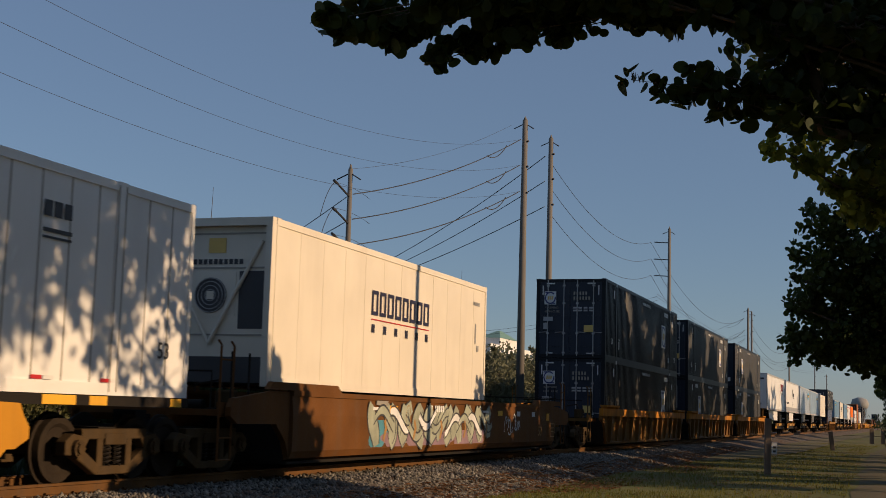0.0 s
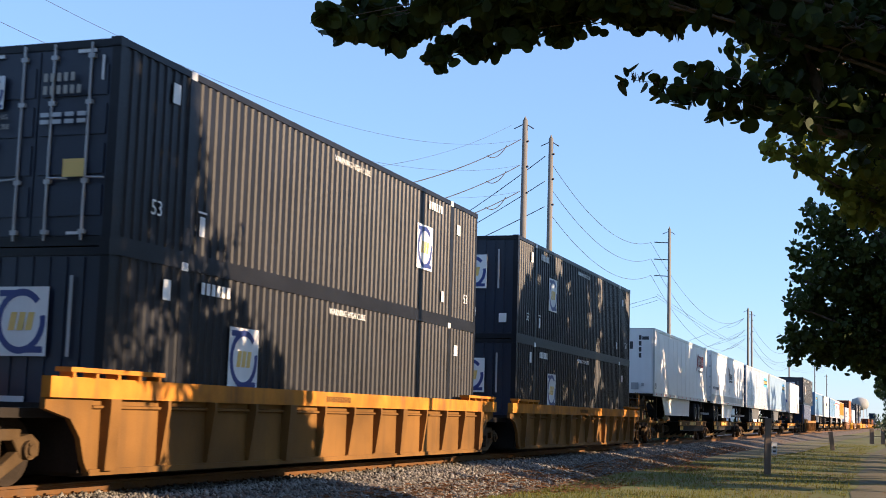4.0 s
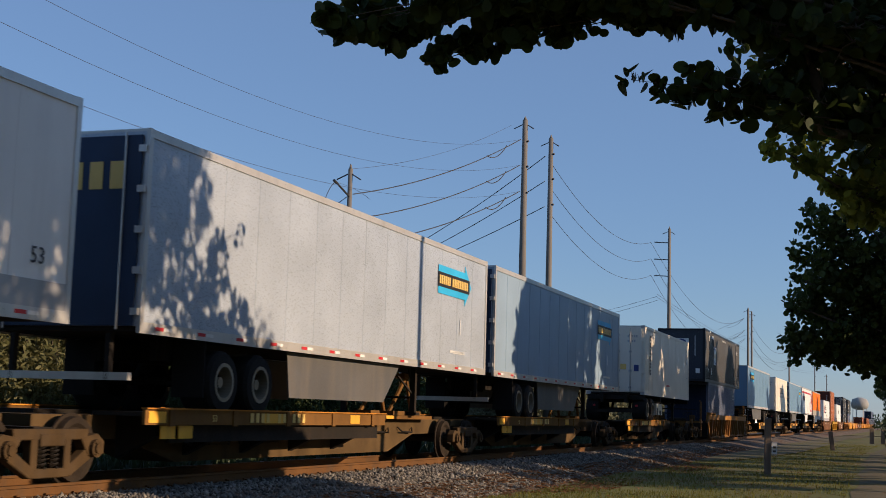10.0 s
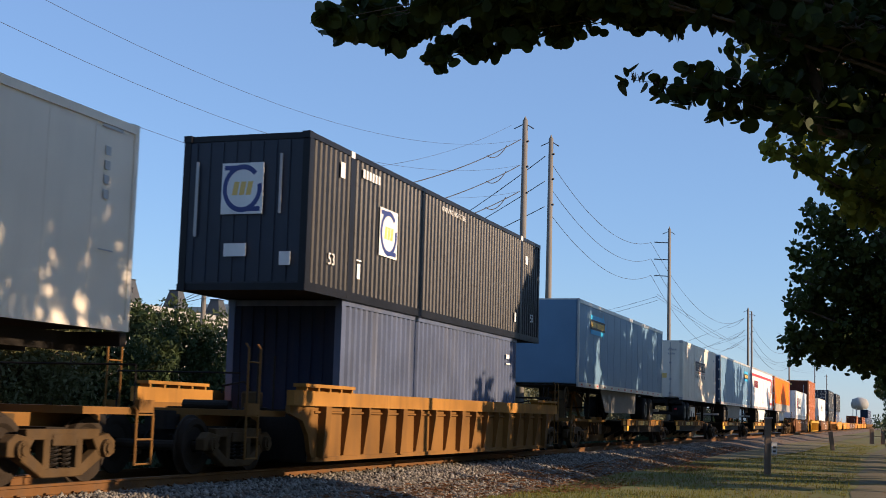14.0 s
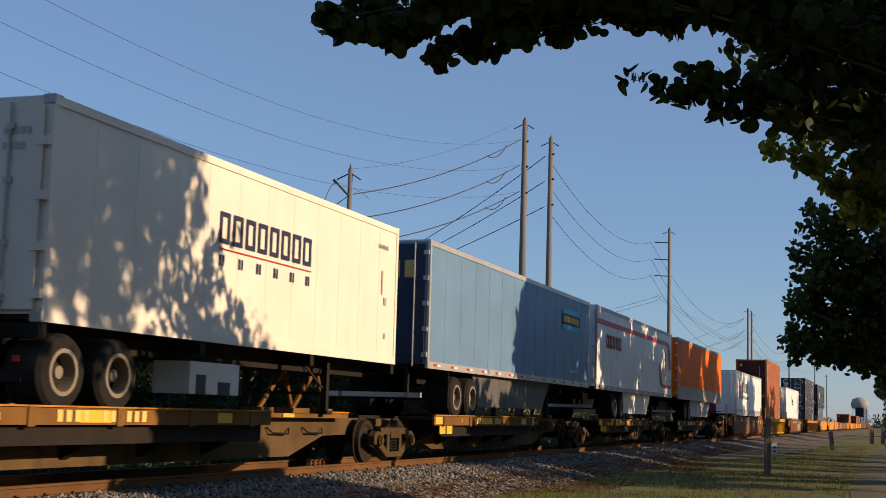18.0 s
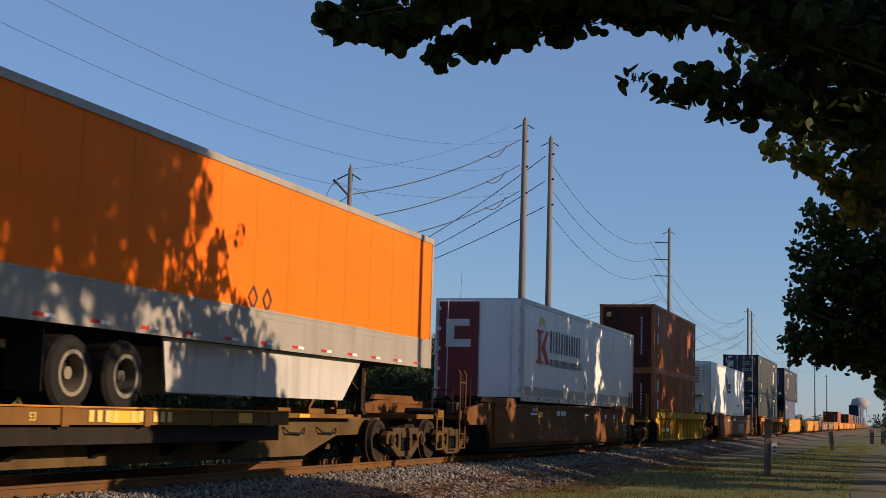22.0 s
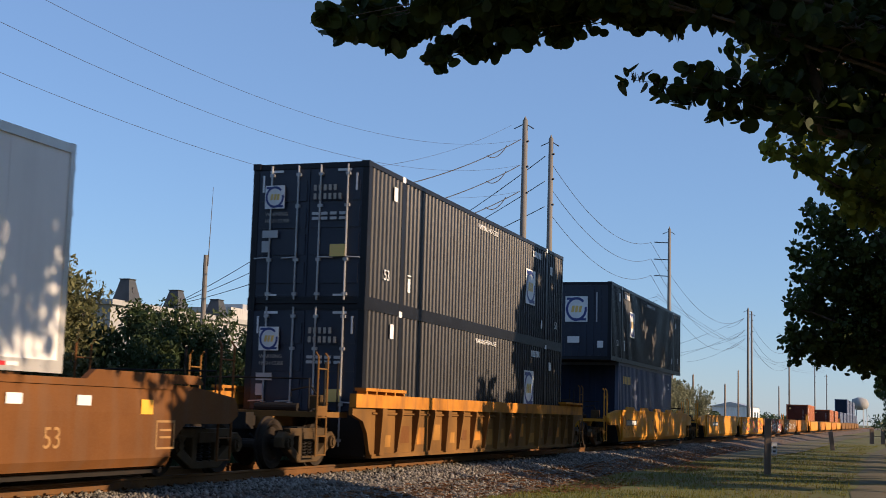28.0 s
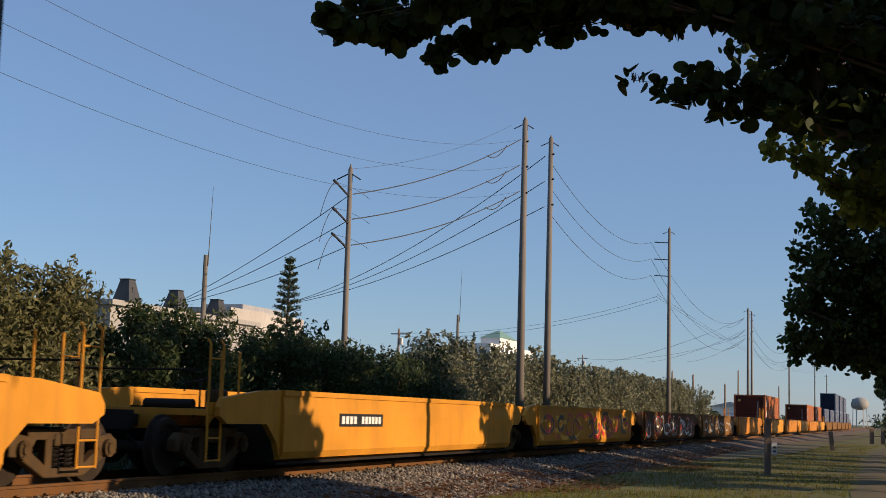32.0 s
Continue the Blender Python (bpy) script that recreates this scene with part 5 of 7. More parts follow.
def chassis(s, L, front):
    """Road chassis under a container: two beams, tandem wheels at the -y end, legs, genset."""
    c = thing("container_chassis", "black container chassis standing on the railcar deck", "trailer chassis", "chassis on the train")
    h = L / 2
    bm = B()
    for sx in (-0.5, 0.5):
        box(bm, sx - 0.06, sx + 0.06, -h, h, -0.28, -0.03)
    for y in (-h + 0.08, -2.0, 2.0, h - 0.08):
        box(bm, -1.2, 1.2, y - 0.08, y + 0.08, -0.2, -0.012)
    part("chassis_frame", bm, M["grimy"], c)
    tandem(c, -h + 1.1, LOW, 0.5)
    landing_gear(c, h - 2.7, LOW - 0.02)
    bm = B()
    along_y(bm, [(0.35, -0.3), (1.0, -0.3), (1.0, -0.8), (0.35, -0.8)], -2.0, -0.4)
    g = part("generator_set", bm, M["reefer"], c, "white clip-on generator box")
    plates("vent_grille", (1.0, [(-1.8, -1.5, -0.8, -0.5), (-1.1, -0.7, -0.8, -0.6)]), M["char"], g)
    bm = B()
    box(bm, -1.0, 1.0, -h - 0.02, -h + 0.06, -0.75, -0.62)
    part("rear_bumper", bm, M["grimy"], c)
    plates("tail_lamp", (-h - 0.02, [(-0.95, -0.85, -0.5, -0.42), (0.85, 0.95, -0.5, -0.42)]), M["red"], c, "y")
    return rides(c, s, DECK)


# white reefer with upright lettering on a chassis
c = reefer_box(12.19, "white refrigerated container with upright dark lettering", unit=False)
for i in range(6):
    hollow_row("brand_lettering", 1.224, -4.9, 2.33 - i * 0.29, 0.22, 1, 0.33, 0, 0.075, M["char"], c, "upright column of dark lettering")
plates("code_bar", (1.224, [(5.3, 5.42, 2.35 - 0.2 * i, 2.47 - 0.2 * i) for i in range(4)] + [(5.2, 5.7, 2.72, 2.76), (5.25, 5.6, 1.05, 1.07)]), M["grey"], c)
plates("red_notice", (1.224, bar_row(-0.6, 0.5, 0.07, 12, 0.05, 0.02)), M["red"], c)
plates("blue_label", (-6.13, [(0.78, 0.98, 0.98, 1.25)]), M["royal"], c, "y")
rides(c, -16.0, DECK)
chassis(-16.0, 12.19, 1)

# brown ribbed car: dark box on a faded blue one
car, w = well_car(-6.2, 13.8, "ribbed", "well_dull", "well_tan", "dusty brown ribbed well car with a dull ochre top edge", ribs=17)
c = container(12.19, 2.44, 2.9, "blue", "blue_shade_end", "faded blue corrugated 40-foot container", False, "wall", deep=0.055)
plates("code_bar", (1.222, [(5.1, 5.4, 2.3, 2.42), (5.1, 5.5, 2.15, 2.19)]), M["sign_white"], c)
rides(c, 3.55, 0.27)
blue_box = c
dark("wall", 3.65, 3.17)

# second five-unit spine car
J = [17.5, 34.82, 52.14, 69.46, 86.78, 104.1]
for i, hitch in enumerate((-1, 1, 1, 1, 1)):
    spine_car(J[i], J[i + 1], SP, i > 0, i < 4, hitch)
arrow_trailer("pale_blue", "pale blue trailer with steel-blue nose and a blue arrow emblem", 1, 24.95, span=(5.2, 4.3))
c = reefer_box(12.19, "white refrigerated container with dark brand lettering on a chassis", unit=False)
sea_letters(c)
plates("brand_lettering", (-6.13, [(-0.62, -0.5, 2.2 - i * 0.17, 2.32 - i * 0.17) for i in range(8)]), M["char"], c, "y")
rides(c, 45.5, DECK)
chassis(45.5, 12.19, 1)
arrow_trailer("pale_blue", "pale blue trailer with a blue arrow emblem and gold rear lettering", -1, 61.55, axle=2.85, span=(3.9, 4.6))

# white trailer with a red line
c = trailer(16.15, 2.95, "white", "white trailer with a red stripe and dark red lettering", -1, LOW, "white", rail_mt="grey", axle=4.0, skirt=(5.6, 4.6))
plates("red_stripe", (1.299, [(-8.0, 6.3, 2.32, 2.5), (5.7, 7.9, 0.40, 0.56)]), M["red"], c)
bm = B()
along_x(bm, [(6.3, 2.32), (6.75, 2.27), (7.02, 2.0), (7.25, 1.28), (7.75, 1.28), (7.6, 2.0), (7.3, 2.4), (6.9, 2.5), (6.3, 2.5)], 1.299, 1.305)
along_x(bm, [(4.55, 1.42), (5.15, 1.42), (5.32, 0.85), (5.5, 0.62), (5.7, 0.56), (5.7, 0.40), (5.3, 0.42), (5.0, 0.55), (4.8, 0.8)], 1.2995, 1.3055)
part("red_stripe_corner", bm, M["red"], c)
hollow_row("brand_lettering", 1.299, -6.4, 1.53, 0.48, 5, 0.42, 0.14, 0.12, M["crimson"], c, "dark red brand lettering")
plates("brand_lettering", (1.299, [(6.25, 6.5, 0.92 + 0.22 * i, 1.1 + 0.22 * i) for i in range(5)]), M["red"], c)
diamond(c, 1.299, -0.06, 0.33, 0.17, 0.22)
plates("rear_lettering", (-8.11, bar_row(-0.3, 1.55, 0.14, 6, 0.1, 0.06) + bar_row(-0.3, 1.1, 0.1, 8, 0.07, 0.05) + bar_row(-0.3, 0.9, 0.1, 8, 0.07, 0.05)), M["char"], c, "y")
plates("rear_lettering", (-8.11, [(0.1, 0.6, 0.3, 0.42), (0.1, 0.6, 0.08, 0.2)]), M["red"], c, "y")
rides(c, 78.9, DECK)

# orange trailer
c = trailer(16.15, 2.95, "orange", "bright orange trailer with a pale grey lower band", -1, LOW, "dull_white", rail_mt="rail_dull", band=0.62, band_mt="rail_dull")
for u in (-0.66, -0.15):
    diamond(c, 1.299, u, 0.62, 0.15, 0.19)
bm = B()
box(bm, 1.299, 1.309, -8.0, 8.0, 0.60, 0.64)
box(bm, 1.299, 1.306, -8.0, 8.0, 0.50, 0.52)
part("band_trim", bm, M["rail_dull"], c)
rides(c, 96.85, DECK)

# red-brown car with the white and red trailer in it
car, w = well_car(107.3, 128.1, "smooth", "well_brown", "well_brown", "red-brown well car with data panels and pink sprayed outlines")
car_marks(car, w, 1.08)
graffiti(car, -4.2, 0.2, 0.3, 0.98, ["spray_pink"], 11, width=0.014, count=7)
c = trailer(16.2, 2.9, "white", "white trailer with large red and black lettering, red half door", -1, -1.05, None, band=0.42, band_mt="grey", rail_mt="rail_alu")
plates("brand_lettering", (1.299, [(-6.45, -6.15, 1.13, 2.1), (-6.65, -5.95, 1.13, 1.22), (-6.65, -5.95, 2.03, 2.12)]), M["red"], c, label="tall red emblem letter")
bm = B()
along_x(bm, [(-6.15, 1.55), (-5.6, 2.12), (-5.3, 2.12), (-5.95, 1.45)], 1.300, 1.306)
along_x(bm, [(-6.05, 1.58), (-5.55, 1.13), (-5.15, 1.13), (-5.8, 1.72)], 1.2995, 1.3055)
part("brand_emblem", bm, M["red"], c, "red brand emblem")
bm = B()
along_x(bm, [(-6.4, 2.2), (-6.2, 2.5), (-5.85, 2.48), (-5.7, 2.2), (-6.0, 2.34)], 1.300, 1.306)
part("crest_emblem", bm, M["gold"], c)
plates("brand_lettering", (1.299, bar_row(-5.05, 1.52, 0.66, 6, 0.13, 0.55) + bar_row(-4.68, 1.52, 0.66, 6, 0.07, 0.61)), M["char"], c, label="tall charcoal brand lettering")
plates("brand_lettering", (1.299, bar_row(-5.05, 1.1, 0.22, 14, 0.045, 0.255)), M["char"], c, label="small charcoal brand lettering")
plates("brand_lettering", (1.299, bar_row(-4.92, 1.1, 0.22, 14, 0.035, 0.265)), M["char"], c, label="small charcoal brand lettering")
diamond(c, 1.299, -0.32, 0.49, 0.2, 0.245)
plates("door_panel", (-8.13, [(-1.22, -0.02, 0.1, 2.8)]), M["maroon"], c, "y", 0.012, "dark red door panel")
plates("door_emblem", (-8.145, [(-1.0, -0.75, 1.5, 2.3), (-0.75, -0.25, 1.5, 1.72), (-0.75, -0.3, 2.1, 2.3)]), M["rail_alu"], c, "y")
rides(c, 120.75, 1.46)

# yellow car with red-brown double stack
car, w = well_car(132.2, 148.6, "ribbed", "well_lemon", "well_lemon", "bright yellow ribbed well car", ribs=13, inset=1.6)
plates("number_panel", (1.502, [(-5.95, -3.75, 0.46, 0.74)]), M["black"], car)
plates("number_bar", (1.509, bar_row(-5.85, 0.52, 0.16, 4, 0.12, 0.05) + bar_row(-5.0, 0.52, 0.16, 6, 0.13, 0.05)), M["sign_white"], car)
words("stencil", "40", 0.5, M["grimy"], car, (1.502, -1.42, 0.42), label="dark 40 lettering")
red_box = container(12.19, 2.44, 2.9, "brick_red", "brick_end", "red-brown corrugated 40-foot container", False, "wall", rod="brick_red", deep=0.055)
plates("code_bar", (1.222, [(-5.3, -5.0, 2.0, 2.5), (-5.35, -5.05, 1.2, 1.65), (-5.2, -5.05, 0.6, 0.75), (5.2, 5.4, 2.0, 2.3), (5.3, 5.5, 1.55, 1.6)]), M["sign_white"], red_box)
plates("yellow_label", (1.222, [(5.2, 5.5, 1.1, 1.4)]), M["gold"], red_box)
plates("end_code", (-6.115, [(0.62, 0.69, 0.7 + 0.14 * i, 0.8 + 0.14 * i) for i in range(12)]), M["grey"], red_box, "y")
plates("end_label", (-6.115, [(-0.9, -0.7, 2.35, 2.55)]), M["gold"], red_box, "y")
rides(red_box, 140.15, 3.16)
rides(copy_thing(red_box, pose(0, 0, 0)), 140.15, 0.26)

# red-brown car with the bird reefer trailer
car, w = well_car(151.9, 172.2, "smooth", "well_brown", "well_brown", "red-brown well car with white sprayed swirls")
car_marks(car, w, 1.08, at=0.64)
graffiti(car, 0.5, 3.6, 0.35, 1.1, ["sign_white"], 21, width=0.03, count=7)
c = trailer(16.4, 2.95, "white", "white refrigerated trailer with a black bird emblem", 1, -1.05, None)
bm = B()
box(bm, -0.95, 0.95, -8.75, -8.22, 1.05, 2.78)
bmesh.ops.bevel(bm, geom=bm.edges[:], offset=0.05, segments=2, affect="EDGES")
unit = part("cooling_unit", bm, M["reefer"], c, "white cooling unit on the trailer nose")
bm = B()
for i in range(10):
    box(bm, 0.952, 0.965, -8.65, -8.4, 1.75 + i * 0.09, 1.79 + i * 0.09)
    box(bm, 0.45, 0.75, -8.76, -8.752, 1.75 + i * 0.09, 1.79 + i * 0.09)
part("vent_grille", bm, M["char"], unit)
bm = B()
along_y(bm, [(-0.5, 2.3), (-0.25, 2.25), (-0.15, 2.1), (0.0, 2.3), (0.3, 2.45), (0.15, 2.1), (-0.02, 1.95), (0.1, 1.75), (-0.1, 1.8), (-0.3, 2.0)], -8.76, -8.752)
part("bird_emblem", bm, M["black"], unit)
bird(c, 1.298, -0.95, 1.55, 0.75)
plates("brand_lettering", (1.299, bar_row(-0.5, 1.58, 0.34, 5, 0.22, 0.09) + bar_row(-0.5, 1.36, 0.14, 12, 0.08, 0.045)), M["char"], c)
words("stencil", "AIR-RIDE EQUIPPED", 0.125, M["char"], c, (1.302, 4.5, 0.6), label="small dark lettering")
rides(c, 159.8, 1.42)

# dark double stack in a dusty ribbed car
car, w = well_car(176.0, 196.6, "ribbed", "well_dull", "well_orange", "dusty brown ribbed well car with yellow top edge", ribs=17)
rg = random.Random(41)
for i in range(16):
    u, k = -w + 0.35 + (2 * w - 0.7) * (i + 0.5) / 16, rg.uniform(0.16, 0.30)
    z = rg.uniform(0.3, 0.5)
    plates("repainted_patch", (1.502, [(u - k, u + k, z, z + rg.uniform(0.2, 0.42))]), M[("well_tan", "well_brown", "well_orange", "well_tan")[i % 4]], car)
dark("doors", 185.95, 0.27)
dark("doors", 185.95, 3.17)

# yellow smooth car: dark box on blue
car, w = well_car(200.6, 219.8, "smooth", "well_yellow", "well_yellow", "bright yellow smooth-sided well car with small graffiti")
plates("number_plate", (1.5615, [(-7.05, -4.95, 0.79, 0.99)]), M["char"], car, label="dark number panel with pale bars")
plates("number_bar", (1.5655, bar_row(-6.0, 0.82, 0.14, 6, 0.13, 0.035)), M["sign_white"], car)
plates("faded_bar", (1.5655, bar_row(-6.95, 0.82, 0.14, 4, 0.14, 0.06)), M["rail_dull"], car)
graffiti(car, -7.5, -5.6, 0.42, 1.15, ["well_tan", "well_dull"], 5, width=0.02, count=4)
graffiti(car, -1.6, -0.2, 0.5, 1.0, ["brick_end"], 8, width=0.03, count=3)
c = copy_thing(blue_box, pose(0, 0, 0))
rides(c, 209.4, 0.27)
plates("yellow_code", (1.222, bar_row(-5.2, 2.1, 0.3, 5, 0.2, 0.1)), M["gold"], c)
dark("wall", 209.6, 3.17)

# empty yellow five-unit car
J = [223.7, 240.3, 256.9, 273.4, 289.9, 306.4]
LOOK = (("well_yellow", []), ("well_yellow", ["yellow", "char", "red"]), ("well_brown", ["red", "sign_white", "char"]), ("well_dull", ["grey"]), ("well_orange", []))
for i, (mt, tags) in enumerate(LOOK):
    car, w = well_car(J[i], J[i + 1], "smooth", mt, mt, "empty yellow articulated well car" if not tags else "empty well car covered in bright graffiti", i > 0, i < 4, inset=1.5)
    if tags:
        graffiti(car, -w + 0.5, w - 0.5, 0.35, 1.2, tags, 30 + i, width=0.05, count=10)
    if i == 0:
        plates("number_panel", (1.562, [(-4.5, -2.35, 0.76, 1.0)]), M["black"], car)
        plates("number_bar", (1.569, bar_row(-4.4, 0.81, 0.14, 4, 0.13, 0.06) + bar_row(-3.45, 0.81, 0.14, 6, 0.12, 0.05)), M["sign_white"], car)
        words("stencil", "40", 0.4, M["royal"], car, (1.552, -5.0, 0.55), label="faded 40 lettering")

# far end of the train
J = [310.0, 326.6, 343.2, 359.8, 376.4, 393.0]
for i in range(5):
    well_car(J[i], J[i + 1], "smooth", "well_orange" if i % 2 else "well_yellow", "well_dull", "yellow articulated well car in the distance", i > 0, i < 4, inset=1.5)
J = [397.0, 413.6, 430.2, 446.8, 463.4, 480.0, 496.6]
for i in range(6):
    well_car(J[i], J[i + 1], "smooth", "well_dull", "well_dull", "dusty well car in the distance", i > 0, i < 5, inset=1.5)
for s, z in ((318.3, 0.3), (368.1, 0.3), (384.7, 0.3)):
    rides(copy_thing(red_box, pose(0, 0, 0)), s, z)
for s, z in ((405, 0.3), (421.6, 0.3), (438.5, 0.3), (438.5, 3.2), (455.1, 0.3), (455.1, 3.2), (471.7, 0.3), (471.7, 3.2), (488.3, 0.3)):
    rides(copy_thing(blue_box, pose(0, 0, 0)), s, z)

# ---------------------------------------------------------------- plants
def leaves_mesh(name, spots, size, material, seed, round_leaf=True, droop=0.3):
    """Many single leaves: spots are (centre, spread, count)."""
    rng = np.random.default_rng(seed)
    if round_leaf:
        ang = np.linspace(0, 2 * pi, 10, endpoint=False)
        base = np.stack([np.cos(ang), np.sin(ang), 0.18 * np.cos(ang) ** 2], 1)
    else:
        base = np.array([(-1, 0, 0), (-0.3, 0.36, 0.1), (0.5, 0.26, 0.08), (1, 0, -0.1), (0.5, -0.26, 0.08), (-0.3, -0.36, 0.1)])
    k = len(base)
    vs, total = [], 0
    for centre, spread, count in spots:
        u = rng.normal(size=(count, 3))
        u /= np.linalg.norm(u, axis=1)[:, None]
        c = np.array(centre) + u * (rng.random((count, 1)) ** 0.5) * np.array(spread)
        a = rng.normal(size=(count, 3))
        a[:, 2] -= droop
        a /= np.linalg.norm(a, axis=1)[:, None]
        b = np.cross(a, rng.normal(size=(count, 3)))
        b /= np.linalg.norm(b, axis=1)[:, None]
        nn = np.cross(a, b)
        s = size * rng.uniform(0.6, 1.25, (count, 1, 1))
        pts = c[:, None, :] + s * (base[None, :, 0:1] * a[:, None, :] + base[None, :, 1:2] * b[:, None, :] + base[None, :, 2:3] * nn[:, None, :])
        vs.append(pts.reshape(-1, 3))
        total += count
    v = np.concatenate(vs)
    f = np.arange(total * k).reshape(total, k)
    me = bpy.data.meshes.new(name)
    me.vertices.add(len(v))
    me.vertices.foreach_set("co", v.astype(np.float32).ravel())
    me.loops.add(total * k)
    me.loops.foreach_set("vertex_index", f.ravel())
    me.polygons.add(total)
    me.polygons.foreach_set("loop_start", np.arange(0, total * k, k))
    me.update(calc_edges=True)
    me.materials.append(material)
    return me


def limb_points(a, b, sag, k=7, wob=0.25, seed=0):
    a, b = Vector(a), Vector(b)
    out = []
    for i in range(k + 1):
        t = i / k
        q = a.lerp(b, t)
        q.z += sag * 4 * t * (1 - t)
        q += noise.noise_vector(Vector((seed * 3.1, t * 2.5, 0))) * wob * (t * (1 - t) * 4)
        out.append(q)
    return out


def broad_tree(label, foot, height, limbs, leaf_size, material, seed, per_m=60, spread=0.5, leaf_round=True, r0=0.22, group="trees by the track", first=3, twigs=3):
    """Trunk, limbs from fork to tip with twigs, and single leaves round the outer part of each limb."""
    t = thing("tree", label, "tree", group)
    rng = random.Random(seed)
    bm = B()
    fork = Vector(foot) + Vector((0, 0, height))
    base = Vector(foot) - Vector((0, 0, 0.3))
    pts = limb_points(base, fork, 0, 6, 0.15, seed)
    tube(bm, pts, [r0 * (1.35 - 0.5 * i / 6) for i in range(7)], 10)
    part("trunk", bm, M["bark"], t, smooth=True)
    spots = []
    for i, (end, sag, r, sp, *thin) in enumerate(limbs):
        full = thin[0] if thin else 1.0
        bm = B()
        q = limb_points(fork - Vector((0, 0, rng.uniform(0, 0.5))), end, sag, 8, 0.3, seed * 10 + i)
        tube(bm, q, [r * (1 - 0.85 * j / 8) for j in range(9)], 7)
        for j in range(first, 9):
            for _ in range(twigs):
                d = Vector((rng.uniform(-1, 1), rng.uniform(-1, 1), rng.uniform(-0.7, 0.5))) * sp
                tip = q[j] + d
                tube(bm, [q[j], q[j] + d * 0.5 + Vector((0, 0, 0.06)), tip], [r * 0.18, r * 0.12, 0.006], 4)
                spots.append((tip, (spread * 0.45,) * 3, max(2, int(per_m * full * rng.uniform(0.4, 1.2)))))
        part("limb", bm, M["bark"], t)
    part("crown", leaves_mesh("crown", spots, leaf_size, material, seed, leaf_round), None, t)
    return t


def tube_mesh(name, pts, radii):
    bm = B()
    tube(bm, [Vector(p) for p in pts], radii, 8)
    return finish(bm, name, M["bark"], True)


# sea-grape whose boughs hang into the view
def tips(rows, sag, r, lift=0.0):
    """Limbs from rows of (x, y, z, reach of its twigs)."""
    return [((x, y, z + lift), sag, r, sp) for x, y, z, sp in rows]


LEFT_BOUGH = [(7.03, 9.22, 4.08, 0.08), (7.12, 9.31, 4.07, 0.09), (7.27, 9.44, 4.11, 0.1), (7.36, 9.51, 4.15, 0.11), (7.49, 9.67, 4.04, 0.07), (7.56, 9.69, 4.14, 0.11), (7.71, 9.81, 4.19, 0.12),
              (7.76, 9.93, 3.90, 0.05), (7.86, 9.97, 4.06, 0.09), (8.03, 10.11, 4.05, 0.09), (7.98, 10.04, 4.14, 0.13), (8.18, 10.18, 4.16, 0.12), (8.32, 10.26, 4.24, 0.11), (8.47, 10.34, 4.34, 0.11)]
MID_BOUGH = [(8.66, 10.50, 4.22, 0.05), (8.70, 10.49, 4.34, 0.09), (8.94, 10.60, 4.47, 0.09), (9.12, 10.71, 4.47, 0.09), (9.26, 10.84, 4.35, 0.05), (9.51, 10.97, 4.35, 0.06)]
UPPER = [(7.24, 9.59, 4.35, 0.15), (7.50, 9.81, 4.40, 0.15), (7.81, 10.07, 4.40, 0.18), (8.14, 10.30, 4.45, 0.18), (8.48, 10.50, 4.56, 0.18), (8.87, 10.72, 4.65, 0.2), (9.30, 11.01, 4.58, 0.15), (9.67, 11.19, 4.61, 0.18), (9.99, 11.36, 4.58, 0.2)]
LOW_BOUGH = [(9.26, 10.30, 3.87, 0.05), (9.42, 10.40, 3.83, 0.06), (9.57, 10.50, 3.78, 0.06), (9.69, 10.56, 3.81, 0.05), (9.74, 10.54, 3.97, 0.07), (9.85, 10.60, 3.96, 0.07), (10.06, 10.72, 3.93, 0.11),
             (9.88, 10.69, 3.69, 0.05), (10.01, 10.76, 3.70, 0.07), (10.14, 10.82, 3.69, 0.06), (10.24, 10.81, 3.92, 0.14), (10.36, 10.89, 3.83, 0.17), (10.42, 10.98, 3.61, 0.11)]
MASS = [(10.58, 11.07, 4.30, 0.25), (10.85, 11.18, 4.32, 0.3), (11.12, 11.29, 4.33, 0.3), (10.57, 11.17, 3.94, 0.25), (10.84, 11.29, 3.91, 0.3), (11.11, 11.40, 3.92, 0.3), (11.01, 11.44, 3.59, 0.25), (11.24, 11.56, 3.41, 0.3), (10.70, 11.31, 3.60, 0.15),
        (10.5, 11.5, 4.7, 0.4), (10.0, 11.2, 5.1, 0.45), (8.78, 10.1, 4.9, 0.4), (8.0, 9.6, 4.8, 0.4), (11.4, 11.0, 4.25, 0.35), (11.5, 11.3, 3.9, 0.35), (11.0, 10.7, 4.1, 0.3), (10.7, 10.5, 4.2, 0.25), (11.5, 11.2, 4.5, 0.4)]
grape = broad_tree("sea grape tree with round leathery leaves over the track side", (13.6, 12.0, GROUND), 3.6,
                   tips(LEFT_BOUGH, 0.9, 0.022, 0.04) + tips(MID_BOUGH, 0.8, 0.02, 0.07) + tips(UPPER, 0.9, 0.03, 0.04) + [((x + 0.06, y, z - 0.09), 0.15, 0.016, sp, 0.35) for x, y, z, sp in LOW_BOUGH] + tips(MASS, 0.4, 0.04),
                   0.066, M["grape"], 5, 11, 0.24, first=4, twigs=4)
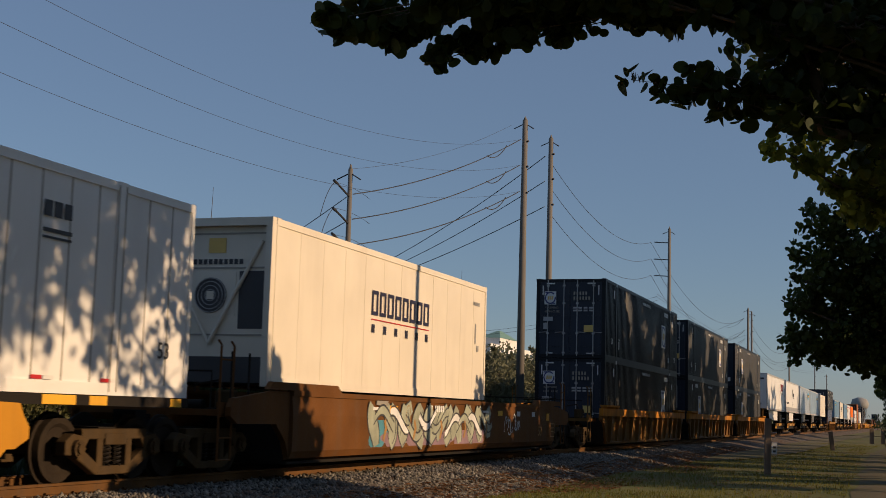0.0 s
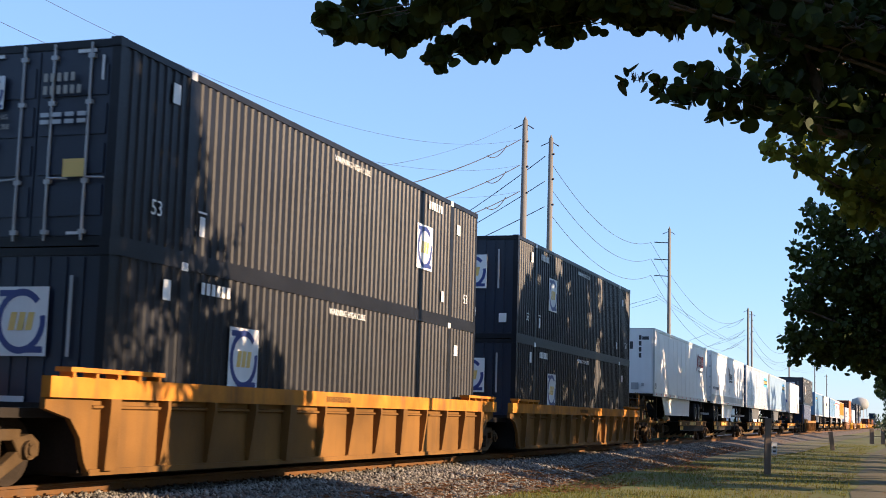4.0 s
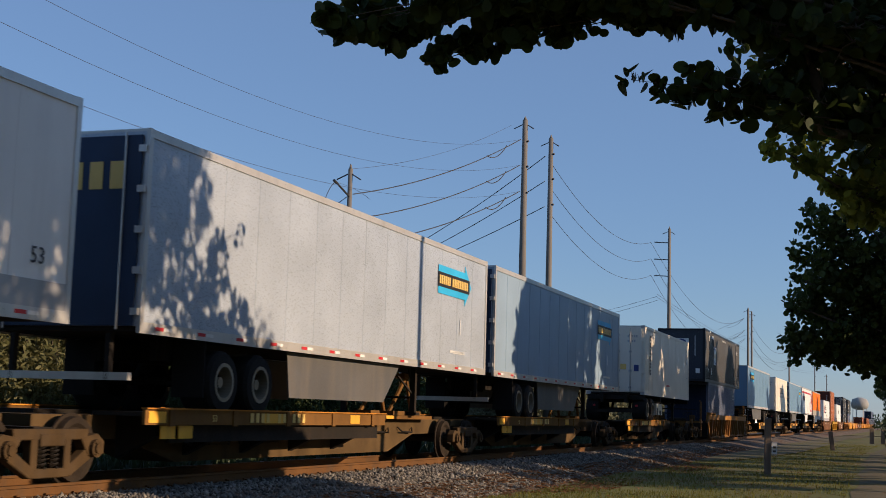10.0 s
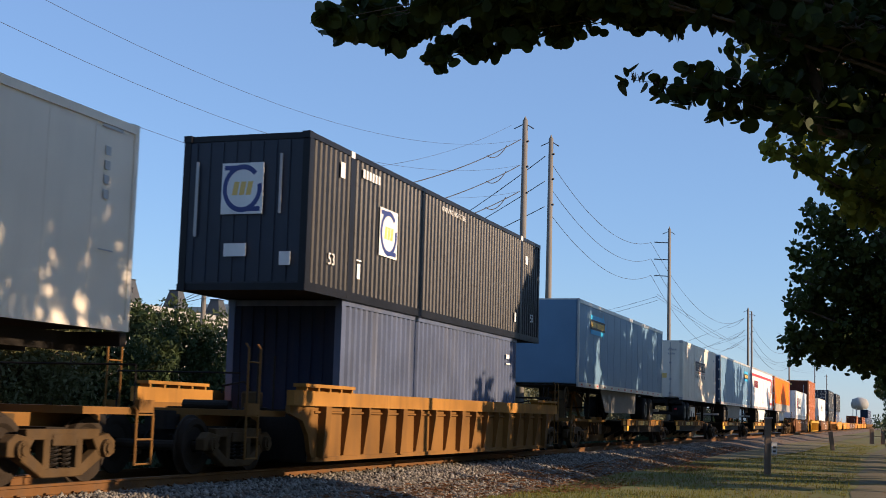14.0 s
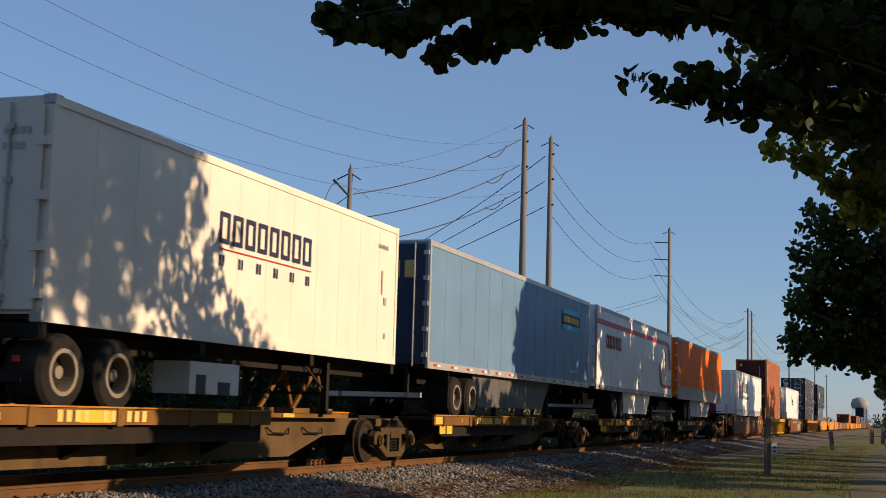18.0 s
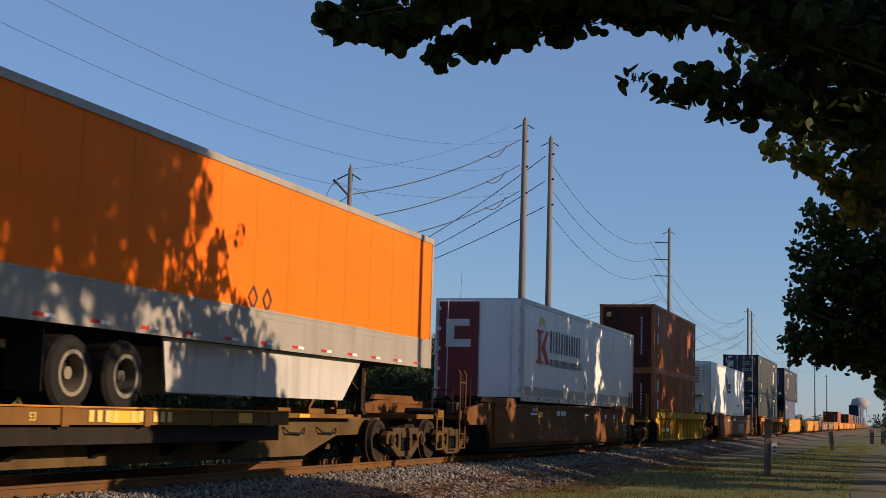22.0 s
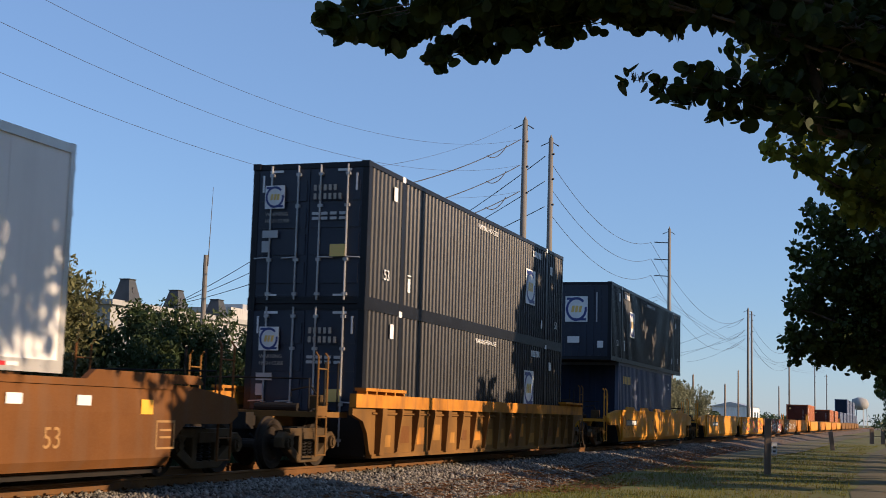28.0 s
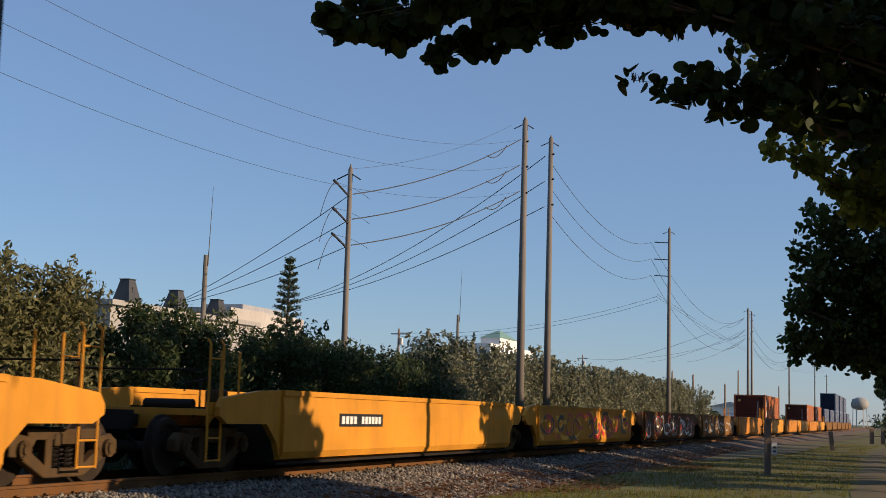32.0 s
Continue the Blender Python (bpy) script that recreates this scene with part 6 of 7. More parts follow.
broad_tree("sea grape tree with round leaves and drooping boughs", (13.3, 20.6, GROUND), 3.2,
           tips([(9.78, 18.0, 4.79, 0.12), (10.0, 18.5, 4.91, 0.2), (10.38, 19.0, 5.25, 0.25), (10.5, 19.0, 4.55, 0.2), (10.62, 19.5, 4.35, 0.2), (10.68, 18.5, 4.53, 0.35), (10.91, 18.0, 4.81, 0.35), (11.12, 18.5, 4.51, 0.4), (10.73, 19.0, 4.06, 0.25), (11.02, 19.5, 4.21, 0.35), (10.54, 18.2, 4.79, 0.35)], 0.3, 0.06),
           0.06, M["grape_lit"], 6, 16, 0.36, first=5, twigs=4)
broad_tree("tall sea grape tree with a dark crown of round leaves", (13.8, 19.6, GROUND), 3.4,
           tips([(9.2, 14.5, 6.7, 0.7), (9.5, 17.0, 6.5, 0.7), (10.0, 18.3, 6.1, 0.6), (10.01, 17.5, 5.3, 0.4), (10.53, 17.0, 5.5, 0.5), (11.01, 17.0, 5.54, 0.5), (13.3, 15.2, 5.2, 0.7), (12.0, 14.5, 5.8, 0.8), (11.2, 16.5, 6.9, 0.8)], 0.5, 0.09),
           0.07, M["grape"], 7, 16, 0.45, first=4, twigs=4)
bough = part("limb", tube_mesh("limb", [(13.6, 13.0, 3.0), (12.6, 12.4, 4.6), (11.2, 11.4, 5.0), (10.58, 11.0, 4.3), (10.68, 11.0, 3.85), (10.76, 11.0, 3.45), (10.95, 11.0, 3.4)], [0.12, 0.1, 0.09, 0.075, 0.07, 0.06, 0.05]), None, grape)
broad_tree("dense sea grape tree with glossy leaves beyond the path", (13.0, 40.0, GROUND), 2.6,
           tips([(9.08, 38.0, 6.59, 0.5), (8.92, 38.0, 5.95, 0.55), (8.80, 38.5, 5.05, 0.6), (8.41, 38.5, 4.32, 0.55), (8.61, 39.0, 3.6, 0.45), (8.61, 40.0, 3.25, 0.4), (9.41, 40.0, 3.2, 0.4), (9.93, 41.0, 3.1, 0.4), (9.99, 38.0, 6.26, 0.6), (10.89, 38.0, 6.24, 0.8),
                 (9.79, 39.0, 5.09, 0.8), (10.71, 39.0, 5.09, 0.9), (9.62, 39.0, 3.96, 0.6), (10.68, 40.0, 4.04, 0.7), (10.49, 41.0, 3.44, 0.5), (9.11, 40.0, 5.70, 0.6), (9.10, 40.0, 4.45, 0.6), (10.94, 44.0, 3.2, 0.5), (9.8, 38.0, 7.2, 0.8), (11.2, 40.0, 7.2, 1.0), (10.2, 37.0, 6.9, 0.9)], 0.5, 0.10),
           0.078, M["far_leaf"], 8, 62, 0.82)
for i, (x, y) in enumerate(((12.5, 66.0), (13.5, 88.0), (12.8, 112.0), (14.0, 145.0))):
    e = [((x + 2.6 * cos(a), y + 3.0 * sin(a), (4.9 if i < 2 else 4.0) + 2.6 * ((k * 7) % 5) / 4), 0.7, 0.1, 1.2) for k, a in enumerate([j * 0.7 for j in range(9)])]
    broad_tree("dark broad-leaved tree along the far path", (x, y, GROUND), 2.4, e, 0.16, M["far_leaf"], 20 + i, 34, 0.9)


def tall_tree(label, x, y, low, high, rx, ry, seed, clumps=34, n=60, leaf=0.17, droopy=False, lean=0.0, airy=1.0):
    """Tall tree with a clear trunk and a crown of uneven clumps between two heights."""
    t = thing("tree", label, "tree", "trees by the track")
    rg = random.Random(seed)
    bm = B()
    tube(bm, limb_points((x, y - lean, GROUND - 0.3), (x, y, high * 0.8), 0, 6, 0.25, seed), [0.2, 0.18, 0.16, 0.14, 0.1, 0.07, 0.03], 8)
    part("trunk", bm, M["bark"], t)
    spots = []
    for i in range(clumps):
        f = (i + 0.5) / clumps
        a = i * 2.4 + rg.random()
        wide = sin(pi * (0.12 + 0.8 * f)) ** 0.6
        q = Vector((x + rx * wide * rg.uniform(0.35, 1) * cos(a), y + ry * wide * rg.uniform(0.35, 1) * sin(a), low + (high - low) * f))
        if i % (5 if clumps < 36 else 2) == 0:
            bm = B()
            tube(bm, limb_points((x, y, max(1.5, q.z - (0.3 if droopy else 1.6))), q, 0.1, 4, 0.15, seed + i), [0.06, 0.05, 0.04, 0.03, 0.015], 5)
            part("limb", bm, M["bark"], t)
        k = rg.uniform(0.7, 1.15)
        if droopy:
            # loose hanging sprays, thinner towards the bottom of the crown
            thin = 0.22 if f < 0.09 else 0.42 if f < 0.22 else 1.0
            for _ in range(3):
                c = q + Vector((rg.uniform(-0.6, 0.6), rg.uniform(-0.55, 0.55), rg.uniform(-0.5, 0.4)))
                spots.append((c, (0.3 * k, 0.3 * k, 0.55 * k), int(n * thin / 3)))
        else:
            spots.append((q, (0.85 * k, 0.85 * k, 0.65 * k), int(n * (airy if q.z < 6.4 else 1.0))))
    part("crown", leaves_mesh("crown", spots, leaf, M["far_leaf"], seed, not droopy, 1.2 if droopy else 0.3), None, t)
    return t


for i, y in enumerate((3.0, 7.2, 11.0, 13.4, 15.2)):
    tall_tree("tall shade tree with drooping sprays beside the path", 15.6 + 0.6 * (i % 2), y, (6.7, 6.7, 6.65, 6.5, 6.35)[i], 12.5 - 0.5 * (i == 4), 2.2, 2.75, 300 + i, 100, 140, 0.15, True, (0, 0, 3, 5.2, 7)[i])
# Out-of-view tree added only to block sun from the sea grape boughs
tall_tree("unseen tree added to keep the sun off the boughs", 15.8, 9.6, 5.4, 8.2, 1.3, 1.6, 318, 70, 90, 0.15)
tall_tree("low bushy tree beside the path", 15.2, 19.2, 0.6, 5.5, 1.3, 2.6, 321, 130, 100)
tall_tree("thin upright sapling beside the path", 15.2, 18.2, 4.6, 6.5, 0.3, 0.45, 322, 14, 14, 0.10, True)
tall_tree("thin upright sapling beside the path", 15.2, 20.1, 4.6, 6.5, 0.3, 0.5, 323, 14, 14, 0.10, True)
tall_tree("low bushy tree beside the path", 15.2, 33.6, 1.6, 5.5, 1.4, 3.0, 325, 40, 44)
# Unseen back row added to cut sky fill on the train
for i in range(9):
    y = -38.0 + i * 7.0 if i < 5 else 40.0 + (i - 5) * 10.0
    tall_tree("unseen tall tree added behind the path to block sky light", 22.5 + 2.5 * (i % 2), y, 1.5, 15.0, 3.4, 4.2, 400 + i, 34, 30, 0.36)
for i in range(7):
    y = 37.8 + i * 5.4
    tall_tree("tall shade tree beside the path", 15.8 + 0.9 * ((i * 3) % 4) / 3, y, 2.7, 8.8 if i == 0 else 11.8 - 0.3 * max(0, i - 3), 2.4, 3.3, 330 + i, 84, 96, 0.155, airy=0.4)
for i, y in enumerate((76.0, 84.0)):
    tall_tree("tall shade tree beside the path", 16.8, y, 2.7, 9.6, 2.2, 3.2, 345 + i, 60, 60, 0.2, airy=0.6)
for i, y in enumerate((96.0, 124.0, 150.0, 176.0)):
    tall_tree("tall shade tree beside the path", 17.0, y, 2.7, 8.5, 2.4, 3.1, 350 + i, 40, 40, 0.26)


# Trees added behind the camera to darken the ends that face it
for i in range(11):
    tall_tree("unseen tall tree added behind the camera to block sky light", -30.0 + 4.6 * i, -15.0 - 3.0 * (i % 3), 0.8, 14.0, 3.0, 3.0, 440 + i, 30, 36, 0.42)


def shrub(label, x, y, r, h, material, seed, leaf=0.09, n=900, name="shrub", group="shrubs behind the track"):
    t = thing(name, label, "shrub", group)
    rng = random.Random(seed)
    bm = B()
    spots = []
    for i in range(9):
        a = rng.random() * 6.28
        rr = r * rng.uniform(0.2, 0.85)
        tip = (x + rr * cos(a), y + rr * sin(a), GROUND + h * rng.uniform(0.45, 0.92))
        tube(bm, limb_points((x + 0.2 * cos(a), y + 0.2 * sin(a), GROUND - 0.1), tip, 0.1, 4, 0.15, seed + i), [0.06, 0.05, 0.04, 0.03, 0.015], 5)
        k = rng.uniform(0.75, 1.2)
        spots.append((tip, (r * 0.42 * k, r * 0.42 * k, h * 0.22 * k), n // 9))
        spots.append(((tip[0], tip[1], GROUND + (tip[2] - GROUND) * 0.5), (r * 0.5, r * 0.5, h * 0.25), n // 12))
        for _ in range(3):
            q = (tip[0] + rng.uniform(-0.4, 0.4) * r, tip[1] + rng.uniform(-0.4, 0.4) * r, tip[2] + h * rng.uniform(0.05, 0.2))
            tube(bm, [(tip[0], tip[1], tip[2] - 0.2), q], [0.015, 0.005], 4)
            spots.append((q, (0.16, 0.16, 0.26), 14))
    part("trunk", bm, M["bark"], t, "forked stems")
    part("foliage", leaves_mesh("foliage", spots, leaf, material, seed, False), None, t)
    return t


rng = random.Random(77)
y = 19.0
while y < 172:
    # Leaf tones also carry the light: olive and silver sunlit, dark green shaded
    hh, mt, lb = 5.5, "silver_leaf", "silver-green buttonwood shrub behind the track"
    if y < 37.5:
        hh, mt, lb = 6.0, "olive_leaf", "olive-green shrub with upright sprigs behind the track"
    elif y < 58.5:
        hh, mt, lb = 4.7, "green_leaf", "grey-green shrub behind the track, coloured darker for shade"
    elif y < 70:
        hh, mt, lb = 4.6, "green_leaf", "low green shrub behind the track"
    r = rng.uniform(1.9, 2.7)
    shrub(lb, -14.4 + rng.uniform(-0.9, 0.9), y, r, hh * rng.uniform(0.92, 1.08), M[mt], int(y * 10), 0.12 if y < 75 else 0.18, 3600 if y < 75 else 1500)
    y += r * 1.0


# ---------------------------------------------------------------- poles and wires
def utility_pole(name, label, x, y, top, r0, r1, mt, arms=()):
    t = thing(name, label, "utility pole", "poles beside the railway")
    bm = B()
    tube(bm, [(x, y, GROUND - 0.3), (x, y, top * 0.5), (x, y, top)], [r0, (r0 + r1) / 2, r1], 14)
    tube(bm, [(x, y, top), (x, y, top + 0.25)], [r1 * 0.8, 0.02], 10)
    part("shaft", bm, M[mt], t, smooth=True)
    if mt == "concrete_pole":
        bm = B()
        tube(bm, [(x - 0.7, y, top - 0.5), (x, y, top - 0.2), (x + 0.55, y, top - 0.55)], 0.035, 5)
        part("top_bracket", bm, M["cable"], t)
    for z, dx, dy, tip in arms:
        bm = B()
        tube(bm, [(x, y, z), (x + dx, y + dy, z + tip)], 0.05, 6)
        part("arm", bm, M["cable"], t)
        bm = B()
        a, b = Vector((x + dx, y + dy, z + tip)), Vector((x + dx * 1.25, y + dy * 1.25, z + tip * 1.2))
        for i in range(5):
            q = a.lerp(b, i / 5)
            tube(bm, [q, a.lerp(b, (i + 0.6) / 5)], 0.07, 8)
        part("insulator", bm, M["char"], t)
    return t


LEVELS = {0.836: [17.71, 16.13, 14.51], 0.845: [18.18, 16.5, 14.79], 0.877: [18.60, 16.89, 15.24]}
LAT = 21.6             # the pole line's distance from the eye's line
PX = EYE.x - LAT
line = []
for yy, k, r in ((3.54, 0.836, 0.27), (3.835, 0.845, 0.25), (6.035, 0.877, 0.23), (9.38, 0.786, 0.24), (9.62, 0.78, 0.2), (13.0, 0.75, 0.22), (17.0, 0.72, 0.2), (19.8, 0.70, 0.2)):
    top = EYE.z + LAT * k
    lv = LEVELS.get(k, [top - 1.3, top - 3.0, top - 4.6])
    sx = -1 if k == 0.877 else 0.7
    utility_pole("transmission_pole", "tall tan concrete transmission pole", PX, yy * LAT, top, r, r * 0.6, "concrete_pole", [(z, sx * (1.2 if k == 0.877 else 0.3), -0.05, 0.07) for z in lv])
    line.append((PX, yy * LAT, lv))
LA, SLIM_Y = 25.0, 57.6
atop = EYE.z + LA * 0.4645
utility_pole("transmission_pole", "slimmer concrete pole with angled arms", EYE.x - LA, SLIM_Y, atop, 0.17, 0.11, "concrete_pole", [(z, 0.0, -1.55, 0.4) for z in (11.3, 9.98, 8.78)])


def wire(a, b, sag, r=0.016, steps=16):
    bm = B()
    a, b = Vector(a), Vector(b)
    pts = []
    for i in range(steps + 1):
        t = i / steps
        q = a.lerp(b, t)
        q.z -= sag * 4 * t * (1 - t)
        pts.append(q)
    tube(bm, pts, r, 5)
    return tagged(new("overhead_wire", finish(bm, "overhead_wire", M["cable"])), "thin black overhead wire between poles", "wire", "overhead wires")


SLIM_X = EYE.x - LA
A3 = (11.5, 10.27, 9.0)           # on the slim pole
TIP3 = ((-12.14, 18.68), (-12.13, 17.02), (-12.12, 15.36))
END4 = (16.7, 14.85, 13.55)
for i in range(3):
    y1, y2, y3 = 75.5, 83.1, line[2][1]
    z1, z2 = line[0][2][i], line[1][2][i]
    tip = (TIP3[i][0], y3, TIP3[i][1])
    wire((PX + 0.1, y2, z2 - 0.68), tip, 1.8, 0.018)
    wire(tip, (PX - 0.4, line[3][1], END4[i]), (3.65, 4.05, 4.15)[i], 0.018)
    wire((PX, line[3][1], END4[i]), (PX, line[5][1], line[5][2][i]), 2.5, 0.022)
    wire((PX, y1, z1), (SLIM_X, SLIM_Y + 0.4, A3[i]), 0.5, 0.028)
    wire((PX - 0.45, y2, z2), (-48, 118.2, (11.1, 11.2, 11.2)[i]), (1.5, 1.35, 1.1)[i], 0.028)
    # incoming line from the pole out of view
    wire((PX, -24.0, (20.57, 19.0, 16.85)[i]), (PX, y1, z1), (7.28, 6.87, 6.28)[i], 0.007, 40)
    # taps that leave the slim pole to the side
    wire((SLIM_X, SLIM_Y, A3[i] - 0.1), (-30, 70.3, (7.5, 7.4, 7.3)[i]), 0.25, 0.02)
    # slack jumper loops at the poles
    p0, p1 = Vector((PX, y1, z1)), Vector((SLIM_X, SLIM_Y, A3[i]))
    wire(p0.lerp(p1, 0.10) - Vector((0, 0, 0.1)), p0.lerp(p1, 0.235) - Vector((0, 0, 0.33)), 0.36, 0.026)
    arm = Vector((SLIM_X, SLIM_Y - 1.6, A3[i] + 0.22))
    wire(arm, (SLIM_X, SLIM_Y - 3.3, A3[i] - 1.6), -0.4, 0.016)
    wire(arm, (SLIM_X, SLIM_Y + 2.6, A3[i] + 0.1), -0.12, 0.010)
    wire((PX - 0.4, line[3][1], END4[i]), (-36, (223, 260, 312)[i], (10.6, 12.2, 14.7)[i]), 0.8, 0.02)
    wire((PX - 0.4, line[3][1] - 3, END4[i] - 0.5), (PX - 3.0, line[3][1] - 1, END4[i] - 1.6), 0.3, 0.02)
wire((PX, 73.6, 18.2), (SLIM_X, SLIM_Y, atop), 0.5, 0.008)


# ---------------------------------------------------------------- loose ground cover
def scatter(name, label, category, material, count, place, shape, size, seed, flat=1.0, upright=False):
    """Many small pieces joined in one mesh: stones, blades, fallen leaves."""
    rg = np.random.default_rng(seed)
    pos = place(rg, count)
    count = len(pos)
    verts, faces = shape
    verts, k = np.array(verts, float), len(verts)
    a = rg.random(count) * 2 * pi
    s = size[0] + (size[1] - size[0]) * rg.random(count) ** 2
    ca, sa = np.cos(a), np.sin(a)
    jit = 1 + (0.35 * rg.normal(size=(count, k, 3)) if not upright else 0.15 * rg.normal(size=(count, k, 3)))
    v = verts[None] * jit
    x = v[:, :, 0] * ca[:, None] - v[:, :, 1] * sa[:, None]
    y = v[:, :, 0] * sa[:, None] + v[:, :, 1] * ca[:, None]
    z = v[:, :, 2] * flat
    if upright:
        x = x + v[:, :, 2] * rg.normal(0, 0.35, (count, 1))
        y = y + v[:, :, 2] * rg.normal(0, 0.35, (count, 1))
    out = np.stack([x, y, z], 2) * s[:, None, None] + pos[:, None, :]
    me = bpy.data.meshes.new(name)
    n = len(faces[0])
    f = (np.array(faces)[None] + (np.arange(count) * k)[:, None, None]).reshape(-1, n)
    me.vertices.add(count * k)
    me.vertices.foreach_set("co", out.astype(np.float32).ravel())
    me.loops.add(f.size)
    me.loops.foreach_set("vertex_index", f.ravel())
    me.polygons.add(len(f))
    me.polygons.foreach_set("loop_start", np.arange(0, f.size, n))
    me.update(calc_edges=True)
    me.materials.append(material)
    return tagged(new(name, me), label, category, kind="stuff")


BED = [(0.9, -0.17), (1.9, -0.2), (2.7, -0.33), (3.3, -0.44), (3.9, -0.56), (9.0, -0.56)]
OCTA = ([(1, 0, 0), (-1, 0, 0), (0, 1, 0), (0, -1, 0), (0, 0, 1), (0, 0, -1)], [(0, 2, 4), (2, 1, 4), (1, 3, 4), (3, 0, 4), (2, 0, 5), (1, 2, 5), (3, 1, 5), (0, 3, 5)])


def on_bed(x0, x1, y0, y1, power=1.6, lift=0.01):
    def f(rg, n):
        x = x0 + (x1 - x0) * rg.random(n)
        y = y0 + (y1 - y0) * rg.random(n) ** power
        z = np.interp(x, [a for a, _ in BED], [b for _, b in BED]) + lift
        return np.stack([x, y, z], 1)
    return f


def on_far_side(rg, n):
    x = -4.6 - 2.6 * rg.random(n)
    y = 13 + 95 * rg.random(n) ** 1.3
    return np.stack([x, y, np.full(n, -0.5)], 1)


def on_turf(x0, x1, y0, y1, power=1.5, patchy=0.0):
    def f(rg, n):
        x = x0 + (x1 - x0) * rg.random(n)
        y = y0 + (y1 - y0) * rg.random(n) ** power
        z = np.array([ground_z(a, b) for a, b in zip(x, y)])
        if patchy:
            keep = np.array([noise.noise(Vector((a * 0.7, b * 0.35, 5))) > -0.25 and abs(a - 10.35 - 0.35 * sin(b * 0.06)) > 0.6 + 0.3 * noise.noise(Vector((a, b, 9))) for a, b in zip(x, y)])
            x, y, z = x[keep], y[keep], z[keep]
        return np.stack([x, y, z], 1)
    return f


scatter("ballast_stones", "loose angular grey ballast stones", "stone", M["stone"], 26000, on_bed(0.84, 3.7, 12, 75, 1.5), OCTA, (0.018, 0.055), 1, 0.8)
scatter("ballast_stones", "loose angular grey ballast stones", "stone", M["stone"], 5000, on_bed(3.3, 4.8, 14, 75, 1.3), OCTA, (0.015, 0.04), 2, 0.7)
LEAF = ([(-1, 0, 0.1), (-0.2, 0.55, 0.25), (0.9, 0.1, 0.0), (-0.2, -0.55, 0.1)], [(0, 1, 2, 3)])
scatter("fallen_leaves", "brown fallen leaves along the ballast edge", "leaf litter", M["dry"], 15000, on_bed(2.6, 5.2, 17, 75, 1.2, 0.03), LEAF, (0.04, 0.09), 3)
scatter("fallen_leaves", "brown fallen leaves in the grass", "leaf litter", M["dry"], 1500, on_turf(4.5, 11, 22, 80), LEAF, (0.04, 0.08), 4)
BLADE = ([(-0.10, 0, 0), (0.10, 0, 0), (0.05, 0.05, 0.55), (0.0, 0.15, 1.0)], [(0, 1, 2, 3)])
scatter("grass", "short patchy dry grass", "grass", M["grass"], 60000, on_turf(3.9, 11.6, 22, 110, 1.5, 1.0), BLADE, (0.03, 0.10), 6, 1.0, True)

# Dark weeds added so the gap under the train looks shaded
scatter("weeds", "low dark weeds added to darken the gap under the train", "weeds", M["dark_leaf"], 26000, on_far_side, BLADE, (0.25, 0.75), 7, 1.0, True)

# sleepers, one by one where they are near
tie_me = None
far_ties = B()
for i in range(420):
    y = 8 + i * 0.61
    if i < 170:
        if tie_me is None:
            bm = B()
            along_y(bm, [(-1.3, -0.34), (1.3, -0.34), (1.3, -0.19), (1.26, -0.165), (-1.26, -0.165), (-1.3, -0.19)], -0.12, 0.12)
            tie_me = finish(bm, "sleeper", M["tie"])
        o = part("sleeper", tie_me, None, track)
        o.location = (0, y, 0.002 * ((i * 7) % 5))
    else:
        box(far_ties, -1.3, 1.3, y - 0.12, y + 0.12, -0.3, -0.165)
tagged(part("far_sleepers", far_ties, M["tie"], track), kind="stuff")
clip_me = None
for i in range(60):
    for x in (0.755,):
        if clip_me is None:
            bm = B()
            box(bm, 0.05, 0.13, -0.05, 0.05, -0.17, -0.135)
            box(bm, 0.03, 0.06, -0.03, 0.03, -0.16, -0.12)
            clip_me = finish(bm, "rail_clip", M["rail"])
        o = part("rail_clip", clip_me, None, track)
        o.location = (x, 8 + i * 0.61, 0.002)

# pale gravel strip beside the bed and the road that crosses far off
bm = B()
pts = [(52, 3.9, 4.4), (60, 3.6, 5.6), (75, 3.4, 6.2), (95, 3.2, 6.3), (120, 3.0, 6.0), (150, 3.0, 6.0), (190, 3.0, 8.0)]
vs = [[bm.verts.new((a, y, GROUND + 0.06)), bm.verts.new((b, y, GROUND + 0.035))] for y, a, b in pts]
for a, b in zip(vs, vs[1:]):
    bm.faces.new((a[0], a[1], b[1], b[0]))
tagged(new("gravel_strip", finish(bm, "gravel_strip", M["path"])), "pale gravel strip beside the ballast", "gravel", kind="structure")
bm = B()
box(bm, 3.2, 60, 196, 206, GROUND - 0.1, GROUND + 0.07)
tagged(new("road", finish(bm, "road", M["path"])), "pale road that meets the crossing", "road", kind="structure")

# ---------------------------------------------------------------- posts by the path
def post(label, x, y, top, r, lean=0.0, sign=False, name="wooden_post"):
    t = thing(name, label, "post", "posts in the grass")
    bm = B()
    box(bm, -r, r, -r, r, -0.3, top - GROUND)
    bmesh.ops.bevel(bm, geom=bm.edges[:], offset=r * 0.15, segments=1, affect="EDGES")
    part("shaft", bm, M["wood_pole"], t)
    if sign:
        bm = B()
        box(bm, r + 0.01, r + 0.17, -r - 0.03, -r - 0.01, 0.62, 0.98)
        part("plate", bm, M["sign_white"], t, "small white plate")
        bm = B()
        for z in (0.68, 0.8):
            box(bm, r + 0.05, r + 0.13, -r - 0.036, -r - 0.031, z, z + 0.06)
        part("plate_mark", bm, M["char"], t)
    t.matrix_basis = pose(x, y, GROUND, 0, lean, 12)
    return t


post("weathered square wooden post with a small white plate", 7.45, 41.6, 1.18, 0.095, 1.0, True)
post("short leaning weathered wooden post", 7.4, 84.0, 0.62, 0.12, -7.0)
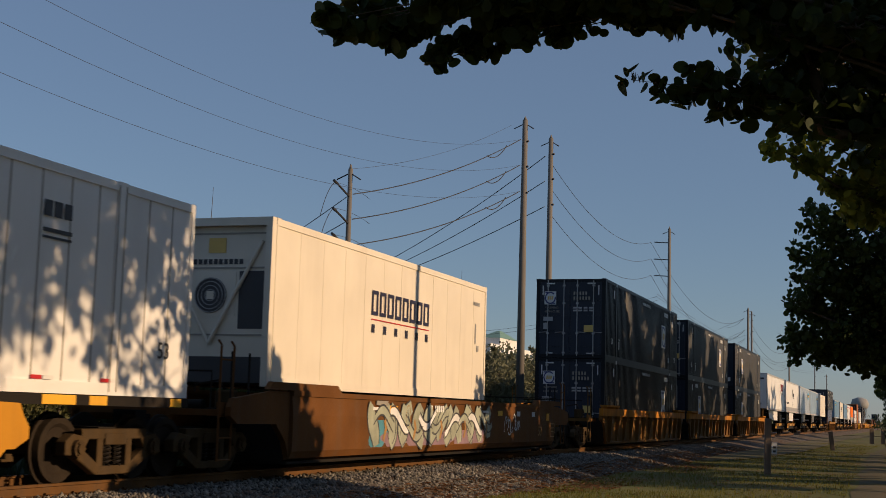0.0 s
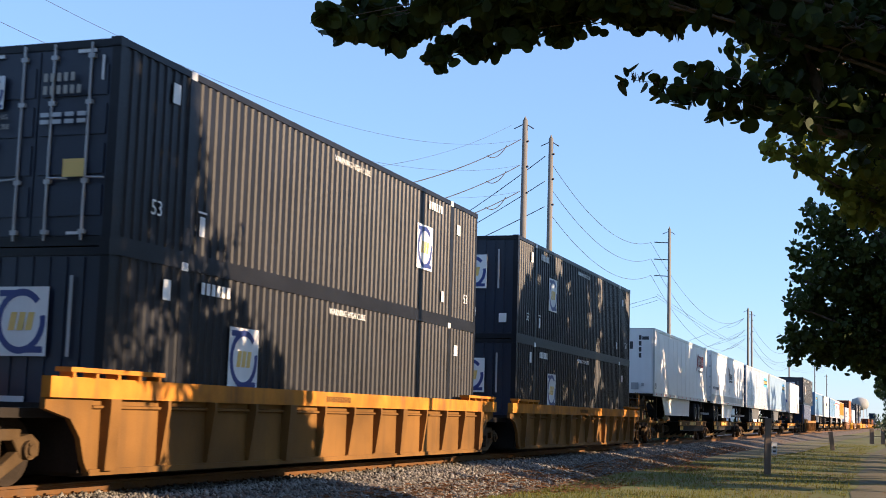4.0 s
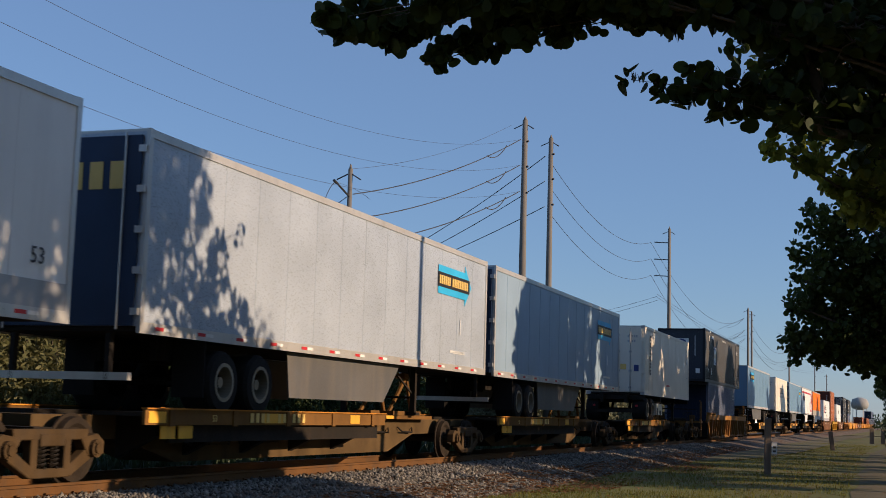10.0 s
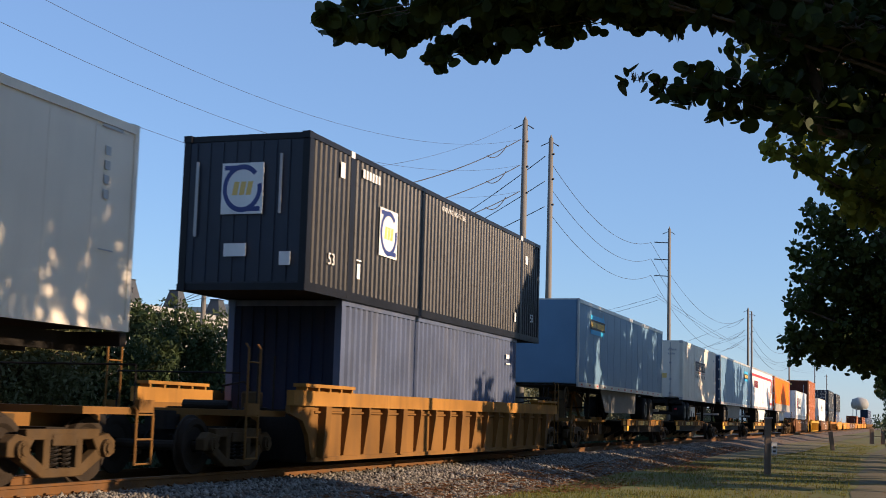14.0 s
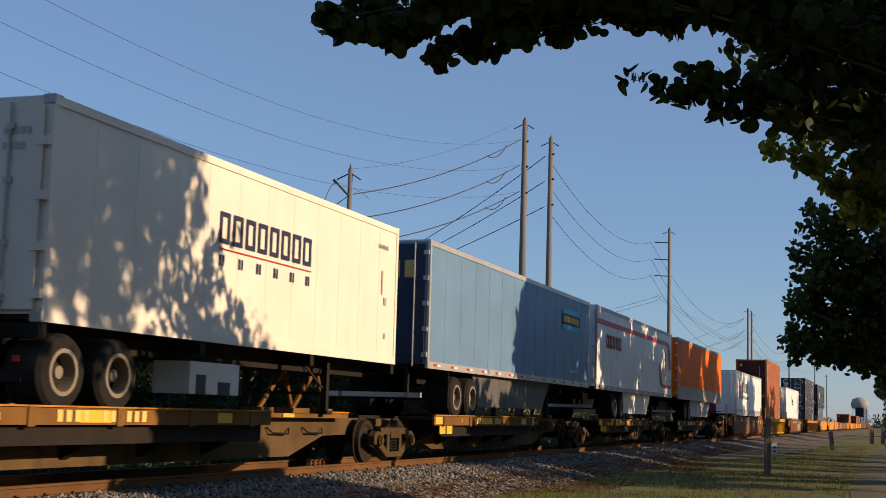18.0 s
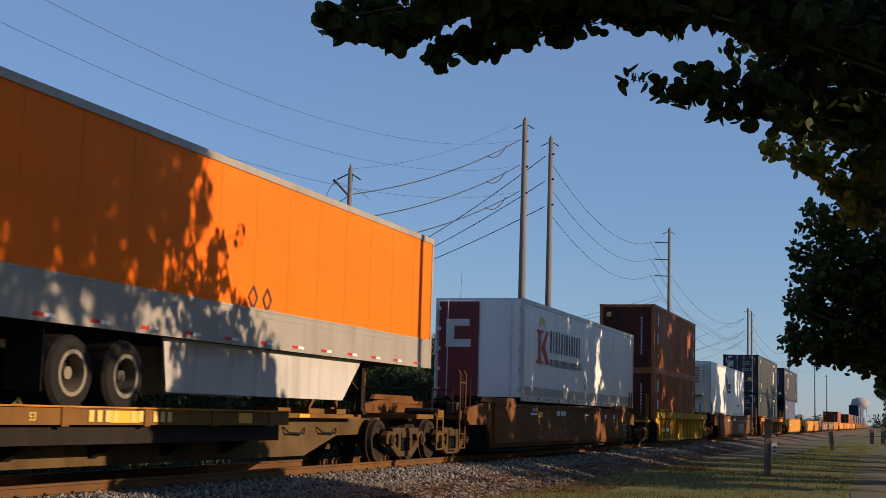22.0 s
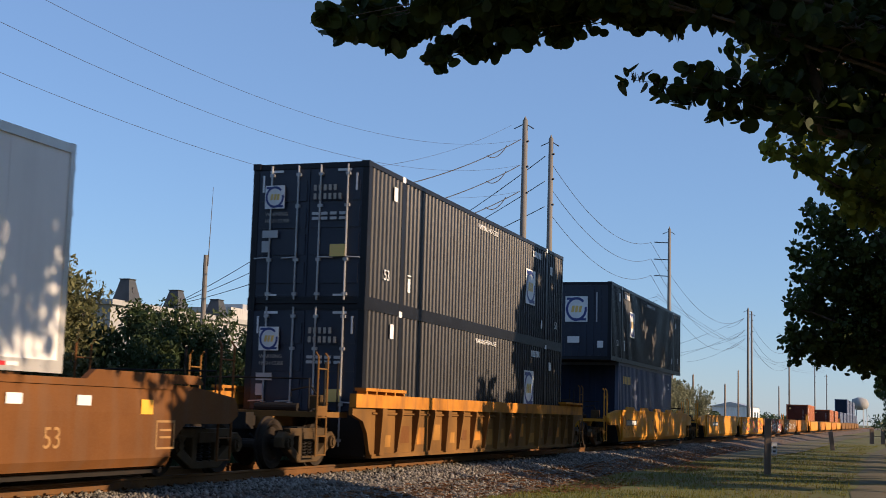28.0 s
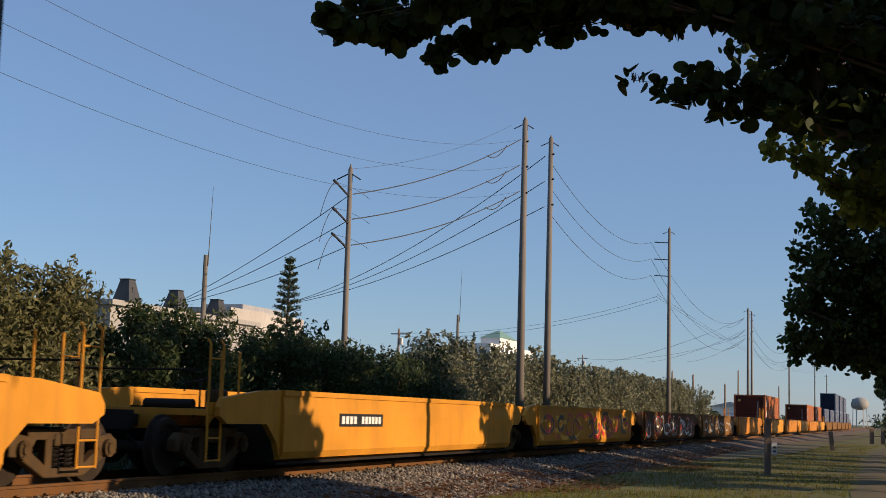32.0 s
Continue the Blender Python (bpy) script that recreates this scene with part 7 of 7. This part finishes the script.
for x, y, h in ((9.0, 118, 0.75), (9.9, 118, 0.7), (10.6, 118, 0.72)):
    post("short dark bollard post near the road", x, y, h, 0.16, 0, False, "bollard")
shrub("dark bushy tree at the end of the path", 11.4, 78.0, 0.95, 5.6, M["dark_leaf"], 905, 0.12, 2600, "tree", "trees by the track")
# roadside pole that stands outside the view and casts its shade on the train
utility_pole("roadside_pole", "slim weathered wooden pole beside the path", 13.4, 27.45, 9.5, 0.13, 0.10, "wood_pole")

# ---------------------------------------------------------------- behind the shrubs
def mast(label, x, y, z0, top, r, whip, cat="mast"):
    t = thing("mast", label, cat, "masts behind the shrubs")
    bm = B()
    tube(bm, [(x, y, GROUND), (x, y, top)], [r, r * 0.8], 10)
    part("shaft", bm, M["concrete_pole"], t)
    if whip:
        bm = B()
        tube(bm, [(x + 0.15, y, top - 0.6), (x + 0.25, y, whip)], [0.03, 0.012], 5)
        part("whip_antenna", bm, M["char"], t)
    return t


mast("slim pole with a whip antenna behind the shrubs", -25, 64, 0, 9.4, 0.16, 13.2)
mast("dark slim pole with a whip antenna behind the shrubs", -25, 108.3, 0, 9.6, 0.14, 13.5)


def crossarm_pole(x, y, top, r=0.15):
    t = utility_pole("utility_pole", "small wooden utility pole with a crossarm", x, y, top, r, r * 0.8, "wood_pole")
    bm = B()
    box(bm, x - 0.9, x + 0.9, y - 0.06, y + 0.06, top - 0.5, top - 0.38)
    part("crossarm", bm, M["wood_pole"], t)
    bm = B()
    tube(bm, [(x + 0.3, y, top - 1.6), (x + 0.3, y, top - 0.9)], 0.2, 10)
    part("transformer", bm, M["grey"], t)
    return t


crossarm_pole(-40, 133, 9.9)
crossarm_pole(-40, 220.7, 11.5)
for x, y, top in ((-14, 172, 6.8), (-14, 205, 6.6), (-16, 240, 10), (-14, 300, 9.0), (-18, 180, 7.5)):
    utility_pole("utility_pole", "dark wooden utility pole in the distance", x, y, top, 0.16, 0.12, "wood_pole")
for a, b, sg in (((-40, 133, 9.6), (-11.4, 130, 13.2), 1.2), ((-40, 133, 9.2), (-11.4, 130, 12.8), 1.2), ((-40, 220, 11.0), (-10.3, 204, 14.3), 1.5), ((-11.4, 130, 13.4), (-10, 420, 17.5), 3.0), ((-11.4, 130, 13.1), (-10, 420, 17.0), 3.0)):
    wire(a, b, sg, 0.015)

# low white building with three tapering roof ventilators
hall = thing("hall", "low white hall with three dark tapering roof vents", "building")
bm = B()
box(bm, -85, -60, 108, 138, GROUND, 10.6)
part("wall", bm, M["dim_wall"], hall)
bm = B()
box(bm, -86, -59.5, 107.5, 138.5, 10.5, 11.0)
part("roof", bm, M["dim_wall"], hall)
for y, z in ((110.7, 13.1), (119.9, 12.9), (128.6, 12.7)):
    bm = B()
    loft(bm, [[(-60 + a * 0.95, y + b * 1.1, 11.0) for a, b in ((-1, -1), (1, -1), (1, 1), (-1, 1))], [(-60 + a * 0.5, y + b * 0.55, z) for a, b in ((-1, -1), (1, -1), (1, 1), (-1, 1))], [(-60 + a * 0.6, y + b * 0.65, z + 0.12) for a, b in ((-1, -1), (1, -1), (1, 1), (-1, 1))]])
    vent = part("roof_vent", bm, M["roof_dark"], hall, "dark tapering roof vent")
    bm = B()
    disc_x(bm, -59.3, -59.2, y, z - 1.0, 0.35, 16)
    part("vent_disc", bm, M["char"], vent)

block = thing("apartment_block", "far white apartment block with a flat roof", "building", "far buildings")
bm = B()
box(bm, -112, -100, 206, 236, GROUND, 18.6)
part("wall", bm, M["pale_wall"], block)
bm = B()
box(bm, -110, -102, 214, 230, 18.6, 19.8)
part("roof", bm, M["grey"], block)

tower = thing("apartment_tower", "far white apartment tower with a green cap and balconies", "building", "far buildings")
bm = B()
box(bm, -266, -250, 850, 962, GROUND, 49)
part("wall", bm, M["wall"], tower)
for k in range(9):
    for j in range(10):
        bm = B()
        y = 854 + j * 10.8
        box(bm, -250, -249.6, y, y + 5.5, 6 + k * 4.7, 8.6 + k * 4.7)
        part("window", bm, M["glass"], tower)
    bm = B()
    box(bm, -250, -247.5, 852, 960, 5.2 + k * 4.7, 6.0 + k * 4.7)
    part("balcony", bm, M["wall"], tower)
bm = B()
box(bm, -264, -250, 872, 916, 49, 54)
part("penthouse", bm, M["wall"], tower)
bm = B()
loft(bm, [[(-257 + a * 7.5, 894 + b * 23, 54) for a, b in ((-1, -1), (1, -1), (1, 1), (-1, 1))], [(-257 + a * 1, 894 + b * 3, 60) for a, b in ((-1, -1), (1, -1), (1, 1), (-1, 1))]])
part("roof", bm, M["roof_green"], tower, "pointed green roof")

# star-shaped conifer
pine = thing("norfolk_pine", "tall narrow conifer with tiers of short branches", "tree")
bm = B()
tube(bm, [(-40, 105.4, GROUND), (-40, 105.4, 14.6)], [0.25, 0.05], 8)
part("trunk", bm, M["bark"], pine)
spots = []
rng = random.Random(4)
bm = B()
for k in range(19):
    z = 3.0 + k * 0.6
    rad = 2.0 * (1 - k / 24) * (1 if k < 17 else 0.7)
    for j in range(7):
        a = j * 0.898 + k * 0.4
        tip = (-40 + rad * cos(a), 105.4 + rad * sin(a), z + 0.35)
        tube(bm, [(-40, 105.4, z), tip], [0.05, 0.02], 4)
        for q in (0.45, 0.75, 1.0):
            spots.append(((-40 + rad * q * cos(a), 105.4 + rad * q * sin(a), z + 0.35 * q + 0.1), (0.22, 0.22, 0.22), 12))
part("branch_tiers", bm, M["bark"], pine)
part("foliage", leaves_mesh("foliage", spots, 0.14, M["dark_leaf"], 9, False), None, pine)

# water tower and far woods
wt = thing("water_tower", "far pale round water tower on legs", "water tower")
bm = B()
loft(bm, [[(-8 + r * cos(2 * pi * j / 20), 700 + r * sin(2 * pi * j / 20), z) for j in range(20)] for r, z in ((1.6, 8.6), (3.9, 9.5), (4.4, 11.6), (3.6, 13.8), (1.2, 14.8))])
part("tank", bm, M["dim_wall"], wt, smooth=True)
for j in range(6):
    bm = B()
    a = j * pi / 3
    tube(bm, [(-8 + 3.6 * cos(a), 700 + 3.6 * sin(a), GROUND), (-8 + 3.3 * cos(a), 700 + 3.3 * sin(a), 10)], 0.2, 6)
    part("leg", bm, M["grey"], wt)

spots = []
rng = random.Random(12)
for i in range(260):
    y = rng.uniform(420, 900)
    x = rng.uniform(-160, -30) if i % 3 else rng.uniform(2, 60)
    spots.append(((x, y, rng.uniform(0, 3.5)), (6, 6, 3.0), 70))
for i in range(40):
    spots.append(((rng.uniform(-60, -22), rng.uniform(165, 330), rng.uniform(0, 2.2)), (3, 3, 1.6), 90))
# Unseen row added on the sun side to block the sky's low glow
for i in range(150):
    spots.append(((62 + rng.uniform(-4, 8), -130 + i * 2.3, rng.uniform(0.5, 4.0)), (4, 3, 3.5), 90))
tagged(new("far_woods", leaves_mesh("far_woods", spots, 0.8, M["dark_leaf"], 31, False)), "distant dark line of trees, with an unseen row that blocks low sky light", "woods", kind="stuff")

for x, y, w, d, h in ((-22, 160, 9, 2.6, 3.4), (-20, 185, 10, 2.6, 3.2), (-34, 235, 30, 12, 5.5), (-30, 285, 22, 12, 4.8), (-25, 345, 24, 10, 6.0)):
    t = thing("shed", "low pale shed beyond the railway", "building", "far sheds")
    bm = B()
    box(bm, x - d, x, y, y + w, GROUND, h * 0.8)
    part("wall", bm, M["wall"], t)
    bm = B()
    along_y(bm, [(x - d - 0.3, h * 0.8), (x + 0.3, h * 0.8), (x - d * 0.5, h)], y - 0.3, y + w + 0.3)
    part("roof", bm, M["grey"], t)
    for k in range(3):
        bm = B()
        box(bm, x, x + 0.05, y + w * (0.15 + 0.28 * k), y + w * (0.3 + 0.28 * k), h * 0.35, h * 0.6)
        part("window", bm, M["glass"], t)

# ---------------------------------------------------------------- motion of the train
def motions():
    for ob, s, z in MOVING:
        walk(ob, [(t, pose(0, s - SPEED * (t - 16), z)) for t in (0, 8, 16, 24, 32)])
    # wheelsets roll; all that sit at the same place on their bogie turn alike
    first = {}
    turn = math.degrees(SPEED / 0.435) / FPS
    for axle, dy in AXLES:
        if dy not in first:
            walk(axle, [(i / FPS, pose(0, dy, 0.435, (turn * i) % 360)) for i in range(32 * FPS + 1)])
            first[dy] = axle.animation_data
        else:
            axle.rotation_mode = "QUATERNION"
            keys = axle.animation_data_create()
            keys.action, keys.action_slot = first[dy].action, first[dy].action_slot


motions()
